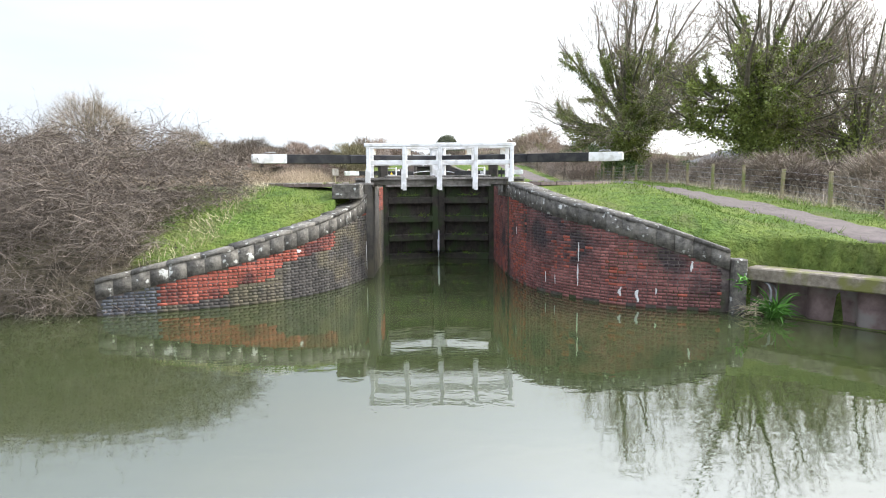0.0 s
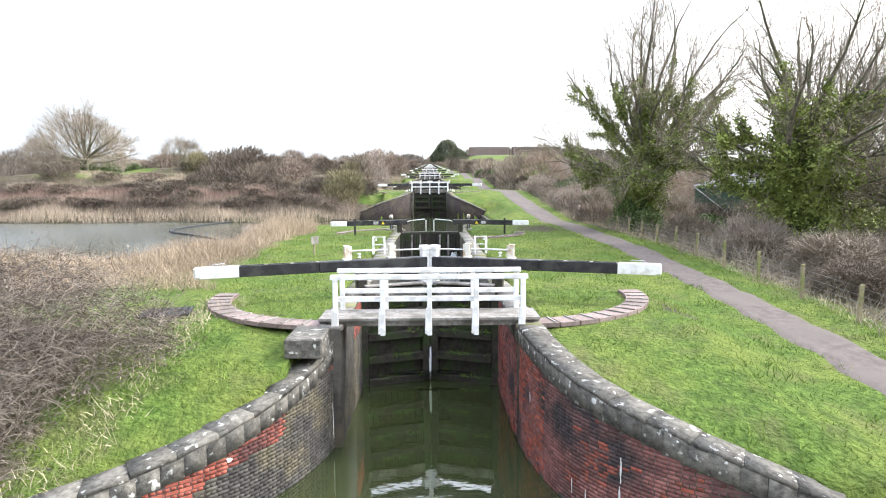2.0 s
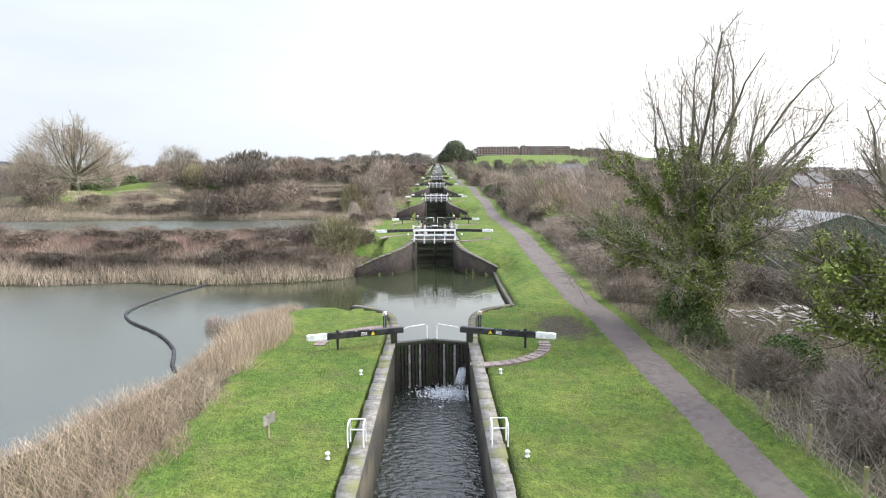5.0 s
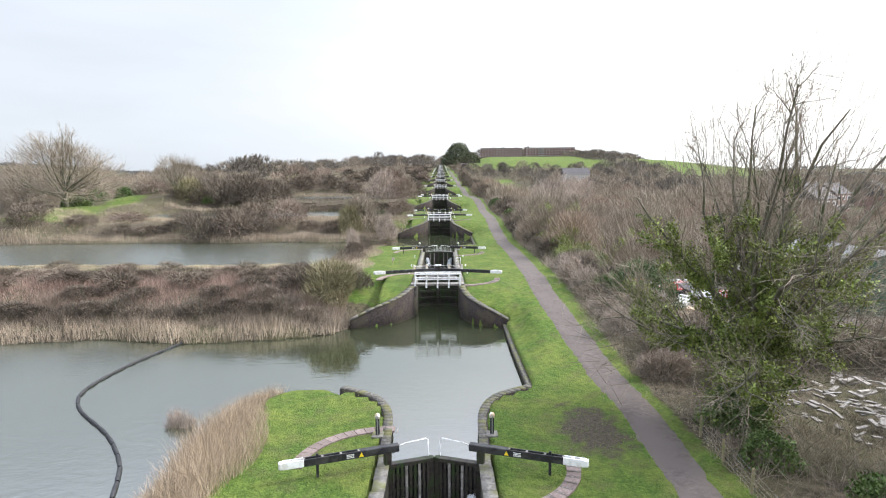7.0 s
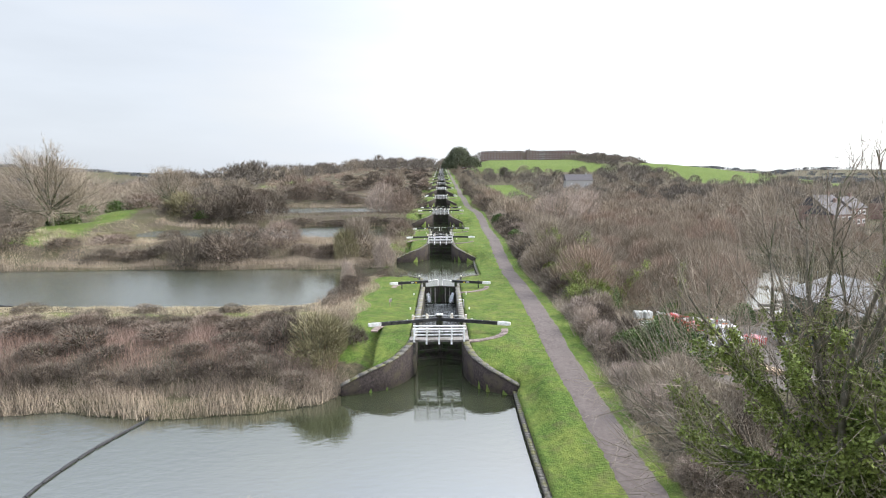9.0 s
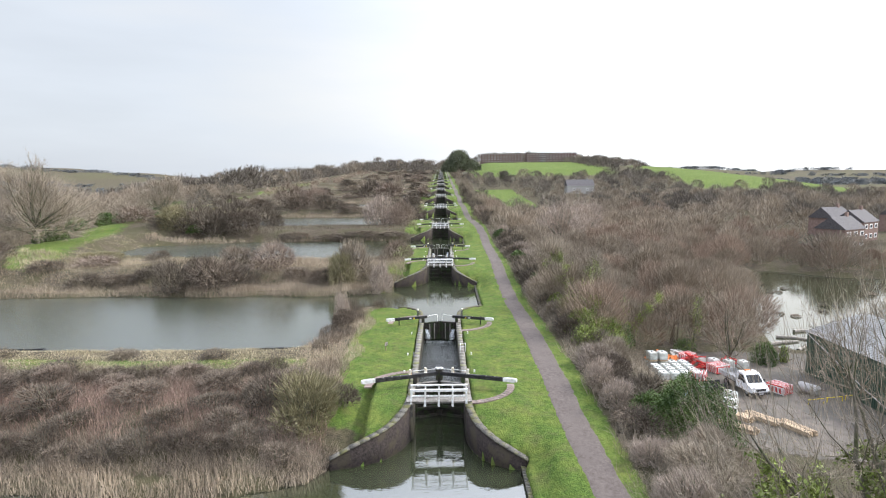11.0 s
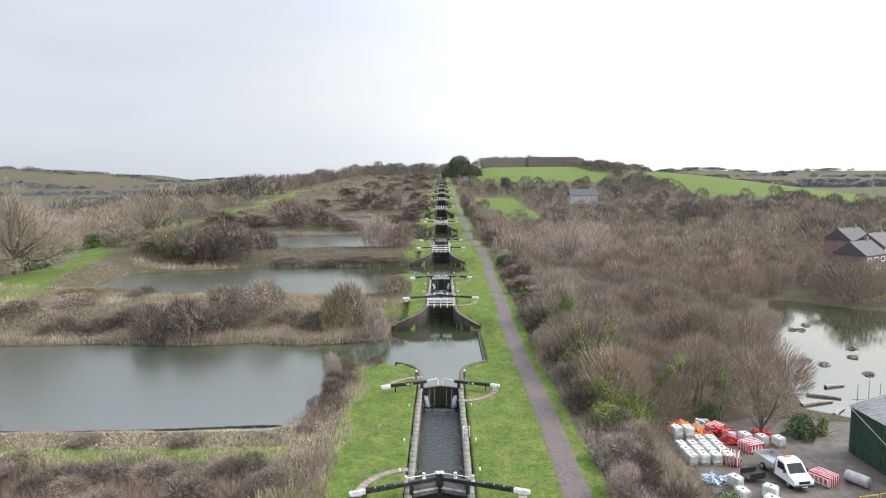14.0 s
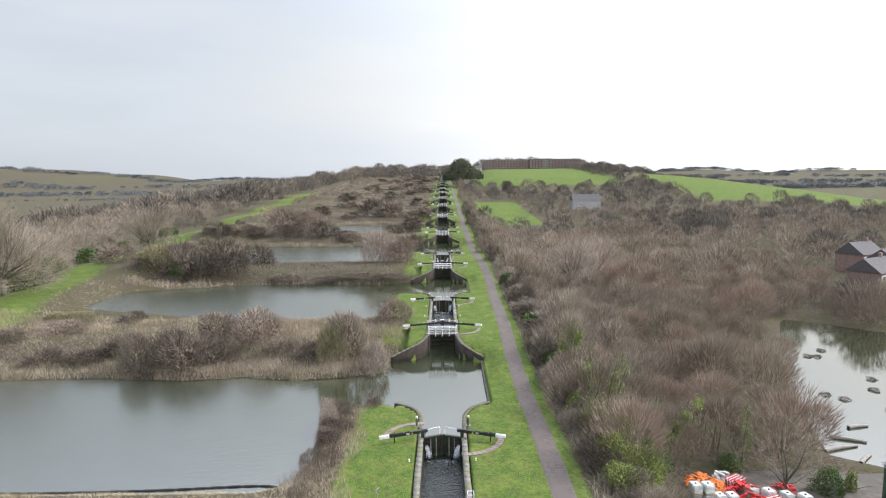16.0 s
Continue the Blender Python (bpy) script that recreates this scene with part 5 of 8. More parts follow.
def fuzzy_crown(seed, n, core, w, length, lobes=8, wide=1.0, tall=1.0, up=0.6, foot=0.0, mess=0.45, knot=0.05):
    """A bulging leafless crown, one unit in radius: fine twigs over the lobes, coarser branches inside."""
    r = np.random.default_rng(seed)
    a, e = r.uniform(0, 2 * np.pi, lobes), np.arcsin(r.uniform(0.05, 1.0, lobes))
    rad = r.uniform(0.32, 0.52, lobes)
    C = np.c_[np.cos(a) * np.cos(e), np.sin(a) * np.cos(e), np.sin(e)] * (1 - rad)[:, None]
    C = np.vstack([C, [[0, 0, 0.3]]])
    rad = np.r_[rad, 0.6]
    j = r.choice(lobes + 1, n * 2, p=rad ** 2 / (rad ** 2).sum())
    v = unit(r.normal(0, 1, (n * 2, 3)) + np.array([0, 0, 0.35]))
    P = C[j] + v * (rad[j] * r.uniform(0.6, 0.98, n * 2))[:, None]
    deep = np.zeros(len(P), bool)
    for k in range(lobes + 1):
        deep |= np.linalg.norm(P - C[k], axis=1) < rad[k] * 0.58
    ok = ~deep & (P[:, 2] > -0.05)
    P, v = P[ok][:n], v[ok][:n]
    D = unit(v + 0.5 * unit(P) + r.normal(0, mess, P.shape) + np.array([0, 0, up]))
    S = np.stack([P - D * 0.5 * length, P + D * (length * r.uniform(0.4, 1.1, len(P)))[:, None]], 1)
    j = r.choice(lobes + 1, core)
    Q = C[j] + unit(r.normal(0, 1, (core, 3))) * (rad[j] * r.uniform(0.1, 0.62, core))[:, None]
    Q[:, 2] = np.abs(Q[:, 2])
    V, F = join(ribbons(r, S, w, 0.0), leaves(r, Q, knot))
    spread = 1 + 0.4 * np.clip(V[:, 2:3], 0, 1) ** 2
    V = np.c_[V[:, :2] * spread * wide, V[:, 2] * tall + foot]
    if foot > 0.05:
        m = 5
        T = grow(r, np.c_[r.normal(0, 0.04, (m, 2)), np.zeros(m)], np.c_[r.normal(0, 0.2, (m, 2)), np.ones(m)], np.full(m, foot + 0.3 * tall), 2, 0.05)
        V, F = join((V, F), stems(T, 0.012, 0.5, 3))
    return V, F


def strand_field(rng, x, y, h, lean, w, seg=2, sink=0.05, wob=0.12):
    """Upright blades or stalks standing on the land at x, y."""
    z = height(x, y) - sink
    n = len(x)
    D = np.c_[rng.normal(0, lean, (n, 2)), np.ones(n)]
    S = grow(rng, np.c_[x, y, z], D, h, seg, wob, -0.15)
    return ribbons(rng, S, w, 0.15)


def stuff(name, vf, m, label, cat):
    return tagged(new(name, mesh_of(name, vf[0], vf[1], [m])), label, cat, kind="stuff")


def dart(rng, n, x0, x1, y0, y1):
    return rng.uniform(x0, x1, n), rng.uniform(y0, y1, n)


def wet(x, y):
    """True where ponds or the canal lie."""
    r = np.zeros(len(x), bool)
    for k in range(NLOCK - 1):
        s = (y > LOCK_Y[k] + 6) & (y < LOCK_Y[k + 1] + 4) & (x < 12)
        if s.any():
            r[s] |= inside(near_shore(k), x[s], y[s])
    s = y < 30
    if s.any():
        r[s] |= inside(LOWER_POOL, x[s], y[s])
    return r


# -- bare shrubs, shared meshes --
SHRUB_KINDS = ((M_SHRUB, 0.5, 0.95), (M_TWIGR, 0.5, 0.9), (M_BRAMBLE, 0.1, 0.85), (M_TWIGP, 1.0, 1.0), (M_OLIVE, 1.0, 1.0), (M_TWIG, 0.6, 0.95))
SHRUBS = [mesh_of("shrub_twigs", *join(fuzzy_crown(20 + i, 2600, 260, 0.0065, 0.24, 9, 1.0, t, u * 0.6, 0.0, 0.9), shrub_mesh(20 + i, n=26, k1=7, k2=3, w=0.011)), [m]) for i, (m, u, t) in enumerate(SHRUB_KINDS)]
FAR_SHRUBS = [mesh_of("shrub_twigs", *fuzzy_crown(40 + i, 2000, 300, 0.0085, 0.15, 11, 1.0, t, u), [m]) for i, (m, u, t) in enumerate(SHRUB_KINDS)]
REMOTE_SHRUBS = [mesh_of("shrub_twigs", *fuzzy_crown(50 + i, 620, 130, 0.022, 0.2, 8, 1.0, t, u), [m]) for i, (m, u, t) in enumerate(SHRUB_KINDS)]
SHRUB_STEMS = mesh_of("shrub_stems", *stems(grow(np.random.default_rng(9), np.c_[np.random.default_rng(8).normal(0, 0.1, (11, 2)), np.full(11, -0.05)], np.c_[np.random.default_rng(7).normal(0, 0.5, (11, 2)), np.ones(11)], np.full(11, 0.8), 4, 0.12), 0.022, 0.3, 4), [M_BARK])
SHRUB_LABEL = ["dense grey-brown leafless shrub", "rounded russet leafless shrub", "low dark bramble bush", "pale bleached leafless shrub", "olive-tinged willow shrub", "tall grey-brown leafless shrub"]


def shrub(kind, x, y, r, h, seed=0, dz=0.0):
    ob = new("shrub", (REMOTE_SHRUBS if y > 320 else FAR_SHRUBS if y > 80.5 else SHRUBS)[kind])
    if y > 130:
        r, h = r * 1.22, h * 1.16
    z = float(height(np.array([x]), np.array([y]))[0])
    ob.matrix_world = pose(x, y, z + dz, 0, 0, (seed * 77 + x * 31) % 360) @ Matrix.Diagonal((r, r, h, 1))
    if y < 90:
        part("stems", SHRUB_STEMS, M_BARK, ob)
    return tagged(ob, SHRUB_LABEL[kind] + " on rough ground", "shrub", "leafless shrubs")


# kind, x, y, radius, height
for s in ((4, -11.0, 87.0, 3.6, 3.9), (0, -8.6, 89.5, 2.0, 2.2), (0, -14.5, 89.0, 2.6, 2.6), (2, -20, 92, 2.6, 1.9), (0, -19, 88.0, 2.2, 1.6), (2, -26, 90, 3.0, 1.9), (0, -33, 89, 3.2, 2.2),
          (2, -40, 91, 3.0, 2.0), (1, -24, 96, 2.4, 1.5), (0, -37, 97, 2.6, 1.8), (2, -46, 88, 3.0, 2.0), (2, -52, 90, 3.2, 2.2), (0, -58, 92, 3.6, 2.6), (0, -13, 105, 1.3, 1.4),
          (4, -10.2, 86.0, 2.6, 3.4), (2, -17, 85.5, 2.0, 1.7), (2, -22, 86, 1.9, 1.6), (0, -29.5, 85.5, 2.2, 1.7), (2, -35.5, 86, 2.2, 1.8), (1, -30, 93.5, 2.0, 1.4), (1, -18.5, 96.5, 1.8, 1.3), (2, -43, 95, 2.4, 1.6), (0, -24, 102.5, 1.6, 1.1),
          (0, -34, 103, 1.8, 1.1), (0, -47, 102, 2.0, 1.2),
          # bank beyond the second pond
          (1, -67.6, 158.0, 4.2, 2.2), (0, -45.6, 142.6, 3.6, 5.8), (2, -38.8, 143.0, 4.4, 6.3), (0, -42.4, 146.5, 3.6, 6.0), (2, -38.3, 153.5, 3.3, 5.0), (1, -31.8, 153.5, 3.9, 5.3), (5, -14.5, 146.6, 3.6, 7.6),
          (4, -17.2, 145.0, 2.6, 5.6), (3, -10.1, 142.0, 1.9, 4.6), (1, -9.0, 163.6, 3.1, 4.2), (2, -74.0, 152.2, 3.0, 2.2), (2, -21.0, 146.7, 2.6, 3.2), (0, -63.5, 146.1, 3.0, 2.8), (2, -57.0, 147.0, 3.2, 2.4),
          (0, -52.0, 149.0, 3.2, 2.8), (2, -26.0, 148.5, 2.4, 2.2), (0, -83.0, 150.0, 3.6, 3.4), (0, -35.0, 147.0, 2.6, 3.6), (2, -88.0, 158.0, 4.0, 3.2),
          # third and fourth banks
          (0, -71.9, 216.0, 6.0, 8.6), (0, -61.5, 217.0, 6.6, 9.0), (4, -76.0, 214.5, 4.6, 6.6), (0, -66.0, 211.0, 4.8, 8.0), (2, -56.0, 212.5, 4.8, 7.5), (0, -54.5, 227.0, 5.2, 6.5), (3, -19.2, 231.2, 5.0, 8.6),
          (1, -11.6, 230.6, 4.2, 7.5), (1, -15.0, 236.0, 4.0, 7.0), (2, -10.7, 272.0, 5.4, 7.0), (2, -41.0, 210.5, 4.6, 1.6), (2, -32.0, 210.0, 4.8, 1.5), (2, -22.0, 210.5, 4.8, 1.5), (2, -13.5, 211.5, 4.4, 1.4), (1, -90.9, 220.3, 5.5, 5.0),
          (2, -58.1, 288.0, 6.0, 6.5), (1, -66.0, 306.0, 7.5, 11.0), (1, -54.0, 304.0, 6.0, 9.5), (0, -46.1, 290.0, 6.0, 6.5), (0, -37.0, 372.0, 7.5, 9.0), (1, -28.0, 366.0, 8.0, 8.0), (5, -23.9, 372.0, 4.6, 11.0), (2, -14.9, 349.0, 7.5, 5.0),
          (1, -9.0, 366.0, 3.5, 6.0), (2, -66.6, 385.0, 7.2, 5.6), (2, -36.0, 283.0, 5.0, 3.0), (2, -27.0, 281.0, 4.5, 2.6), (0, -20.0, 297.0, 4.0, 4.0), (0, -12.0, 303.0, 3.2, 4.5), (2, -75.0, 290.0, 6.0, 5.0),
          # small growth at the water's edge
          (3, -14.6, 60, 1.0, 2.1), (3, -13.5, 121, 1.4, 3.8), (0, -12.4, 124.0, 1.6, 2.4), (2, -12.6, 116.0, 1.7, 2.3), (2, -12.9, 119.5, 1.6, 2.0), (0, -13.4, 112.0, 1.5, 1.8), (2, -9.0, 127.0, 1.3, 1.5)):
    shrub(*s)

# shrubs farther up the flight, bank by bank
rng = np.random.default_rng(5)
for k in range(4, NLOCK - 1):
    for j in range(5):
        x = -rng.uniform(8, 85)
        shrub(int(rng.choice([0, 1, 2, 5, 2])), x, LOCK_Y[k] + rng.uniform(-9, 9), rng.uniform(4, 9), rng.uniform(2.4, 5.5), j)

# -- thickets and rough growth --
track_x = lambda y: -np.interp(y, [0, 165, 182, 214, 280, 324, 420, 560, 1000], [80, 84, 90, 96, 101, 103, 110, 118, 135])
rng = np.random.default_rng(11)
# bramble mound beside the lowest lock
x, y = dart(rng, 32000, -23, -5.0, 18.7, 25.6)
edge = -6.0 - 1.7 * smooth(24, 19, y) + 0.4 * np.sin(y * 1.7)
keep = (x < edge) & (y < 25.2 + 0.4 * np.sin(x * 1.1))
x, y = x[keep], y[keep]
hump = 0.5 + 0.5 * smooth(0, 2.5, edge[keep] - x)
n = len(x)
z = height(x, y)
S = grow(rng, np.c_[x, y, z - 0.05 + rng.uniform(0, 1, n) * 2.1 * hump], np.c_[rng.normal(0, 0.8, (n, 2)), rng.uniform(-0.1, 1, n)], rng.uniform(0.5, 1.5, n) * (0.5 + 0.6 * hump), 4, 0.28, -0.9)
p, d, u = shoots(rng, S[::2], 3, 0.7, 0.3, 1.0)
stuff("bramble_thicket", join(ribbons(rng, S, 0.0068, 0.4), ribbons(rng, grow(rng, p, d, rng.uniform(0.1, 0.35, len(u)), 1, 0.2), 0.0045, 0.3), leaves(rng, p[::4] + rng.normal(0, 0.05, p[::4].shape), 0.034)),
      M_THICKET, "tangled grey-brown bramble thicket with arching bare stems", "brambles")
# tawny fringe of the mound
x, y = dart(rng, 9000, -10.5, -4.0, 18.9, 29)
e2 = np.interp(y, [18.9, 21, 24, 29], [-7.2, -6.0, -5.7, -6.0])
keep = np.abs(x - e2 + 0.4) < 0.7 * rng.uniform(0, 1, len(x)) ** 0.5
stuff("tawny_grass", strand_field(rng, x[keep], y[keep], rng.uniform(0.12, 0.42, keep.sum()), 0.8, 0.008), M_STRAW, "bleached dead grass at the thicket edge", "grass")


def bank_growth(name, n, x0, x1, y0, y1, h, m, label, cat, w=0.016, lean=0.25, patch=0.0, cond=None):
    x, y = dart(rng, n, x0, x1, y0, y1)
    ok = ~wet(x, y)
    if patch:
        ok &= np.sin(x * 0.55 + 1.3 * np.sin(y * 0.5)) + np.sin(y * 0.8 + x * 0.21) > patch
    if cond is not None:
        ok &= cond(x, y)
    x, y = x[ok], y[ok]
    hh = h * rng.uniform(0.55, 1.15, len(x)) * (0.85 + 0.25 * np.sin(x * 0.7 + y * 0.4))
    stuff(name, strand_field(rng, x, y, hh, lean, w, 2 if y0 < 130 else 1), m, label, cat)


west_edge = lambda x, y: x < -np.interp(y, [26, 40, 62], [7.2, 9.0, 10.2]) + 0.6 * np.sin(y * 1.3)
bank_growth("reed_bed", 64000, -24, -6.8, 30.5, 66, 1.15, M_TAWNY, "dry tawny reeds and tall dead grass along the pond", "reeds", 0.008, 0.6, cond=west_edge)
bank_growth("reed_bed", 14000, -14, -8.4, 49, 67, 1.5, M_TAWNY, "dry tawny reeds on the grassy point", "reeds", 0.009, 0.26, cond=lambda x, y: x < -9.4 - 0.9 * np.cos(y * 0.4))
# second bank: reed fringe, dark hedge, russet growth, second hedge, pale grass strip
bank_growth("reed_bed", 20000, -64, -8, 76.0, 83, 1.3, M_REED, "pale reed fringe along the bank", "reeds", 0.02, 0.16, cond=lambda x, y: y < 80.4 + 0.8 * np.sin(x * 0.4) + 0.5 * np.sin(x * 1.3))
bank_growth("scrub_bank", 22000, -66, -6.8, 80.3, 86.5, 1.5, M_BANKD, "low dark leafless hedge along the bank", "scrub", 0.018, 0.4, cond=lambda x, y: (y < 84.8 + 0.8 * np.sin(x * 0.3)) & (x < -7.5 - 1.2 * np.sin(y * 0.9)))
bank_growth("scrub_bank", 26000, -66, -9, 83.5, 94, 1.15, M_ROSY, "rosy-brown dead stems on the bank", "dead stems", 0.02, 0.25)
bank_growth("scrub_bank", 16000, -66, -9, 91, 99.5, 1.3, M_BANKD, "low dark leafless scrub covering the bank", "scrub", 0.018, 0.4, cond=lambda x, y: y > 92 + 0.9 * np.sin(x * 0.35))
bank_growth("tawny_grass", 26000, -66, -11.5, 98.5, 107, 0.4, M_STRAW, "strip of bleached rough grass between scrub and pond", "grass", 0.02, 0.5)
bank_growth("tawny_grass", 9000, -15, -7.6, 94, 128, 0.9, M_REED, "tawny tussock grass along the lock side", "grass", 0.018, 0.4, cond=lambda x, y: x < -9.0 + 0.8 * np.sin(y * 0.5))
bank_growth("scrub_bank", 9000, -15.5, -9.6, 107, 129, 1.5, M_BRAMBLE, "brown leafless scrub on the pond edge", "scrub", 0.016, 0.35, cond=lambda x, y: x < -11.0 + 0.7 * np.sin(y * 0.8))
for j in range(22):
    shrub(int(rng.choice([2, 2, 0])), -12.5 - 2.5 * j + rng.uniform(-0.7, 0.7), 82.9 + rng.uniform(-0.7, 0.9), rng.uniform(1.5, 2.1), rng.uniform(1.3, 1.75), j)
    shrub(int(rng.choice([2, 0, 1])), -13.5 - 2.5 * j + rng.uniform(-0.9, 0.9), 95.0 + rng.uniform(-1.4, 1.8), rng.uniform(1.4, 2.3), rng.uniform(1.2, 1.9), j)
# third bank
bank_growth("reed_bed", 16000, -90, -6, 137.5, 146, 1.5, M_REED, "pale reed fringe along the bank", "reeds", 0.024, 0.2, cond=lambda x, y: y < 143 + 1.0 * np.sin(x * 0.35))
bank_growth("scrub_bank", 26000, -90, -5.5, 142, 166, 0.95, M_BANK, "low brown leafless scrub covering the bank", "scrub", 0.026, 0.4, cond=lambda x, y: x < -6.5 - 0.5 * np.sin(y))
bank_growth("reed_bed", 10000, -90, -8, 154, 170, 1.1, M_STRAW, "bleached reeds beside the third pond", "reeds", 0.026, 0.25, patch=0.2)
bank_growth("reed_bed", 15000, -36, -7, 140, 166, 1.25, M_REED, "tan reeds and dead stems on the bank", "reeds", 0.026, 0.3)
bank_growth("tawny_grass", 22000, -98, -60, 160, 330, 0.6, M_STRAW, "bleached rough grass between the track and the ponds", "grass", 0.03, 0.5, cond=lambda x, y: (x > track_x(y) + 5) & (np.sin(x * 0.3 + np.sin(y * 0.21)) + np.sin(y * 0.17) > -0.7))
for k in range(3, NLOCK - 1):
    yk = LOCK_Y[k]
    bank_growth("scrub_bank", 6000, -80, -5.5, yk - 13, yk + 16, 1.0, (M_BRAMBLE, M_TWIG, M_TWIGR)[k % 3], "far bank of low leafless scrub", "scrub", 0.03 + 0.006 * k, 0.35, cond=lambda x, y: x < -6.5)
    bank_growth("reed_bed", 3000, -80, -6, yk - 14, yk - 9, 1.5, M_REED, "far reed fringe", "reeds", 0.03 + 0.006 * k, 0.2)

# -- hedge side of the towpath --
hedge_x = lambda y: path_x(y) + 3.0
x, y = dart(rng, 34000, 12.5, 42, 14, 82)
keep = (x > hedge_x(y) - 0.7 + 0.5 * np.sin(y * 0.9)) & (rng.uniform(0, 1, len(x)) < 1.0 - 0.5 * smooth(18, 24, x))
bankh = 1.3 + 0.5 * np.sin(y * 0.37) + 0.3 * np.sin(y * 1.1)
stuff("hedge_scrub", strand_field(rng, x[keep], y[keep], (bankh * rng.uniform(0.5, 1.25, len(x)))[keep], 0.5, 0.014, 2, wob=0.25), M_TWIG, "leafless hedge of tangled twigs beside the towpath fence", "hedge")
x, y = dart(rng, 12000, 12.2, 15, 14, 82)
keep = np.abs(x - hedge_x(y) + 0.35) < 0.6
stuff("tawny_grass", strand_field(rng, x[keep], y[keep], rng.uniform(0.15, 0.5, keep.sum()), 0.6, 0.007), M_STRAW, "bleached grass along the fence", "grass")
x, y = dart(rng, 20000, 13, 25, 80, 210)
keep = x > path_x(y) + 2.6 + 0.6 * np.sin(y * 0.6)
stuff("hedge_scrub", strand_field(rng, x[keep], y[keep], rng.uniform(0.8, 2.3, keep.sum()), 0.45, 0.02, 2, wob=0.22), M_TWIG, "leafless scrub hedge along the towpath", "hedge")
for s in ((2, 15.6, 24, 2.0, 1.8), (0, 17.5, 27.5, 2.6, 2.4), (2, 15.4, 31, 1.8, 1.5), (0, 17.2, 34.5, 2.4, 2.2), (2, 16.2, 39, 1.9, 1.7), (3, 18.0, 43, 2.4, 2.3), (0, 16.0, 46.5, 1.9, 1.9), (0, 20.5, 31, 2.8, 2.8),
          (2, 21, 38, 2.8, 2.6), (0, 22, 47, 3.0, 2.6), (0, 20, 66, 2.6, 3.4), (0, 24, 71, 3.0, 4.0), (2, 29, 74, 3.2, 4.2), (0, 34, 73, 3.2, 4.4), (0, 39, 72, 3.4, 4.6), (2, 19.5, 72.5, 2.4, 3.2), (0, 44, 66, 4.0, 5.0), (0, 22, 76.5, 2.4, 3.4), (0, 36, 55, 3.6, 4.0), (2, 42, 57, 3.6, 4.4), (0, 33, 40, 3.4, 3.2), (3, 15.3, 66, 1.9, 2.4), (0, 16.5, 70, 2.2, 2.8), (3, 15.2, 74.5, 2.0, 3.0), (0, 17.5, 77.5, 2.8, 3.4), (3, 14.8, 79.5, 1.5, 2.2), (0, 20, 81, 2.6, 3.2),
          (3, 15.0, 88, 1.9, 2.6), (3, 14.6, 92.5, 1.7, 2.8), (2, 16.6, 95, 2.0, 3.0), (0, 17.5, 90, 2.4, 3.2), (0, 16.0, 112, 2.4, 3.6), (4, 17.5, 118, 2.6, 4.0), (0, 15.5, 126, 2.0, 3.0), (3, 15.0, 134, 1.8, 2.8), (0, 16, 142, 2.2, 3.6),
          (0, 16.5, 152, 2.6, 3.4), (3, 17, 166, 2.6, 3.6), (0, 17, 180, 3.0, 4.5), (0, 18, 196, 3.2, 5.0), (0, 15, 230, 3.2, 5.0), (1, 14, 250, 3.2, 5.0), (0, 14, 275, 3.4, 6.0), (0, 13.5, 305, 3.4, 6.0), (0, 12.5, 340, 3.2, 6.5), (0, 12.5, 380, 3.6, 7.0)):
    shrub(5 if s[0] == 0 and s[2] < 82 else s[0], *s[1:])


for j in range(58):
    y = 84 + 2.2 * j + rng.uniform(-0.8, 0.8)
    if j % 9 != 5:
        shrub(int(rng.choice([0, 0, 2, 2, 3, 5])), float(path_x(y)) + 4.8 + rng.uniform(-0.5, 2.4), y, rng.uniform(1.7, 2.9), rng.uniform(1.7, 3.2), j)

# -- large trees --
def big_tree(x, y, H, R, seed, ivy=0, ivy_mat=None, label="", wood=M_BARK, twig=M_TWIG, cat="tree", **kw):
    w, t, T, Lm, B = tree_parts(seed, H, R, **kw)
    z = float(height(np.array([x]), np.array([y]))[0])
    g = empty("tree", x, y, z - 0.15)
    part("trunk", mesh_of("wood", *w, [wood], True), wood, g)
    part("crown", mesh_of("crown", *t, [twig]), twig, g)
    if ivy:
        part("ivy", mesh_of("ivy", *ivy_on(seed + 1, T, Lm, ivy), [ivy_mat or M_IVY]), M_IVY, g, "glossy green ivy")
    return tagged(g, label, cat)


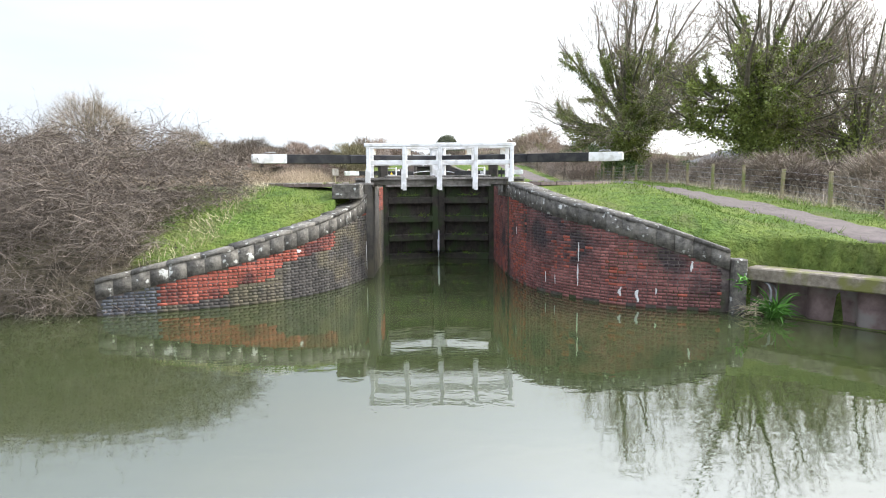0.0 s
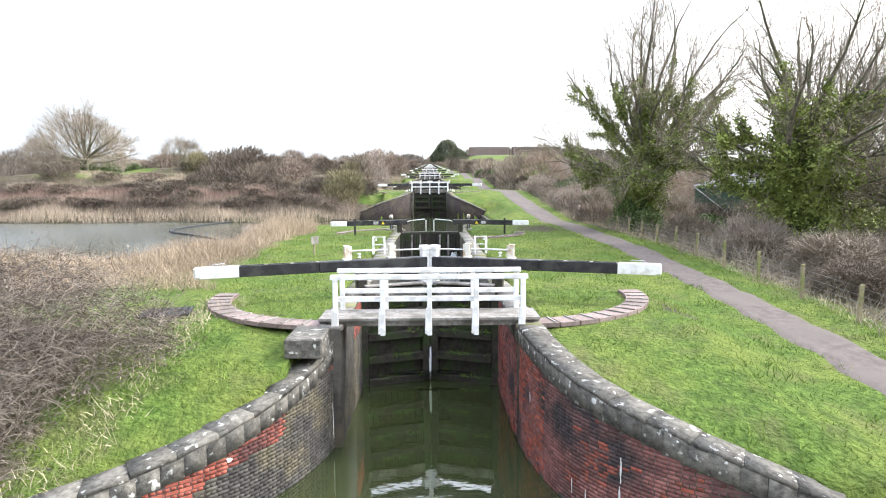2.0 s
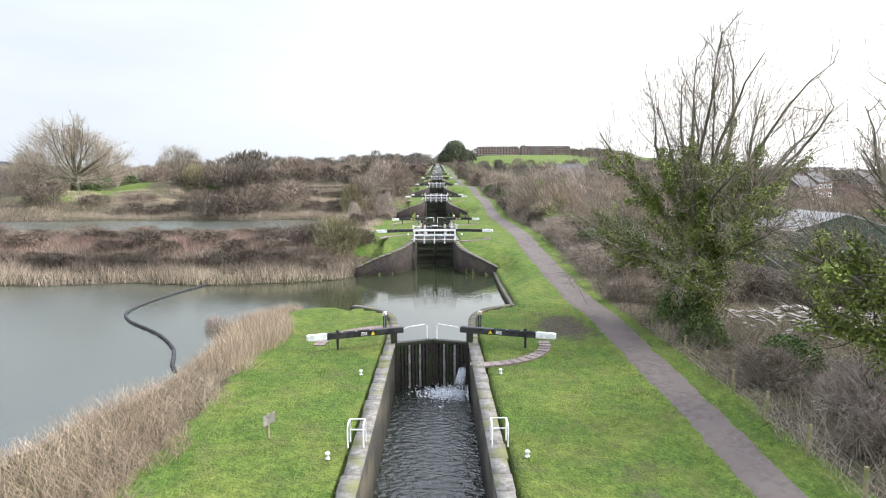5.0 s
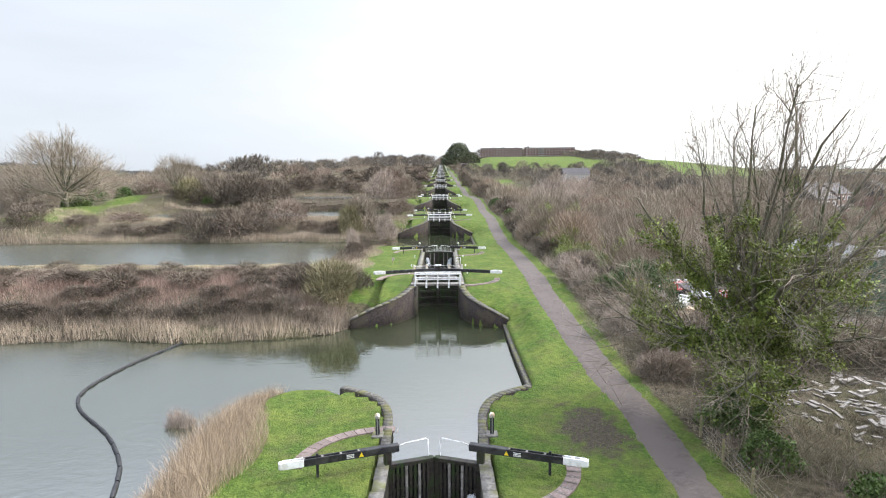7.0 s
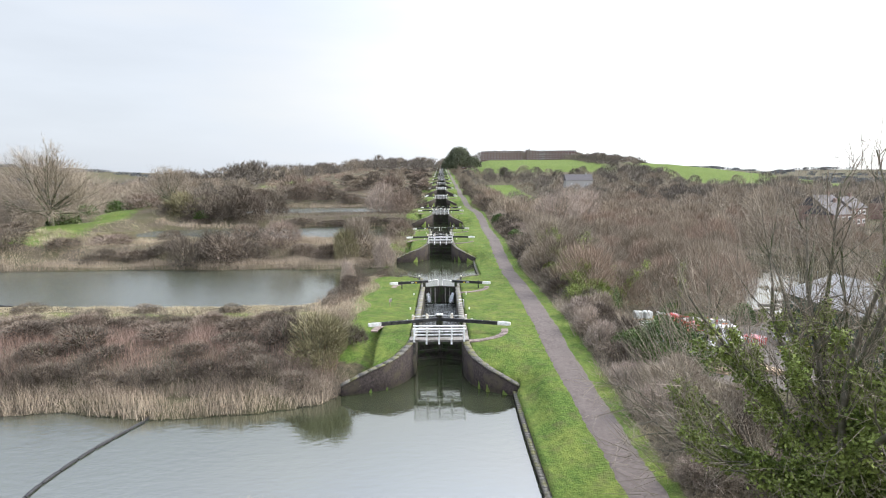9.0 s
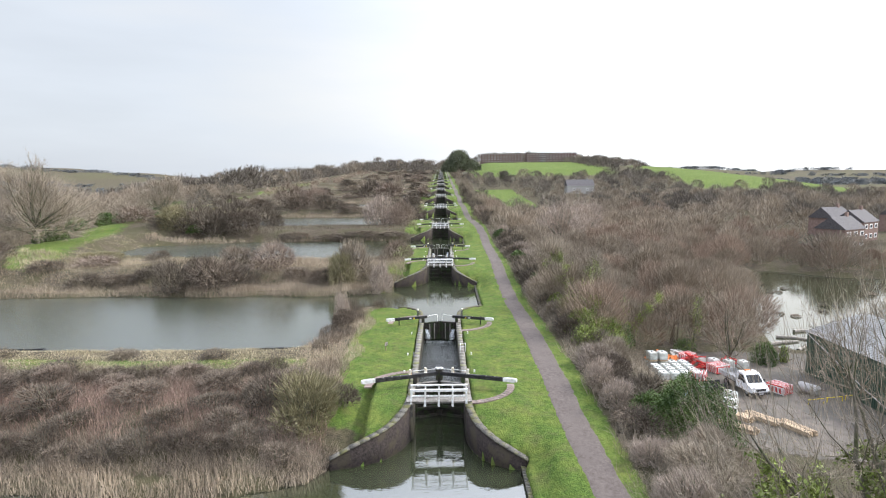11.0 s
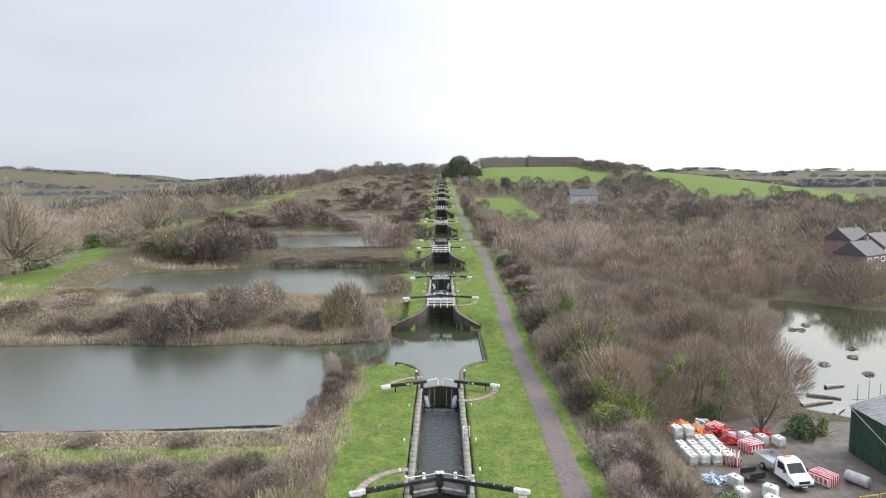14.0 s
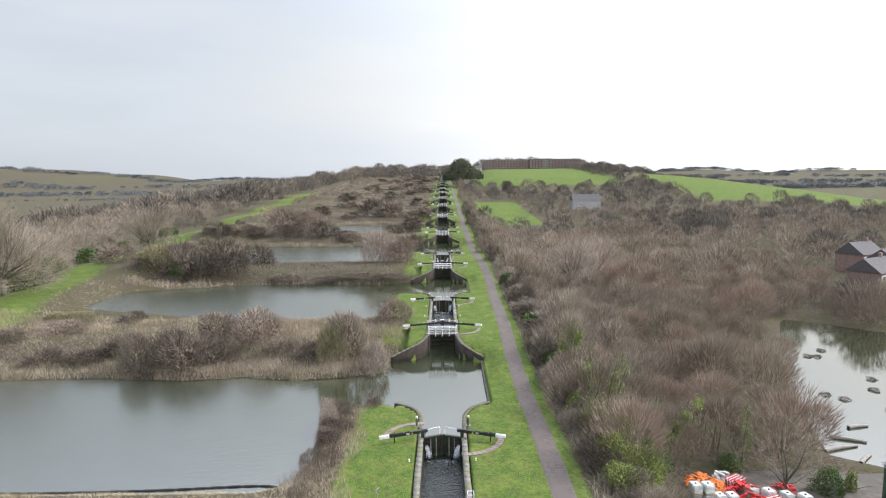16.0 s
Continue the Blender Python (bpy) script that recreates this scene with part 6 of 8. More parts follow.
def dome_tree(seed, H, R, trunk_h, mains, lows, el=(42, 78), br=10, tw=8, fine=4, twig_w=0.011, r_trunk=0.4, base=0.25, haze=0):
    """A winter tree with one trunk that forks into rising limbs under a broad dome, and lower limbs that reach out sideways."""
    r = np.random.default_rng(seed)
    T = grow(r, np.zeros((1, 3)), np.array([[0.05, 0.0, 1.0]]), np.array([trunk_h]), 6, 0.05, 0.1)
    n = mains + lows
    p, _, u = shoots(r, np.repeat(T, n, 0), 1, 0.1, 0.45, 1.0)
    az = np.r_[np.arange(mains) * 2.4, np.arange(lows) * 2.1 + 0.4] + r.uniform(-0.4, 0.4, n)
    e = np.radians(np.r_[r.uniform(*el, mains), r.uniform(-2, 22, lows)])
    D = np.c_[np.cos(az) * np.cos(e), np.sin(az) * np.cos(e), np.sin(e)]
    reach = 1 / np.sqrt((np.cos(e) / R) ** 2 + (np.sin(e) / (H - p[:, 2])) ** 2)
    Lm = grow(r, p, D, reach * np.r_[r.uniform(0.76, 0.96, mains), r.uniform(0.7, 0.95, lows)], 8, 0.12, 0.3)
    p2, d2, u2 = shoots(r, Lm, br, 0.5, base, 1.0)
    size = 0.5 * (R + H * 0.5)
    B = grow(r, p2, d2, size * 0.4 * (1.1 - 0.55 * u2) * r.uniform(0.6, 1.2, len(u2)), 5, 0.15, 0.3)
    p3, d3, u3 = shoots(r, B, tw, 0.5, 0.15, 1.0)
    W = grow(r, p3, d3, size * 0.17 * r.uniform(0.5, 1.3, len(u3)), 2, 0.15, 0.2)
    sets = [ribbons(r, W, twig_w, 0.4)]
    if fine:
        p4, d4, u4 = shoots(r, W, fine, 0.45, 0.2, 1.0)
        sets.append(ribbons(r, grow(r, p4, d4, size * 0.085 * r.uniform(0.5, 1.4, len(u4)), 1, 0.1), twig_w * 0.7, 0.25))
    wood = [stems(T, r_trunk, 0.75, 9), stems(Lm, r_trunk * np.r_[r.uniform(0.42, 0.6, mains), r.uniform(0.3, 0.42, lows)], 0.14, 5), stems(B, r_trunk * 0.11 * (1.15 - 0.5 * u2), 0.25, 3)]
    if haze:
        v, f = fuzzy_crown(seed + 5, haze, 0, twig_w / R, 0.16, 16, 1.0, 1.0, 0.5, 0.0, 0.5)
        top = trunk_h * 0.55
        sets.append((v * np.array([R * 0.97, R * 0.97, H - top]) + np.array([0, 0, top]), f))
    return join(*wood), join(*sets), T, Lm, B


def ivy_sleeves(seed, T, Lm, B, n, high=0.62, puff=0.34, size=0.088):
    """Ivy wrapped round trunk and limbs, in ragged tufts that thin out upwards, with sprays along the inner branches."""
    r = np.random.default_rng(seed)
    a, _, ua = shoots(r, T, n // 5, 0.2, 0.0, 1.0)
    a = a + r.normal(0, puff * 2.1, a.shape)
    k = max(1, int(n * 0.55) // len(Lm))
    top = r.uniform(high * 0.5, high * 1.15, len(Lm)).repeat(k)
    b, _, ub = shoots(r, Lm, k, 0.2, 0.0, 1.0)
    ub = ub * top
    s = Lm.shape[1] - 1
    q = ub * s
    i = np.minimum(q.astype(int), s - 1)
    row = np.arange(len(Lm)).repeat(k)
    b = Lm[row, i] + (Lm[row, i + 1] - Lm[row, i]) * (q - i)[:, None]
    tuft_at = 0.55 + 0.45 * np.sin(ub * 37 + row * 1.7)
    b = b + r.normal(0, 1, b.shape) * (puff * (1.5 - 1.15 * ub / np.maximum(top, 0.1)) * tuft_at)[:, None]
    pick = r.choice(len(B), max(1, len(B) // 3), replace=False)
    pick = pick[np.linalg.norm(B[pick, 0, :2], axis=1) < 0.62 * np.abs(Lm[..., :2]).max()]
    m = max(1, int(n * 0.3) // max(1, len(pick)))
    c, _, uc = shoots(r, B[pick], m, 0.2, 0.0, 0.75)
    c = c + r.normal(0, 0.16, c.shape) + np.c_[np.zeros((len(c), 2)), -np.abs(r.normal(0, 0.14, len(c)))]
    keep = c[:, 2] < Lm[..., 2].max() * 0.62
    return leaves(r, np.vstack([a, b, c[keep]]), size)


def park_tree(x, y, H, R, seed, trunk_h, mains, lows, ivy, label, high=0.62, ivy_mat=M_IVY, twig=M_TWIG, puff=0.34, **kw):
    w, t, T, Lm, B = dome_tree(seed, H, R, trunk_h, mains, lows, **kw)
    z = float(height(np.array([x]), np.array([y]))[0])
    g = empty("tree", x, y, z - 0.15)
    part("trunk", mesh_of("wood", *w, [M_BARK], True), M_BARK, g)
    part("crown", mesh_of("crown", *t, [twig]), twig, g)
    if ivy:
        part("ivy", mesh_of("ivy", *ivy_sleeves(seed + 1, T, Lm, B, ivy, high, puff), [ivy_mat]), ivy_mat, g, "glossy green ivy")
    return tagged(g, label, "tree")


IVY_TREE = "tall leafless tree thickly clad in green ivy"
park_tree(16.6, 58.5, 21.5, 9.4, 3, 5.5, 22, 14, 170000, IVY_TREE + " beside the towpath", 0.62, br=12, tw=9, twig_w=0.011, haze=1500)
park_tree(20.2, 43.0, 17.0, 7.0, 8, 6.0, 18, 9, 85000, IVY_TREE + " behind the fence", 0.66, puff=0.42, br=12, tw=8, haze=900)
park_tree(28.5, 51.5, 19.5, 7.0, 14, 6.0, 16, 10, 50000, IVY_TREE + " behind the hedge", 0.66, puff=0.4, br=11, tw=8, haze=700)
park_tree(24.3, 40.0, 14.5, 4.6, 17, 4.5, 12, 8, 3000, "slender leafless tree with a little ivy", 0.4, el=(55, 82), r_trunk=0.2)
park_tree(27.5, 42.5, 15.5, 5.0, 21, 5.0, 12, 8, 6000, "leafless tree with ivy on the trunk", 0.5, el=(55, 82), r_trunk=0.24)
park_tree(40.0, 61.0, 19.0, 7.0, 23, 5.0, 8, 6, 12000, IVY_TREE + " behind the works yard", 0.6)
park_tree(-95.0, 182.0, 19.5, 15.5, 31, 4.5, 13, 9, 0, "broad leafless oak standing in grass", el=(25, 80), br=11, tw=8, fine=4, twig_w=0.028, r_trunk=0.62, haze=6000)
park_tree(-98.0, 255.0, 16.0, 9.5, 33, 4.0, 10, 6, 0, "leafless oak beside the grassy track", el=(25, 80), br=9, tw=8, fine=3, twig_w=0.03, r_trunk=0.45, haze=3000)
park_tree(-122.0, 205.0, 15.0, 9.0, 37, 4.0, 10, 6, 0, "leafless oak at the edge of the vale", el=(25, 80), br=9, tw=8, fine=3, twig_w=0.03, r_trunk=0.45, haze=3000)
big_tree(22.5, 131.0, 12.0, 4.0, 41, 3500, label="leafless tree with ivy among the wet wood", limbs=18, br=8, tw=7, fine=3, stem=2, twig_w=0.016, lift=0.9)
big_tree(19.5, 121.0, 11.0, 3.6, 43, 3000, label="leafless tree with ivy among the wet wood", limbs=18, br=8, tw=7, fine=3, stem=3, twig_w=0.016, lift=0.9)
park_tree(37.0, 226.0, 17.5, 9.0, 47, 5.0, 11, 5, 0, "pale leafless tree rising above the wet wood", twig=M_TWIGP, el=(35, 80), br=10, tw=8, fine=3, twig_w=0.024, r_trunk=0.34, haze=2500)
park_tree(47.0, 236.0, 16.0, 8.0, 48, 5.0, 10, 5, 0, "pale leafless tree rising above the wet wood", twig=M_TWIGP, el=(35, 80), br=10, tw=8, fine=3, twig_w=0.024, r_trunk=0.32, haze=2500)
big_tree(36.6, 113.6, 8.6, 4.4, 51, label="leafless willow at the end of the yard", limbs=26, br=7, tw=7, fine=2, stem=4, base=0.05, twig_w=0.012, lift=0.9)
big_tree(32.4, 115.4, 11.0, 2.6, 53, 700, label="slender leafless tree with ivy on its stem", limbs=14, br=7, tw=6, fine=2, twig_w=0.012, lift=0.9)


# ivy-covered and evergreen bushes
def leafy_bush(x, y, r, h, n, m, seed, label, size=0.1, lift=0.1):
    rng2 = np.random.default_rng(seed)
    az, u = rng2.uniform(0, 2 * np.pi, n), rng2.uniform(0, 1, n)
    el = np.arcsin(u)
    rad = (0.8 + np.cos(el) * (0.16 * np.sin(az * 3 + seed) + 0.1 * np.sin(az * 7 + el * 5))) * rng2.uniform(0.78, 1.05, n)
    P = np.c_[r * rad * np.cos(az) * np.cos(el), r * rad * np.sin(az) * np.cos(el), h * rad * np.sin(el) + lift - 0.35 * lift * np.cos(el) * rng2.uniform(0, 1, n)]
    z = float(height(np.array([x]), np.array([y]))[0])
    g = empty("bush", x, y, z)
    part("foliage", mesh_of("foliage", *leaves(rng2, P, size), [m]), m, g)
    S = grow(rng2, np.c_[rng2.normal(0, 0.2 * r, (14, 2)), np.zeros(14)], np.c_[rng2.normal(0, 0.5, (14, 2)), np.ones(14)], np.full(14, h * 0.8 + 0.6 * lift), 4, 0.12)
    part("stems", mesh_of("stems", *stems(S, 0.05, 0.3, 4), [M_BARK]), M_BARK, g)
    return tagged(g, label, "bush")


for i, (x, y, r, h, n, m) in enumerate(((20.0, 85.6, 4.0, 5.6, 20000, M_EVER), (17.2, 86.5, 2.2, 2.8, 4000, M_EVER), (17.2, 110.5, 2.4, 4.2, 5000, M_IVY), (20.0, 109.5, 2.6, 4.2, 5000, M_IVY), (16.6, 106.0, 2.0, 3.0, 3000, M_IVY), (18.4, 117.0, 2.2, 3.6, 3500, M_EVER), (17.0, 125.5, 1.9, 3.0, 3000, M_IVY), (22.5, 114.5, 2.4, 4.0, 4000, M_EVER), (19.0, 133.0, 2.0, 3.4, 3000, M_EVER),
                                        (40.4, 112.6, 1.9, 3.2, 3600, M_EVER), (32.6, 118.0, 1.6, 2.2, 1600, M_EVER), (43.0, 113.0, 0.7, 2.6, 900, M_IVY), (18.0, 49.0, 1.8, 2.0, 2500, M_EVER), (15.6, 53.5, 1.6, 1.8, 2000, M_EVER), (33.0, 52.0, 3.4, 5.0, 7000, M_IVY), (16.2, 57.6, 2.0, 3.0, 6000, M_EVER), (20.4, 42.2, 1.7, 2.4, 4000, M_EVER),
                                        (16.5, 140.0, 2.2, 3.0, 2500, M_EVER), (15.5, 160.0, 1.8, 2.6, 1800, M_EVER), (16.0, 200.0, 2.4, 3.4, 1800, M_EVER), (-70.0, 212.0, 2.6, 3.0, 1500, M_EVER))):
    leafy_bush(x, y, r, h, n, m, 60 + i, "ivy-covered evergreen bush beside the towpath hedge" if x > 0 else "dark evergreen bush at the edge of the track", 0.085 if y < 120 else 0.2)


# -- woods and far hedgerows --
WOOD = [fuzzy_crown(70 + i, 3000, 60, 0.0046, 0.12, 7, 0.56, 0.74, 1.2, 0.1, 0.28, 0.02) for i in range(6)]
MID = [fuzzy_crown(80 + i, 900, 40, 0.0105, 0.13, 7, 0.56, 0.74, 1.1, 0.1, 0.3, 0.03) for i in range(6)]
SCRUBBY = [fuzzy_crown(90 + i, 320, 30, 0.022, 0.17, 6, 0.56, 0.72, 0.8, 0.06, 0.4, 0.04) for i in range(5)]
REMOTE = [fuzzy_crown(100 + i, 90, 30, 0.05, 0.26, 5, 0.6, 0.75, 0.7, 0.02, 0.4, 0.08) for i in range(5)]


def apart(x, y, gap):
    """Thin out darts until none stand closer than gap."""
    kept = []
    for i in range(len(x)):
        if all((x[i] - x[j]) ** 2 + (y[i] - y[j]) ** 2 > gap * gap for j in kept):
            kept.append(i)
    return x[kept], y[kept]


def woodland(name, meshes, x, y, H, m, label, wide=1.0):
    z = height(x, y)
    sets = []
    for i in range(len(x)):
        v, f = meshes[i % len(meshes)]
        a = i * 2.4
        c, s = math.cos(a), math.sin(a)
        vv = np.stack([(v[:, 0] * c - v[:, 1] * s) * H[i] * wide + x[i], (v[:, 0] * s + v[:, 1] * c) * H[i] * wide + y[i], v[:, 2] * H[i] + z[i]], 1)
        sets.append((vv, f))
    return stuff(name, join(*sets), m, label, "trees")


def not_open(x, y):
    """Free of yard, pond, fields."""
    ok = (shore_dist(YARD, x, y) < -2) & (shore_dist(EAST_POND, x, y) < -1.5)
    ok &= ~((x > 34) & (y > 640) & (y < 930) & (x < 215)) & ~((y > 505 - 0.25 * (x - 180)) & (x > 195) & (x < 805) & (y < 745 - 0.3 * (x - 180))) & ~((x > 22) & (x < 58) & (y > 398) & (y < 545))
    return ok


def mixed_wood(name, meshes, x, y, lo, hi, label, wide, tones=(M_WOODY, M_HAZEL, M_TWIG)):
    """A wood of several twig colours in drifts, one object for each colour."""
    hh = rng.uniform(lo, hi, len(x))
    drift = np.sin(x / 17 + 0.8 * np.sin(y / 23)) + np.sin(y / 21 - x / 40) + rng.normal(0, 0.7, len(x))
    pick = np.digitize(drift, [0.1, 1.1])
    for c, m in enumerate(tones):
        q = pick == c
        if q.any():
            woodland(name, meshes, x[q], y[q], hh[q], m, label, wide)


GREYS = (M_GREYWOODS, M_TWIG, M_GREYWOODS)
x, y = dart(rng, 1300, 17.5, 112, 111, 222)
ok = not_open(x, y) & (x > 17.5 + 0.02 * (y - 110)) & ((x < 76) | (y > 176)) & ~((x > 100) & (y > 199))
x, y = apart(x[ok], y[ok], 5.6)
mixed_wood("wet_woodland", WOOD, x, y, 6.0, 11.5, "dense leafless wet woodland of billowing brown crowns", 1.0)
x, y = dart(rng, 900, 18, 104, 212, 330)
ok = not_open(x, y) & ~((x < 60) & (y > 212) & (y < 222) & (x > 30))
x, y = apart(x[ok], y[ok], 7.5)
mixed_wood("wet_woodland", MID, x, y, 8, 12.5, "leafless wood of rounded brown crowns", 1.0)
x, y = dart(rng, 500, 76, 280, 175, 430)
ok = not_open(x, y) & ~((x < 156) & (y < 240) & (y > 202) & (x > 104))
x, y = apart(x[ok], y[ok], 9.5)
mixed_wood("valley_wood", MID, x, y, 8, 13, "leafless wood filling the valley", 1.1, (M_TWIG, M_WOODY, M_GREYWOODS))
x, y = dart(rng, 700, 22, 450, 320, 650)
ok = not_open(x, y) & ~((x > 270) & (y > 0.5 * x + 230))
x, y = apart(x[ok], y[ok], 12)
mixed_wood("valley_wood", MID, x, y, 9, 14, "farther leafless wood in the valley", 1.2, GREYS)
x, y = dart(rng, 200, 12, 30, 210, 1100)
x = 14 + (x - 12) * 0.5
woodland("towpath_hedge", SCRUBBY, x, y, rng.uniform(4, 7.5, len(x)), M_TWIG, "leafless hedge trees along the upper towpath", 0.9)
x, y = dart(rng, 420, -215, -92, 160, 440)
ok = x < track_x(y) - 14
x, y = apart(x[ok], y[ok], 7.5)
q = (y < 265) & (x > -150)
for crowns, q in ((WOOD, q), (MID, ~q)):
    mixed_wood("vale_wood", crowns, x[q], y[q], 7, 12, "leafless wood along the track above the vale", 1.05, (M_TWIG, M_GREYWOODS, M_WOODY))
x, y = dart(rng, 520, -330, -110, 420, 930)
ok = x < track_x(y) - 18
x, y = apart(x[ok], y[ok], 12)
mixed_wood("vale_wood", SCRUBBY, x, y, 15, 24, "farther leafless wood above the vale", 1.0, GREYS)
x, y = dart(rng, 130, 195, 380, 800, 1000)
mixed_wood("hilltop_trees", SCRUBBY, x, y, 10, 16, "leafless trees on the shoulder of the hill", 1.0, GREYS)
x, y = dart(rng, 130, -160, -20, 330, 1000)
ok = x > track_x(y) + 12
x, y = np.where(rng.uniform(0, 1, len(x)) < 0.6, track_x(y) + rng.uniform(13, 34, len(x)), x), y
mixed_wood("pond_scrub", SCRUBBY, x[ok], y[ok], 3, 7, "clumps of leafless willow scrub between the upper ponds", 1.5)
x, y = dart(rng, 330, -320, 420, 975, 1300)
mixed_wood("hilltop_trees", SCRUBBY, x, y, 19, 30, "leafless trees along the hilltop", 0.95, GREYS)
x, y = dart(rng, 110, 168, 235, 560, 930)
ok = ~((x > 200) & (y < 750))
mixed_wood("hedge_trees", SCRUBBY, x[ok], y[ok], 8, 13, "leafless trees between the two hill fields", 1.1, GREYS)
# ivy and evergreens at the edge of the woods
for j, (x, y, H) in enumerate(((18.5, 113.0, 8.0), (21.0, 127.0, 9.0), (24.5, 120.0, 9.5), (18.5, 139.0, 8.5), (20.5, 149.0, 9.0))):
    big_tree(x, y, H, 3.0, 111 + j, 12000, label="young leafless tree wrapped in yellow-green ivy", limbs=16, br=7, tw=6, fine=2, stem=2, twig_w=0.016, lift=1.0)
for j in range(9):
    y = 188 + 15 * j + rng.uniform(-5, 5)
    leafy_bush(float(track_x(np.array(y))) - rng.uniform(7, 12), y, rng.uniform(2.5, 4.0), rng.uniform(3.0, 5.5), 1800, M_EVER, 200 + j, "dark evergreen bush at the edge of the track", 0.26)
# rounded willow scrub near the track and on the banks
for j in range(26):
    y = rng.uniform(160, 330)
    x = float(track_x(np.array(y))) + rng.uniform(10, 28)
    if not wet(np.array([x]), np.array([y]))[0]:
        shrub(int(rng.choice([0, 1, 2, 4])), x, y, rng.uniform(2.0, 3.6), rng.uniform(1.4, 2.8), j)


# the default twig colour has distance haze painted in
def far_trees(name, n, x0, x1, y0, y1, h, wide, cond, label, m=M_HAZYWOOD):
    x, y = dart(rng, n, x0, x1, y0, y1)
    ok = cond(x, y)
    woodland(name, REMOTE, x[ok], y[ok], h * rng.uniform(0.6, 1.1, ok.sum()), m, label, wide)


row = lambda x, y: (np.abs(np.sin(x / 130 + 0.6 * np.sin(y / 400))) < 0.06) | (np.abs(np.sin(y / 190 + 0.5 * np.sin(x / 300))) < 0.07)
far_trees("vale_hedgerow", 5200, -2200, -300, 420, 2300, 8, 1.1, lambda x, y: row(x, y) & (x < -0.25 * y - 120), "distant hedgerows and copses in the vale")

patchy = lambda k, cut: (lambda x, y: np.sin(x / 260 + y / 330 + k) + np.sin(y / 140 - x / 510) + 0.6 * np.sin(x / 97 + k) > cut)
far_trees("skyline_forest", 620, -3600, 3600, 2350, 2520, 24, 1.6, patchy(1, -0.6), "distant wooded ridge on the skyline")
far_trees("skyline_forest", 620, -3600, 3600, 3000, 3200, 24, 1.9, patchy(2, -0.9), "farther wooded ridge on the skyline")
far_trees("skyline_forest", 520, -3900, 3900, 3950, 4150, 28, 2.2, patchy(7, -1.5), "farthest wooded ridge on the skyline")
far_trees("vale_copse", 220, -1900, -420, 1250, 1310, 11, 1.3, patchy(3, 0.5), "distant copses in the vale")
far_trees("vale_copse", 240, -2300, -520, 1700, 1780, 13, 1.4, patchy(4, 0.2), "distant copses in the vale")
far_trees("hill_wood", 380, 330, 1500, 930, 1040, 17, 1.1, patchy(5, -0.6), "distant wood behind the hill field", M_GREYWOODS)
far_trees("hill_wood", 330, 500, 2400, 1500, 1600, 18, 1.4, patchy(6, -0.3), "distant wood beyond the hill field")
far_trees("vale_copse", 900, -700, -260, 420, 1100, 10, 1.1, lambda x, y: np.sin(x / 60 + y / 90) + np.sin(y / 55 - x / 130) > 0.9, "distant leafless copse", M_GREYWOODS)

# -- lawn blades near the lowest lock and beyond --
x, y = dart(rng, 150000, -9.5, 13.4, 11, 66)
ok = ~wet(x, y) & (np.abs(x) > 2.85) & (np.abs(x - path_x(y)) > 0.62 + 0.42 * smooth(33, 60, y) + 0.12 * np.sin(y * 2.3)) & (x > -np.interp(y, [17, 26, 40, 62], [6.6, 6.8, 8.6, 9.6])) & ((y > 25) | (np.abs(x) > 3.6))
for sx in (-1, 1):
    for off in (1.65, 26.15):
        r = np.hypot(x - sx * 2.3, y - LOCK_Y[0] - off)
        ok &= ~((r > 3.8) & (r < 4.55) & (np.abs(x) > 2.3) & (y < LOCK_Y[0] + off + 0.3))
xa, ya = x[ok], y[ok]
ok2 = (rng.uniform(0, 1, len(xa)) > 0.35 + 0.5 * smooth(40, 64, ya)) & (height(xa, ya) > 0.6)
stuff("lawn_grass", strand_field(rng, xa[ok2], ya[ok2], rng.uniform(0.04, 0.12, ok2.sum()) * (1 + 1.1 * smooth(0.5, 1.2, np.sin(xa[ok2] * 2.1 + 1.7 * np.sin(ya[ok2] * 1.3)) + np.sin(ya[ok2] * 2.9 - xa[ok2]))), 0.5, 0.013, 1, 0.01), M_BLADE, "short green lawn grass beside the locks", "grass")

# dark round evergreens at the head of the flight
for x, y, r, h, n, up in ((19.0, 690.0, 16.0, 20.0, 12000, 13.0), (9.0, 720.0, 10.0, 14.0, 5000, 8.0), (32.0, 700.0, 12.0, 13.0, 4500, 5.0), (60.0, 620.0, 5.0, 9.0, 1200, 1.0)):
    leafy_bush(x, y, r, h, n, M_HOLM, int(x), "large dark rounded evergreen on the hilltop", 0.6, up)
# ---- small things round the locks ----
def gz(x, y):
    return float(height(np.array([float(x)]), np.array([float(y)]))[0])


rng = np.random.default_rng(77)
# weeds rooted on the rails of the lowest gates
for leaf in (lower_w, lower_wm):
    P = []
    for h in (3.05, 2.2, 1.45, 0.7):
        n = 130
        P.append(np.c_[rng.uniform(0.4, 2.1, n) ** 1.0, rng.uniform(-0.19, -0.02, n), np.full(n, h - 0.55 + 0.05)])
    P = np.vstack(P)
    keep = np.sin(P[:, 0] * 5 + P[:, 2] * 3) > -0.2
    P = P[keep]
    S = grow(rng, P, np.c_[rng.normal(0, 0.6, len(P)), rng.normal(-0.5, 0.4, len(P)), np.ones(len(P))], rng.uniform(0.08, 0.3, len(P)), 2, 0.2, -0.9)
    part("gate_weeds", mesh_of("gate_weeds", *ribbons(rng, S, 0.012, 0.2), [M_WEED]), M_WEED, leaf, "green ferns and weeds sprouting from the rails")


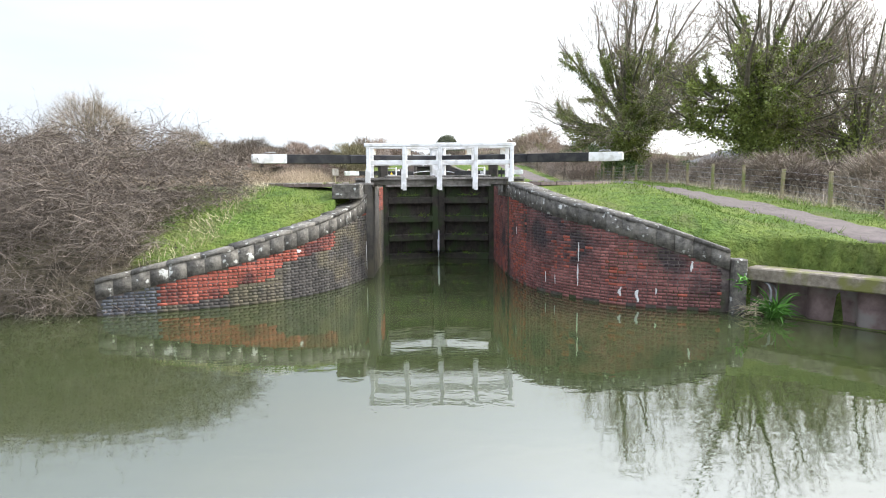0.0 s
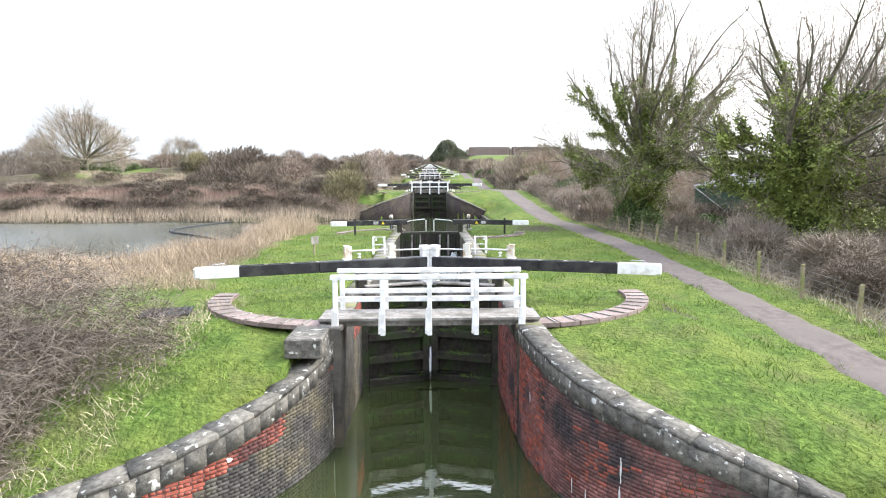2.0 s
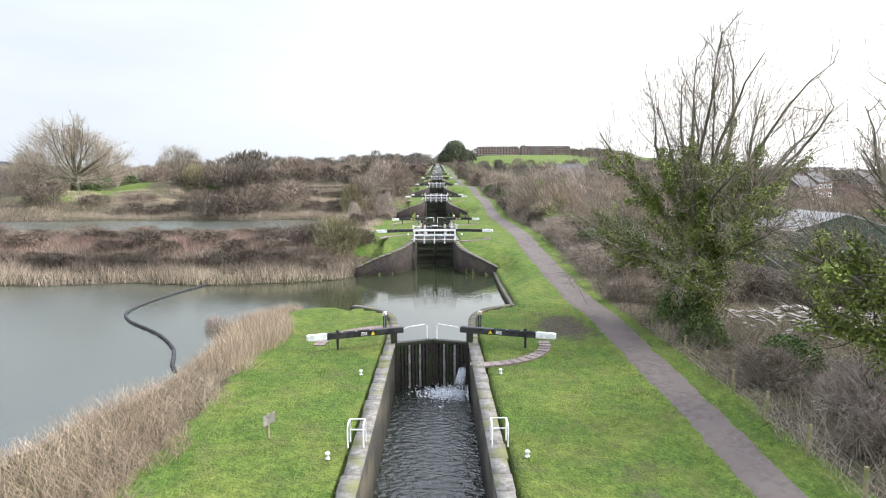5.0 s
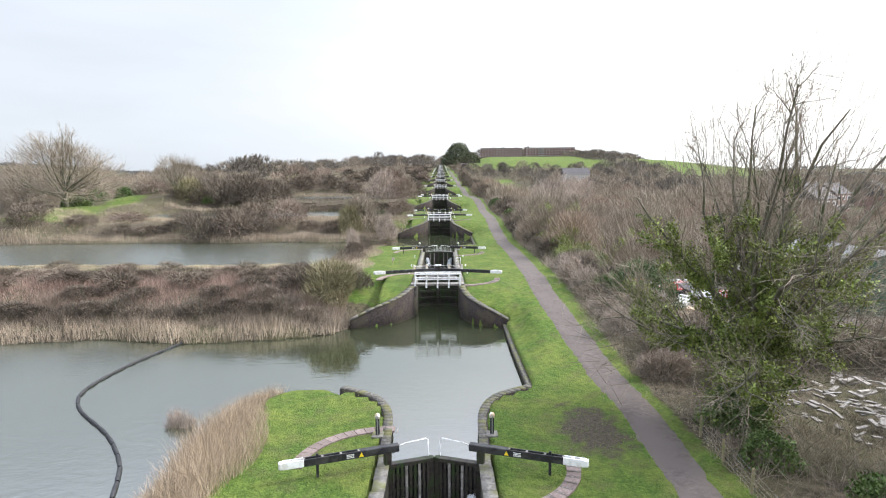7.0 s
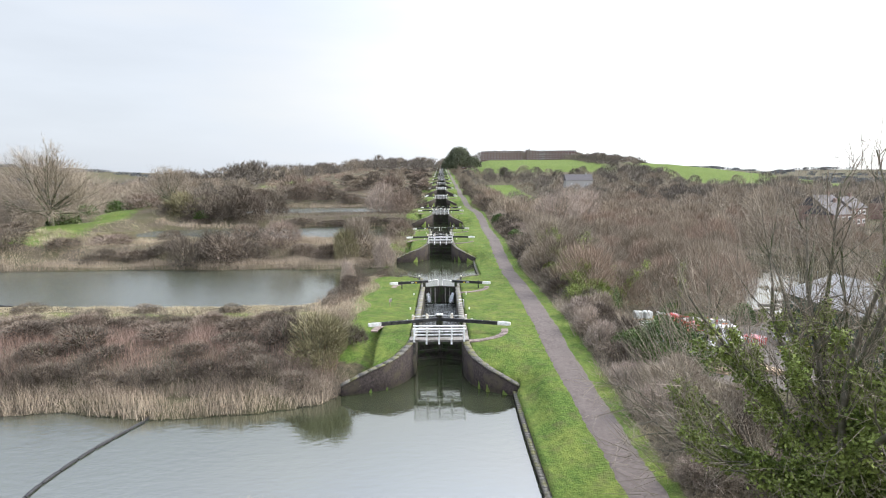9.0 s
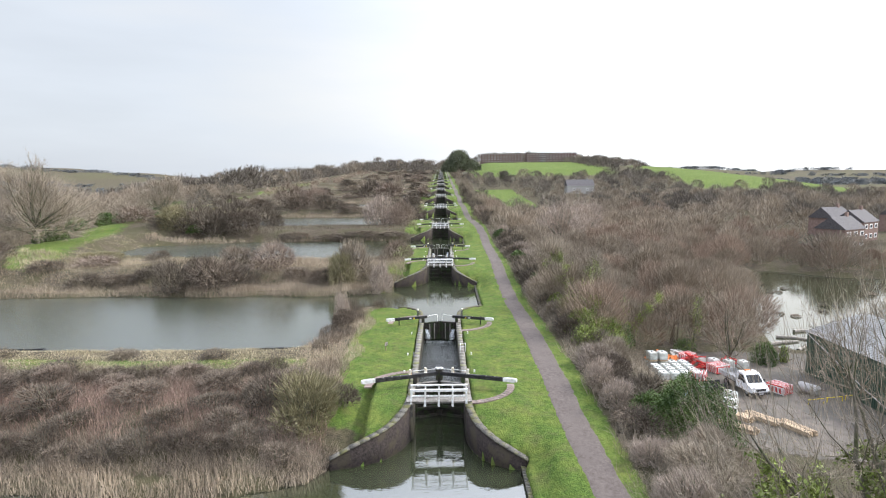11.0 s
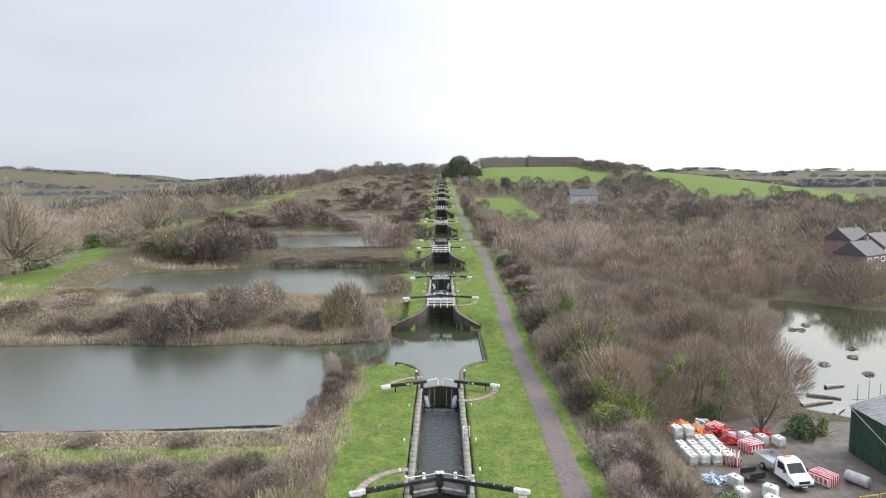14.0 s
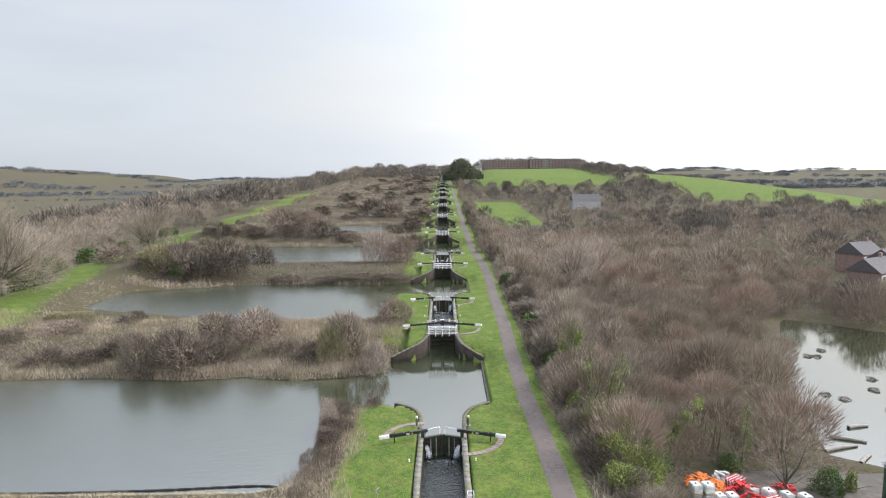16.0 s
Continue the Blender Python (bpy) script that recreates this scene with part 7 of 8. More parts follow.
def tuft(x, y, z, n, h, m, label, lean=0.7, w=0.02, name="fern"):
    g = empty(name, x, y, z)
    S = grow(rng, rng.normal(0, 0.08, (n, 3)), np.c_[rng.normal(0, lean, (n, 2)), np.ones(n)], rng.uniform(0.5, 1.1, n) * h, 3, 0.12, -1.2)
    part("frond", mesh_of("frond", *ribbons(rng, S, w, 0.25), [m]), m, g)
    return tagged(g, label, "plant")


tuft(7.35, 18.05, 0.05, 70, 0.75, M_FERN, "bright green fern growing from the wall at the waterline", 0.5, 0.035)
tuft(6.95, 18.3, 0.1, 60, 0.5, M_STRAW, "straw-coloured grass tuft at the foot of the wall", 0.9, 0.014, "grass_tuft")
tuft(6.75, 18.3, 0.75, 30, 0.25, M_FERN, "small green weed on the wall", 0.9, 0.02)
put(bol, pose(9.5, 14.6, gz(9.5, 14.6)), "bol")

# dark grid matting trodden into the mud
mat_thing = empty("grid_mat", -7.3, 26.6, gz(-7.3, 26.6) + 0.05, 14)
for i in range(8):
    bar("mat_strand", mat_thing, M_TRIM, (-0.6 + i * 0.17, -0.55, 0.02), (-0.6 + i * 0.17, 0.55, 0.03), 0.07, 0.04, 0.01)
    bar("mat_strand", mat_thing, M_TRIM, (-0.65, -0.52 + i * 0.15, 0.035), (0.65, -0.52 + i * 0.15, 0.035), 0.06, 0.035, 0.01)
tagged(mat_thing, "black rubber grid mat laid on muddy grass", "mat")

for k in range(3):
    sg = empty("notice_post", -5.9, LOCK_Y[k] + 13.4, gz(-5.9, LOCK_Y[k] + 13.4), 62)
    bar("post", sg, M_FENCE, (0, 0, 0), (0, 0, 0.95), 0.09, 0.09, 0.01)
    bar("board", sg, M_GREYWOOD, (-0.3, -0.06, 0.75), (0.3, -0.06, 0.75), 0.03, 0.4, 0.01)
    tagged(sg, "small weathered notice board on a low post in the lawn", "notice board", "notice posts")

# leaking water at the head gates
for k in range(6):
    y0, z0, wl = LOCK_Y[k] + 25.9, LOCK_Z[k], LOCK_Z[k] + (0.3 if k == 0 else 0.75)
    n = 130 if k < 3 else 80
    sets = []
    for sx in (-1, 1):
        m = n if sx > 0 else n // 2
        P = np.c_[sx * rng.uniform(1.55, 1.95, m), np.full(m, y0) + rng.normal(0, 0.06, m), rng.uniform(1.9, 2.3, m) + z0 - (0.6 if k == 0 else 0)]
        if k == 0 and sx < 0:
            continue
        S = grow(rng, P, np.c_[-sx * rng.uniform(0.1, 0.7, m), rng.uniform(-1.1, -0.3, m), np.full(m, -0.6)], np.full(m, 1.35 if k else 0.9), 3, 0.1, -1.6)
        sets.append(ribbons(rng, S, 0.009, 0.6))
    m = n * 14 if k == 0 else n * 4
    cx = 0.9 if k == 0 else 0.0
    a = rng.uniform(0, 1, m) ** 0.7
    P = np.c_[np.clip(cx + rng.normal(0, 0.75, m) * (1 if k == 0 else 1.2), -2.0, 2.0), y0 - 0.4 - np.abs(rng.normal(0.3, 0.7, m)), wl + np.abs(rng.normal(0, 0.22 if k == 0 else 0.05, m))]
    sets.append(leaves(rng, P, 0.05 if k == 0 else 0.03))
    stuff("falling_water", join(*sets), M_FOAM, "white water spilling from the head gates into the chamber", "water")

# thin leak where the lowest gates meet
leak = np.c_[rng.normal(0, 0.012, 40), np.full(40, LOCK_Y[0] + 2.22) + rng.normal(0, 0.02, 40), rng.uniform(0.5, 1.15, 40)]
stuff("leaking_water", ribbons(rng, grow(rng, leak, np.tile([0.0, -0.05, -1.0], (40, 1)), np.full(40, 0.6), 2, 0.01), 0.014, 0.5), M_FOAM, "thin white jet leaking between the closed gates", "water")

# floating booms
def boom(pts, z, label):
    g = empty("floating_boom", 0, 0, 0)
    L = curve_pts(pts, 1.6)
    for a, b in zip(L[:-1], L[1:]):
        d = (b - a) / np.linalg.norm(b - a)
        p, q = a + d * 0.05, b - d * 0.05
        rod("float", g, M_ROPE, [(*p, z + 0.02), (*((p * 3 + q) / 4), z + 0.06), (*((p + 3 * q) / 4), z + 0.06), (*q, z + 0.02)], 0.11)
    return tagged(g, label, "boom")


boom([(-13.4, 50.4), (-14.3, 52.0), (-15.4, 54.8), (-18.0, 58.5), (-22.0, 62.6), (-23.6, 66.0), (-23.4, 71.5), (-22.3, 76.6), (-22.0, 78.6), (-25.0, 80.0)], LOCK_Z[1], "sagging line of black floating boom across the pond")
boom([(-60.0, 111.0), (-50.0, 108.4), (-45.5, 108.6), (-46.5, 107.3), (-40.0, 106.9), (-28.0, 107.2), (-17.5, 107.9), (-14.8, 106.9)], LOCK_Z[2], "line of black floating boom along the near shore of the pond")

# towpath fence
fence = empty("wire_fence", 0, 0, 0)
fy = np.arange(13.0, 58.0, 2.9)
fx = path_x(fy) + 2.2
for x, y in zip(fx, fy):
    z = gz(x, y)
    bar("fence_post", fence, M_FENCE, (x, y, z - 0.1), (x + rng.uniform(-0.04, 0.04), y + rng.uniform(-0.04, 0.04), z + 1.15 + rng.uniform(-0.06, 0.06)), 0.11, 0.1, 0.012)
for h in (0.15, 0.35, 0.55, 0.78, 1.02):
    rod("fence_wire", fence, M_STEEL, [(x, y, gz(x, y) + h) for x, y in zip(fx, fy)], 0.006, "", 3)
tagged(fence, "post and wire stock fence beside the towpath", "fence")

# ---- works yard ----
YZ = 0.9
A, B = np.meshgrid(np.linspace(24, 59, 71), np.linspace(83, 119, 73))
ok = shore_dist(YARD, A.ravel(), B.ravel())
V = np.c_[A.ravel(), B.ravel(), height(A.ravel(), B.ravel()) + 0.05]
F = grid_faces(71, 73)
F = F[(ok[F] > 0.3).all(1)]
tagged(new("yard_surface", mesh_of("yard_surface", V, F, [M_GRAVELY], True)), "muddy grey hardstanding of the works yard", "yard", kind="structure")


def tote():
    g = empty("storage_tote")
    bm = bmesh.new()
    bmesh.ops.create_cube(bm, size=1.0)
    bmesh.ops.scale(bm, vec=(0.98, 1.16, 0.9), verts=bm.verts)
    bmesh.ops.translate(bm, vec=(0, 0, 0.6), verts=bm.verts)
    bmesh.ops.bevel(bm, geom=bm.edges[:], offset=0.09, segments=2, affect="EDGES")
    part("tank", bm, M_TOTE, g)
    bar("pallet", g, M_TIMBER, (0, -0.6, 0.07), (0, 0.6, 0.07), 1.0, 0.13, 0.01)
    for h in (0.25, 0.65, 1.03):
        for sx in (-0.5, 0.5):
            bar("cage_bar", g, M_STEEL, (sx, -0.59, h), (sx, 0.59, h), 0.02, 0.02, 0)
        for sy in (-0.59, 0.59):
            bar("cage_bar", g, M_STEEL, (-0.5, sy, h), (0.5, sy, h), 0.02, 0.02, 0)
    part("filler_cap", lathe([(0.0, 1.05), (0.11, 1.05), (0.11, 1.1), (0.0, 1.11)], M_TRIM, 10), M_TRIM, g)
    return tagged(g, "cloudy white caged storage tote on a pallet in the yard", "storage tote", "storage totes")


t0 = tote()
spots = [(25.6 + 1.25 * i, 110.6 - 1.35 * j, 0.0, 8.0) for i in range(4) for j in range(4)] + [(25.6, 110.6, 1.16, 8.0), (26.85, 110.6, 1.16, 8.0)]
spots += [(32.0, 111.9, 0, 20), (33.5, 111.4, 0, 15), (35.0, 110.7, 0, 12), (36.6, 110.3, 0, 14), (30.1, 99.8, 0, 40), (29.2, 97.9, 0, 35), (28.3, 95.9, 0, 50), (27.8, 101.7, 0, 25), (27.3, 99.3, 0, 10), (26.4, 96.8, 0, 70)]
for i, (x, y, z, r) in enumerate(spots):
    put(t0, pose(x, y, YZ + 0.04 + z, 0, 0, r), "tote")


def barrier(red, white):
    g = empty("road_barrier")
    for x in (-1.0, 1.0):
        bar("frame_post", g, red, (x, 0, 0.05), (x, 0, 1.0), 0.06, 0.05, 0.008)
    for h, m in ((0.97, white), (0.8, red), (0.12, red)):
        bar("frame_rail", g, m, (-1.0, 0, h), (1.0, 0, h), 0.05, 0.1, 0.008)
    for i in range(9):
        bar("slat", g, white if i % 2 else red, (-0.84 + i * 0.21, 0, 0.14), (-0.84 + i * 0.21, 0, 0.78), 0.085, 0.03, 0)
    for x in (-0.8, 0.8):
        bar("foot", g, M_TRIM, (x, -0.25, 0.03), (x, 0.25, 0.03), 0.08, 0.05, 0)
    return tagged(g, "red and white plastic road barrier stacked upright in the yard", "barrier", "stacked road barriers")


pair_of = (barrier(M_RED, M_WHITE), barrier(M_WHITE, M_RED))
for n, x, y, r in ((11, 30.4, 106.2, 62), (10, 33.4, 108.6, 18), (10, 37.2, 102.6, 118), (8, 31.6, 113.4, 30)):
    for i in range(n):
        a = radians(r + 90)
        put(pair_of[i % 2], pose(x + math.cos(a) * 0.17 * i, y + math.sin(a) * 0.17 * i, YZ + 0.06, -6, 0, r + (i % 3) * 1.5), "barrier%d" % (i % 2))


# tipper truck
def truck(x, y, rz):
    g = empty("dropside_truck", x, y, YZ + 0.05, rz)      # nose towards -y
    prof = [(-2.9, 0.55), (-2.95, 0.8), (-2.85, 1.05), (-2.1, 1.28), (-1.35, 2.1), (-1.1, 2.22), (-0.3, 2.25), (-0.18, 2.15), (-0.15, 0.55)]
    bm = bmesh.new()
    rows = []
    for sx, ins in ((-1.0, 0.0), (-0.93, 1.0), (0.93, 1.0), (1.0, 0.0)):
        rows.append([bm.verts.new((sx * (1.0 - 0.1 * max(0, (z - 1.3))), yy + (0.05 if ins == 0 and yy < -2.5 else 0), z)) for yy, z in prof])
    for a, b in zip(rows[:-1], rows[1:]):
        for i in range(len(prof) - 1):
            bm.faces.new((a[i], a[i + 1], b[i + 1], b[i]))
        bm.faces.new((a[-1], a[0], b[0], b[-1]))
    for r in (rows[0], rows[-1][::-1]):
        bm.faces.new(r)
    bmesh.ops.recalc_face_normals(bm, faces=bm.faces[:])
    cab = part("cab", bm, M_VANW, g)
    bm = bmesh.new()
    vs = [bm.verts.new(p) for p in ((-0.84, -2.03, 1.36), (0.84, -2.03, 1.36), (0.76, -1.4, 2.06), (-0.76, -1.4, 2.06))]
    bm.faces.new(vs)
    bmesh.ops.solidify(bm, geom=bm.faces[:], thickness=-0.03)
    part("windscreen", bm, M_GLASS, cab, "dark windscreen")
    for sx in (-1, 1):
        bm = bmesh.new()
        vs = [bm.verts.new((sx * q, yy, z)) for q, yy, z in ((1.0, -1.75, 1.38), (1.0, -0.5, 1.38), (0.94, -0.5, 2.02), (0.94, -1.25, 2.02))]
        bm.faces.new(vs)
        bmesh.ops.solidify(bm, geom=bm.faces[:], thickness=0.03 * sx)
        part("side_window", bm, M_GLASS, cab)
        bar("mirror", cab, M_TRIM, (sx * 1.05, -1.75, 1.5), (sx * 1.28, -1.7, 1.5), 0.1, 0.3, 0.03)
        bar("headlight", cab, M_LAMPG, (sx * 0.6, -2.86, 0.98), (sx * 0.95, -2.72, 1.05), 0.12, 0.18, 0.03)
    bar("grille", cab, M_TRIM, (-0.55, -2.93, 0.88), (0.55, -2.93, 0.88), 0.06, 0.26, 0.02)
    bar("bumper", cab, M_TRIM, (-1.0, -2.9, 0.5), (1.0, -2.9, 0.5), 0.22, 0.24, 0.04)
    bar("number_plate", cab, M_LAMPG, (-0.26, -3.02, 0.5), (0.26, -3.02, 0.5), 0.015, 0.11, 0)
    bar("beacon_bar", cab, M_ORANGE, (-0.35, -0.5, 2.32), (0.35, -0.5, 2.32), 0.16, 0.1, 0.02, "amber beacon bar")
    bed = bar("bed_floor", g, M_STEEL, (0, -0.05, 0.95), (0, 3.0, 0.95), 2.0, 0.08, 0.01)
    for sx in (-1.0, 1.0):
        bar("dropside", g, M_ROOFG, (sx, -0.05, 1.2), (sx, 3.0, 1.2), 0.05, 0.45, 0.01)
    bar("tailboard", g, M_ROOFG, (-1.0, 3.0, 1.2), (1.0, 3.0, 1.2), 0.05, 0.45, 0.01)
    bar("headboard", g, M_ROOFG, (-1.0, -0.02, 1.35), (1.0, -0.02, 1.35), 0.06, 0.8, 0.01)
    bar("chassis", g, M_TRIM, (0, -2.6, 0.6), (0, 2.8, 0.6), 0.8, 0.25, 0.02)
    for wx, wy in ((-0.88, -2.0), (0.88, -2.0), (-0.88, 1.7), (0.88, 1.7)):
        w = part("wheel", lathe([(0.0, -0.11), (0.2, -0.11), (0.33, -0.1), (0.36, -0.05), (0.36, 0.05), (0.33, 0.1), (0.2, 0.11), (0.0, 0.11)], M_TYRE, 18), M_TYRE, g, "", pose(wx, wy, 0.36, 0, 90, 0))
        part("rim", lathe([(0.0, -0.125), (0.17, -0.12), (0.2, -0.112), (0.2, 0.112), (0.17, 0.12), (0.0, 0.125)], M_STEEL, 14), M_STEEL, w)
    return tagged(g, "white dropside tipper truck parked on muddy hardstanding", "truck")


truck(33.2, 103.4, 8)


# green steel shed
def shed():
    g = empty("steel_shed", 43.2, 92.3, YZ)
    L, W, H, R = 16.5, 13.0, 5.05, 7.0
    bm = bmesh.new()
    sec = [(0, 0), (W, 0), (W, H), (W / 2, R), (0, H)]
    fr, bk = [bm.verts.new((q[0], 0, q[1])) for q in sec], [bm.verts.new((q[0], L, q[1])) for q in sec]
    bm.faces.new(fr)
    bm.faces.new(bk[::-1])
    for i in range(5):
        j = (i + 1) % 5
        bm.faces.new((fr[j], fr[i], bk[i], bk[j]))
    bmesh.ops.recalc_face_normals(bm, faces=bm.faces[:])
    wall = part("cladding", bm, M_SHEDG, g)
    for i in range(54):
        bar("rib", wall, M_SHEDG, (-0.03, 0.15 + i * 0.3, 0.05), (-0.03, 0.15 + i * 0.3, H - 0.05), 0.08, 0.12, 0.01)
    for a, b in (((-0.2, H - 0.02), (W / 2, R + 0.1)), ((W + 0.2, H - 0.02), (W / 2, R + 0.1))):
        bm = bmesh.new()
        bm.faces.new([bm.verts.new(p) for p in ((a[0], -0.2, a[1]), (a[0], L + 0.2, a[1]), (b[0], L + 0.2, b[1]), (b[0], -0.2, b[1]))])
        bmesh.ops.solidify(bm, geom=bm.faces[:], thickness=0.1)
        roof = part("roof_slope", bm, M_ROOFG, g)
        for i in range(34):
            yy = i * 0.5
            bar("roof_rib", roof, M_ROOFG, (a[0], yy, a[1] + 0.09), (b[0], yy, b[1] + 0.09), 0.05, 0.05, 0)
    rod("gutter_pipe", g, M_ROOFG, [(-0.2, L - 0.1, H - 0.1), (-0.22, 6.0, 1.6), (-0.22, 0.5, 0.2)], 0.05, "pale sloping pipe")
    for i in range(9):
        bar("scaffold_pole", g, M_STEEL, (1.2 + i * 1.2, L + 0.9, 0), (1.2 + i * 1.2, L + 0.9, H + 2.0 + 0.4 * (i % 2)), 0.05, 0.05, 0)
    for h in (2.2, 4.2, 5.4):
        bar("scaffold_rail", g, M_STEEL, (0.6, L + 0.9, h), (W - 0.5, L + 0.9, h), 0.05, 0.05, 0)
    return tagged(g, "dark green corrugated steel shed with scaffolding beside the yard", "shed")


shed()

# timber stacks, drums, heaps
for i, (x, y, r, n) in enumerate(((28.6, 95.6, 35, 7), (30.8, 94.6, 30, 6), (27.4, 92.6, 50, 5), (32.6, 92.4, 22, 6))):
    g = empty("timber_stack", x, y, YZ + 0.05, r)
    for j in range(n * 3):
        xx, zz = -0.5 + (j % n) * (1.2 / n), 0.1 + (j // n) * 0.14
        bar("board", g, M_TIMBER, (xx, -1.6 + rng.uniform(-0.2, 0.2), zz), (xx + rng.uniform(-0.06, 0.06), 1.7 + rng.uniform(-0.2, 0.2), zz), 0.16, 0.12, 0.005)
    tagged(g, "loose stack of sawn timber boards on the yard", "timber stack", "timber stacks")


def heap(name, x, y, r, h, m, seed, label, cat, n=60, size=0.5):
    q = np.random.default_rng(seed)
    g = empty(name, x, y, YZ + 0.04)
    for j in range(n):
        a, d = q.uniform(0, 6.28), r * math.sqrt(q.uniform(0, 1))
        z = h * (1 - (d / r) ** 2) * q.uniform(0.3, 1)
        p = Vector((d * math.cos(a), d * math.sin(a), max(0.05, z)))
        v = Vector((q.normal(0, 1), q.normal(0, 1), q.normal(0, 0.25))).normalized() * size * q.uniform(0.6, 1.2)
        bar("piece", g, m, p - v, p + v, 0.34 * size * 2 * q.uniform(0.5, 1), 0.1, 0.01)
    return tagged(g, label, cat)


heap("plastic_heap", 28.3, 114.2, 2.2, 1.2, M_ORANGE, 5, "heap of orange plastic barrier parts", "heap", 70)
heap("plastic_heap", 31.3, 112.1, 1.8, 1.5, M_RED, 6, "heap of red plastic barriers", "heap", 60)
heap("plastic_heap", 36.2, 113.3, 1.2, 0.7, M_RED, 7, "small heap of red barrier feet", "heap", 30, 0.35)
heap("tarpaulin_heap", 30.4, 115.1, 1.0, 1.3, M_TOTE, 8, "crumpled pale plastic sheeting", "heap", 25, 0.6)
heap("rubble_heap", 26.4, 102.8, 1.2, 0.7, M_BLUE, 9, "mixed blue and grey plastic scrap", "heap", 30, 0.4)
heap("rubble_heap", 23.5, 62.0, 5.0, 0.5, M_GREYWOOD, 10, "scattered rubble and pale boards", "heap", 70, 0.5).matrix_basis = pose(23.5, 62.0, gz(23.5, 62.0))
heap("rubble_heap", 31.0, 66.0, 5.0, 0.6, M_LOG, 11, "scattered weathered boards and timber scrap", "heap", 70, 0.6).matrix_basis = pose(31.0, 66.0, gz(31.0, 66.0))
g = empty("tank_drum", 39.4, 101.8, YZ + 0.05, 30)
part("drum_body", lathe([(0.0, -1.0), (0.5, -1.0), (0.55, -0.9), (0.55, 0.9), (0.5, 1.0), (0.0, 1.0)], M_CONC, 16), M_CONC, g, "", pose(0, 0, 0.55, 90, 0, 0))
tagged(g, "grey-green cylindrical tank lying on the yard", "tank")
g = empty("skip_trailer", 30.0, 102.8, YZ + 0.05, 15)
for p, q, w, h in (((-0.9, 0, 0.45), (0.9, 0, 0.45), 1.3, 0.12), ((-0.9, -0.62, 0.75), (0.9, -0.62, 0.75), 0.06, 0.55), ((-0.9, 0.62, 0.75), (0.9, 0.62, 0.75), 0.06, 0.55)):
    bar("trailer_panel", g, M_TRIM, p, q, w, h, 0.01)
tagged(g, "small dark trailer between the totes", "trailer")
for i in range(3):
    rail = empty("yard_rail", 38.4 + i * 2.2, 98.8 + 0.5 * i, YZ + 0.05, 10)
    bar("rail_bar", rail, M_YELLOW, (-1, 0, 0.5), (1, 0, 0.5), 0.06, 0.06, 0.005)
    for x in (-0.9, 0.9):
        bar("rail_post", rail, M_YELLOW, (x, 0, 0), (x, 0, 0.5), 0.06, 0.06, 0.005)
    tagged(rail, "low yellow steel guard rail in the yard", "guard rail", "yellow yard rails")
for i, (x, y, r, l) in enumerate(((49.5, 124.5, 15, 5.0), (52, 127, -25, 4.0), (56, 131, 10, 3.0), (50.5, 121.5, 40, 3.5), (54, 137, 60, 4.0))):
    lg = empty("fallen_log", x, y, 0.24, r)
    rod("log", lg, M_LOG, [(-l / 2, 0, 0), (0, 0.1, 0.05), (l / 2, 0, 0)], [0.28, 0.24, 0.16], "", 7)
    tagged(lg, "grey fallen log lying in shallow water", "log", "fallen logs")
for i in range(14):
    x, y = rng.uniform(58, 90), rng.uniform(126, 175)
    if shore_dist(EAST_POND, np.array([x]), np.array([y]))[0] > 2:
        ob = new("marsh_tuft", FAR_SHRUBS[i % 3])
        ob.matrix_world = pose(x, y, 0.05, 0, 0, i * 40) @ Matrix.Diagonal((1.0, 1.0, 0.6, 1))
        tagged(ob, "dark leafless tuft standing in the flooded pond", "shrub", "marsh tufts")


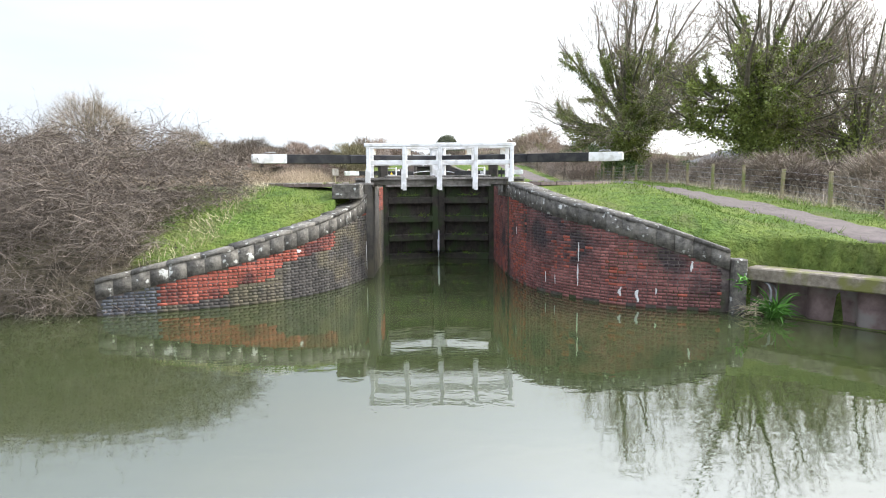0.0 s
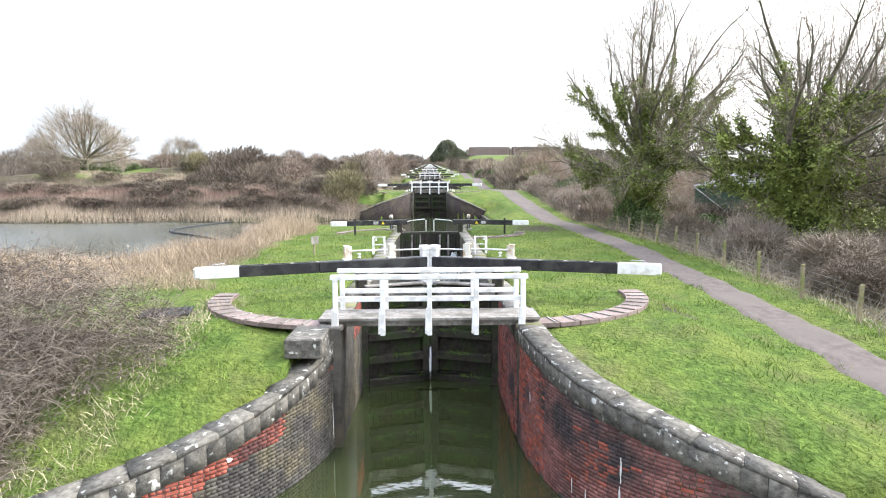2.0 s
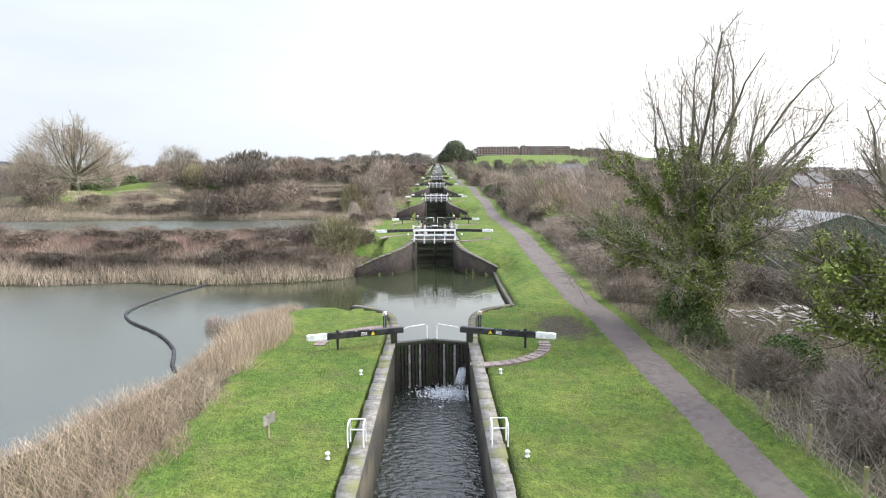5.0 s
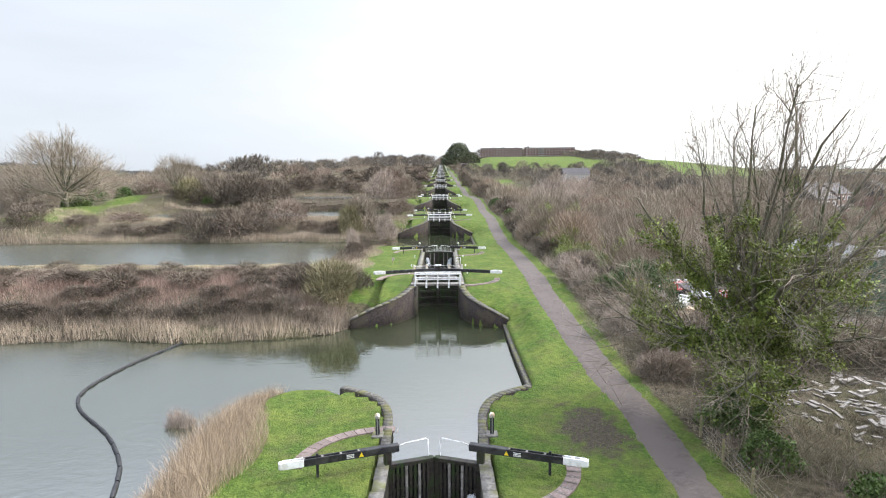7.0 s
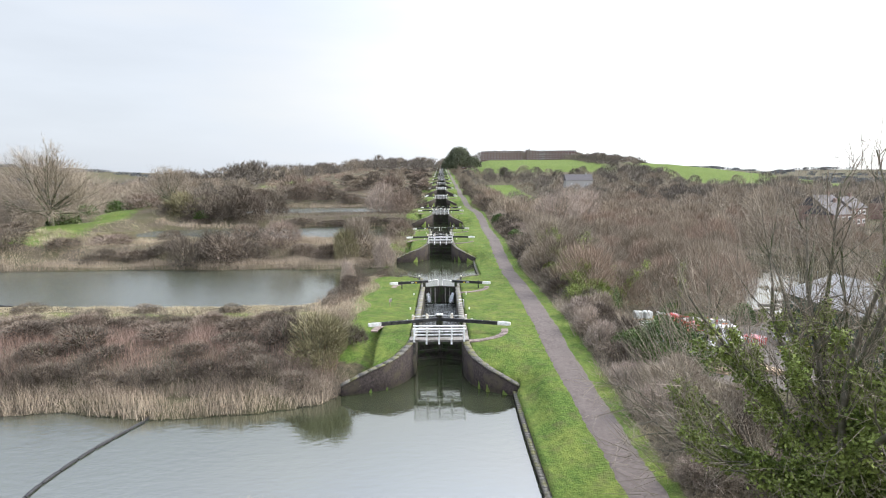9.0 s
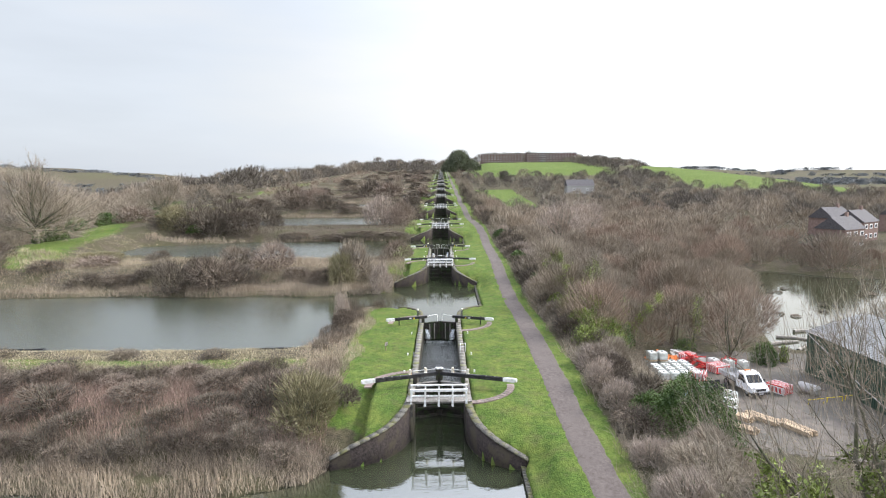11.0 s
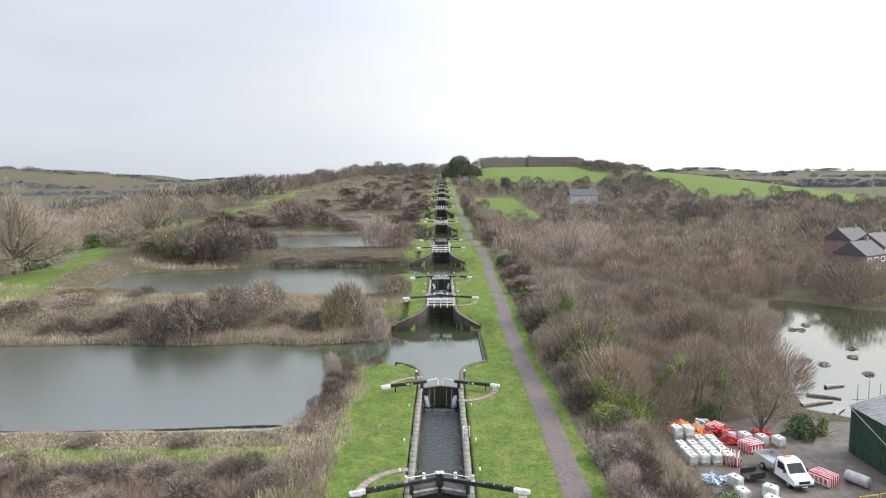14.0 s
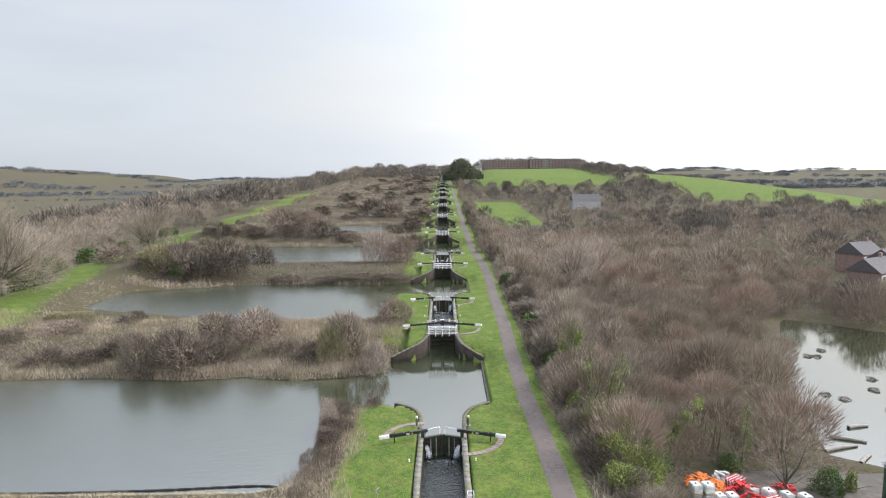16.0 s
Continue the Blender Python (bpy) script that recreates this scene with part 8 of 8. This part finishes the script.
# ---- far buildings ----
def block(x, y, z, w, d, h, rz, floors, bays, label, wall=M_HOUSE, roof="flat"):
    g = empty("apartment_building" if roof == "flat" else "house", x, y, z, rz)
    bm = bmesh.new()
    bmesh.ops.create_cube(bm, size=1.0)
    bmesh.ops.scale(bm, vec=(w, d, h), verts=bm.verts)
    bmesh.ops.translate(bm, vec=(0, 0, h / 2), verts=bm.verts)
    part("wall", bm, wall, g)
    if roof == "flat":
        bar("roof", g, M_SLATE, (-w / 2 - 0.3, 0, h + 0.15), (w / 2 + 0.3, 0, h + 0.15), d + 0.6, 0.5, 0.05)
    else:
        bm = bmesh.new()
        pts = [(-w / 2 - 0.3, -d / 2 - 0.3, h), (w / 2 + 0.3, -d / 2 - 0.3, h), (w / 2 + 0.3, d / 2 + 0.3, h), (-w / 2 - 0.3, d / 2 + 0.3, h), (-w / 2 - 0.3, 0, h + d * 0.42), (w / 2 + 0.3, 0, h + d * 0.42)]
        v = [bm.verts.new(p) for p in pts]
        for f in ((0, 1, 5, 4), (2, 3, 4, 5), (0, 4, 3), (1, 2, 5), (3, 2, 1, 0)):
            bm.faces.new([v[j] for j in f])
        part("roof", bm, M_SLATE, g)
        bar("chimney", g, wall, (w * 0.3, 0, h), (w * 0.3, 0, h + d * 0.42 + 1.0), 0.9, 0.7, 0.02)
    for f in range(floors):
        for b in range(bays):
            xx = -w / 2 + (b + 0.5) * w / bays
            zz = (f + 0.55) * h / floors
            win = bar("window", g, M_WHITE, (xx - 0.95, -d / 2 - 0.03, zz), (xx + 0.95, -d / 2 - 0.03, zz), 0.08, 1.35, 0)
            bar("pane", win, M_PANE, (-0.6, -0.05, 0), (0.6, -0.05, 0), 0.05, 0.8, 0)
    return tagged(g, label, "building", "buildings on the hill" if roof == "flat" else "")


for x, w, bays in ((89, 60, 14), (137, 26, 6), (170, 52, 12)):
    block(x, 935, gz(x, 935) + 0.5, w, 12, 13.0, 0, 4, bays, "long four-storey flat-roofed brick block on the hilltop")
block(50, 925, gz(50, 925), 10, 9, 6.5, 10, 2, 3, "white-rendered house beside the hilltop field", M_CREAM, "pitched")
block(38, 955, gz(38, 955), 14, 9, 8, -10, 2, 4, "red brick house on the hilltop", M_HOUSE, "pitched")
block(20, 1130, gz(20, 1130), 14, 9, 6, 0, 2, 4, "low house beyond the top lock", M_CREAM, "pitched")
block(-48, 1120, gz(-48, 1120), 18, 9, 5, 0, 1, 4, "low pale building beyond the top ponds", M_CREAM, "pitched")
barn = block(94, 455, gz(94, 455) + 3.0, 18, 10, 5.5, 0, 1, 2, "grey-roofed barn standing in the field", M_CONC, "pitched")
for i, (x, y, r) in enumerate(((110, 206, 30), (121, 216, 35), (134, 208, 20), (124, 232, 25), (150, 238, 40))):
    block(x, y, gz(x, y), 10, 8, 5.5, r, 2, 3, "brick house with slate roof behind the wet wood", M_HOUSEP, "pitched")
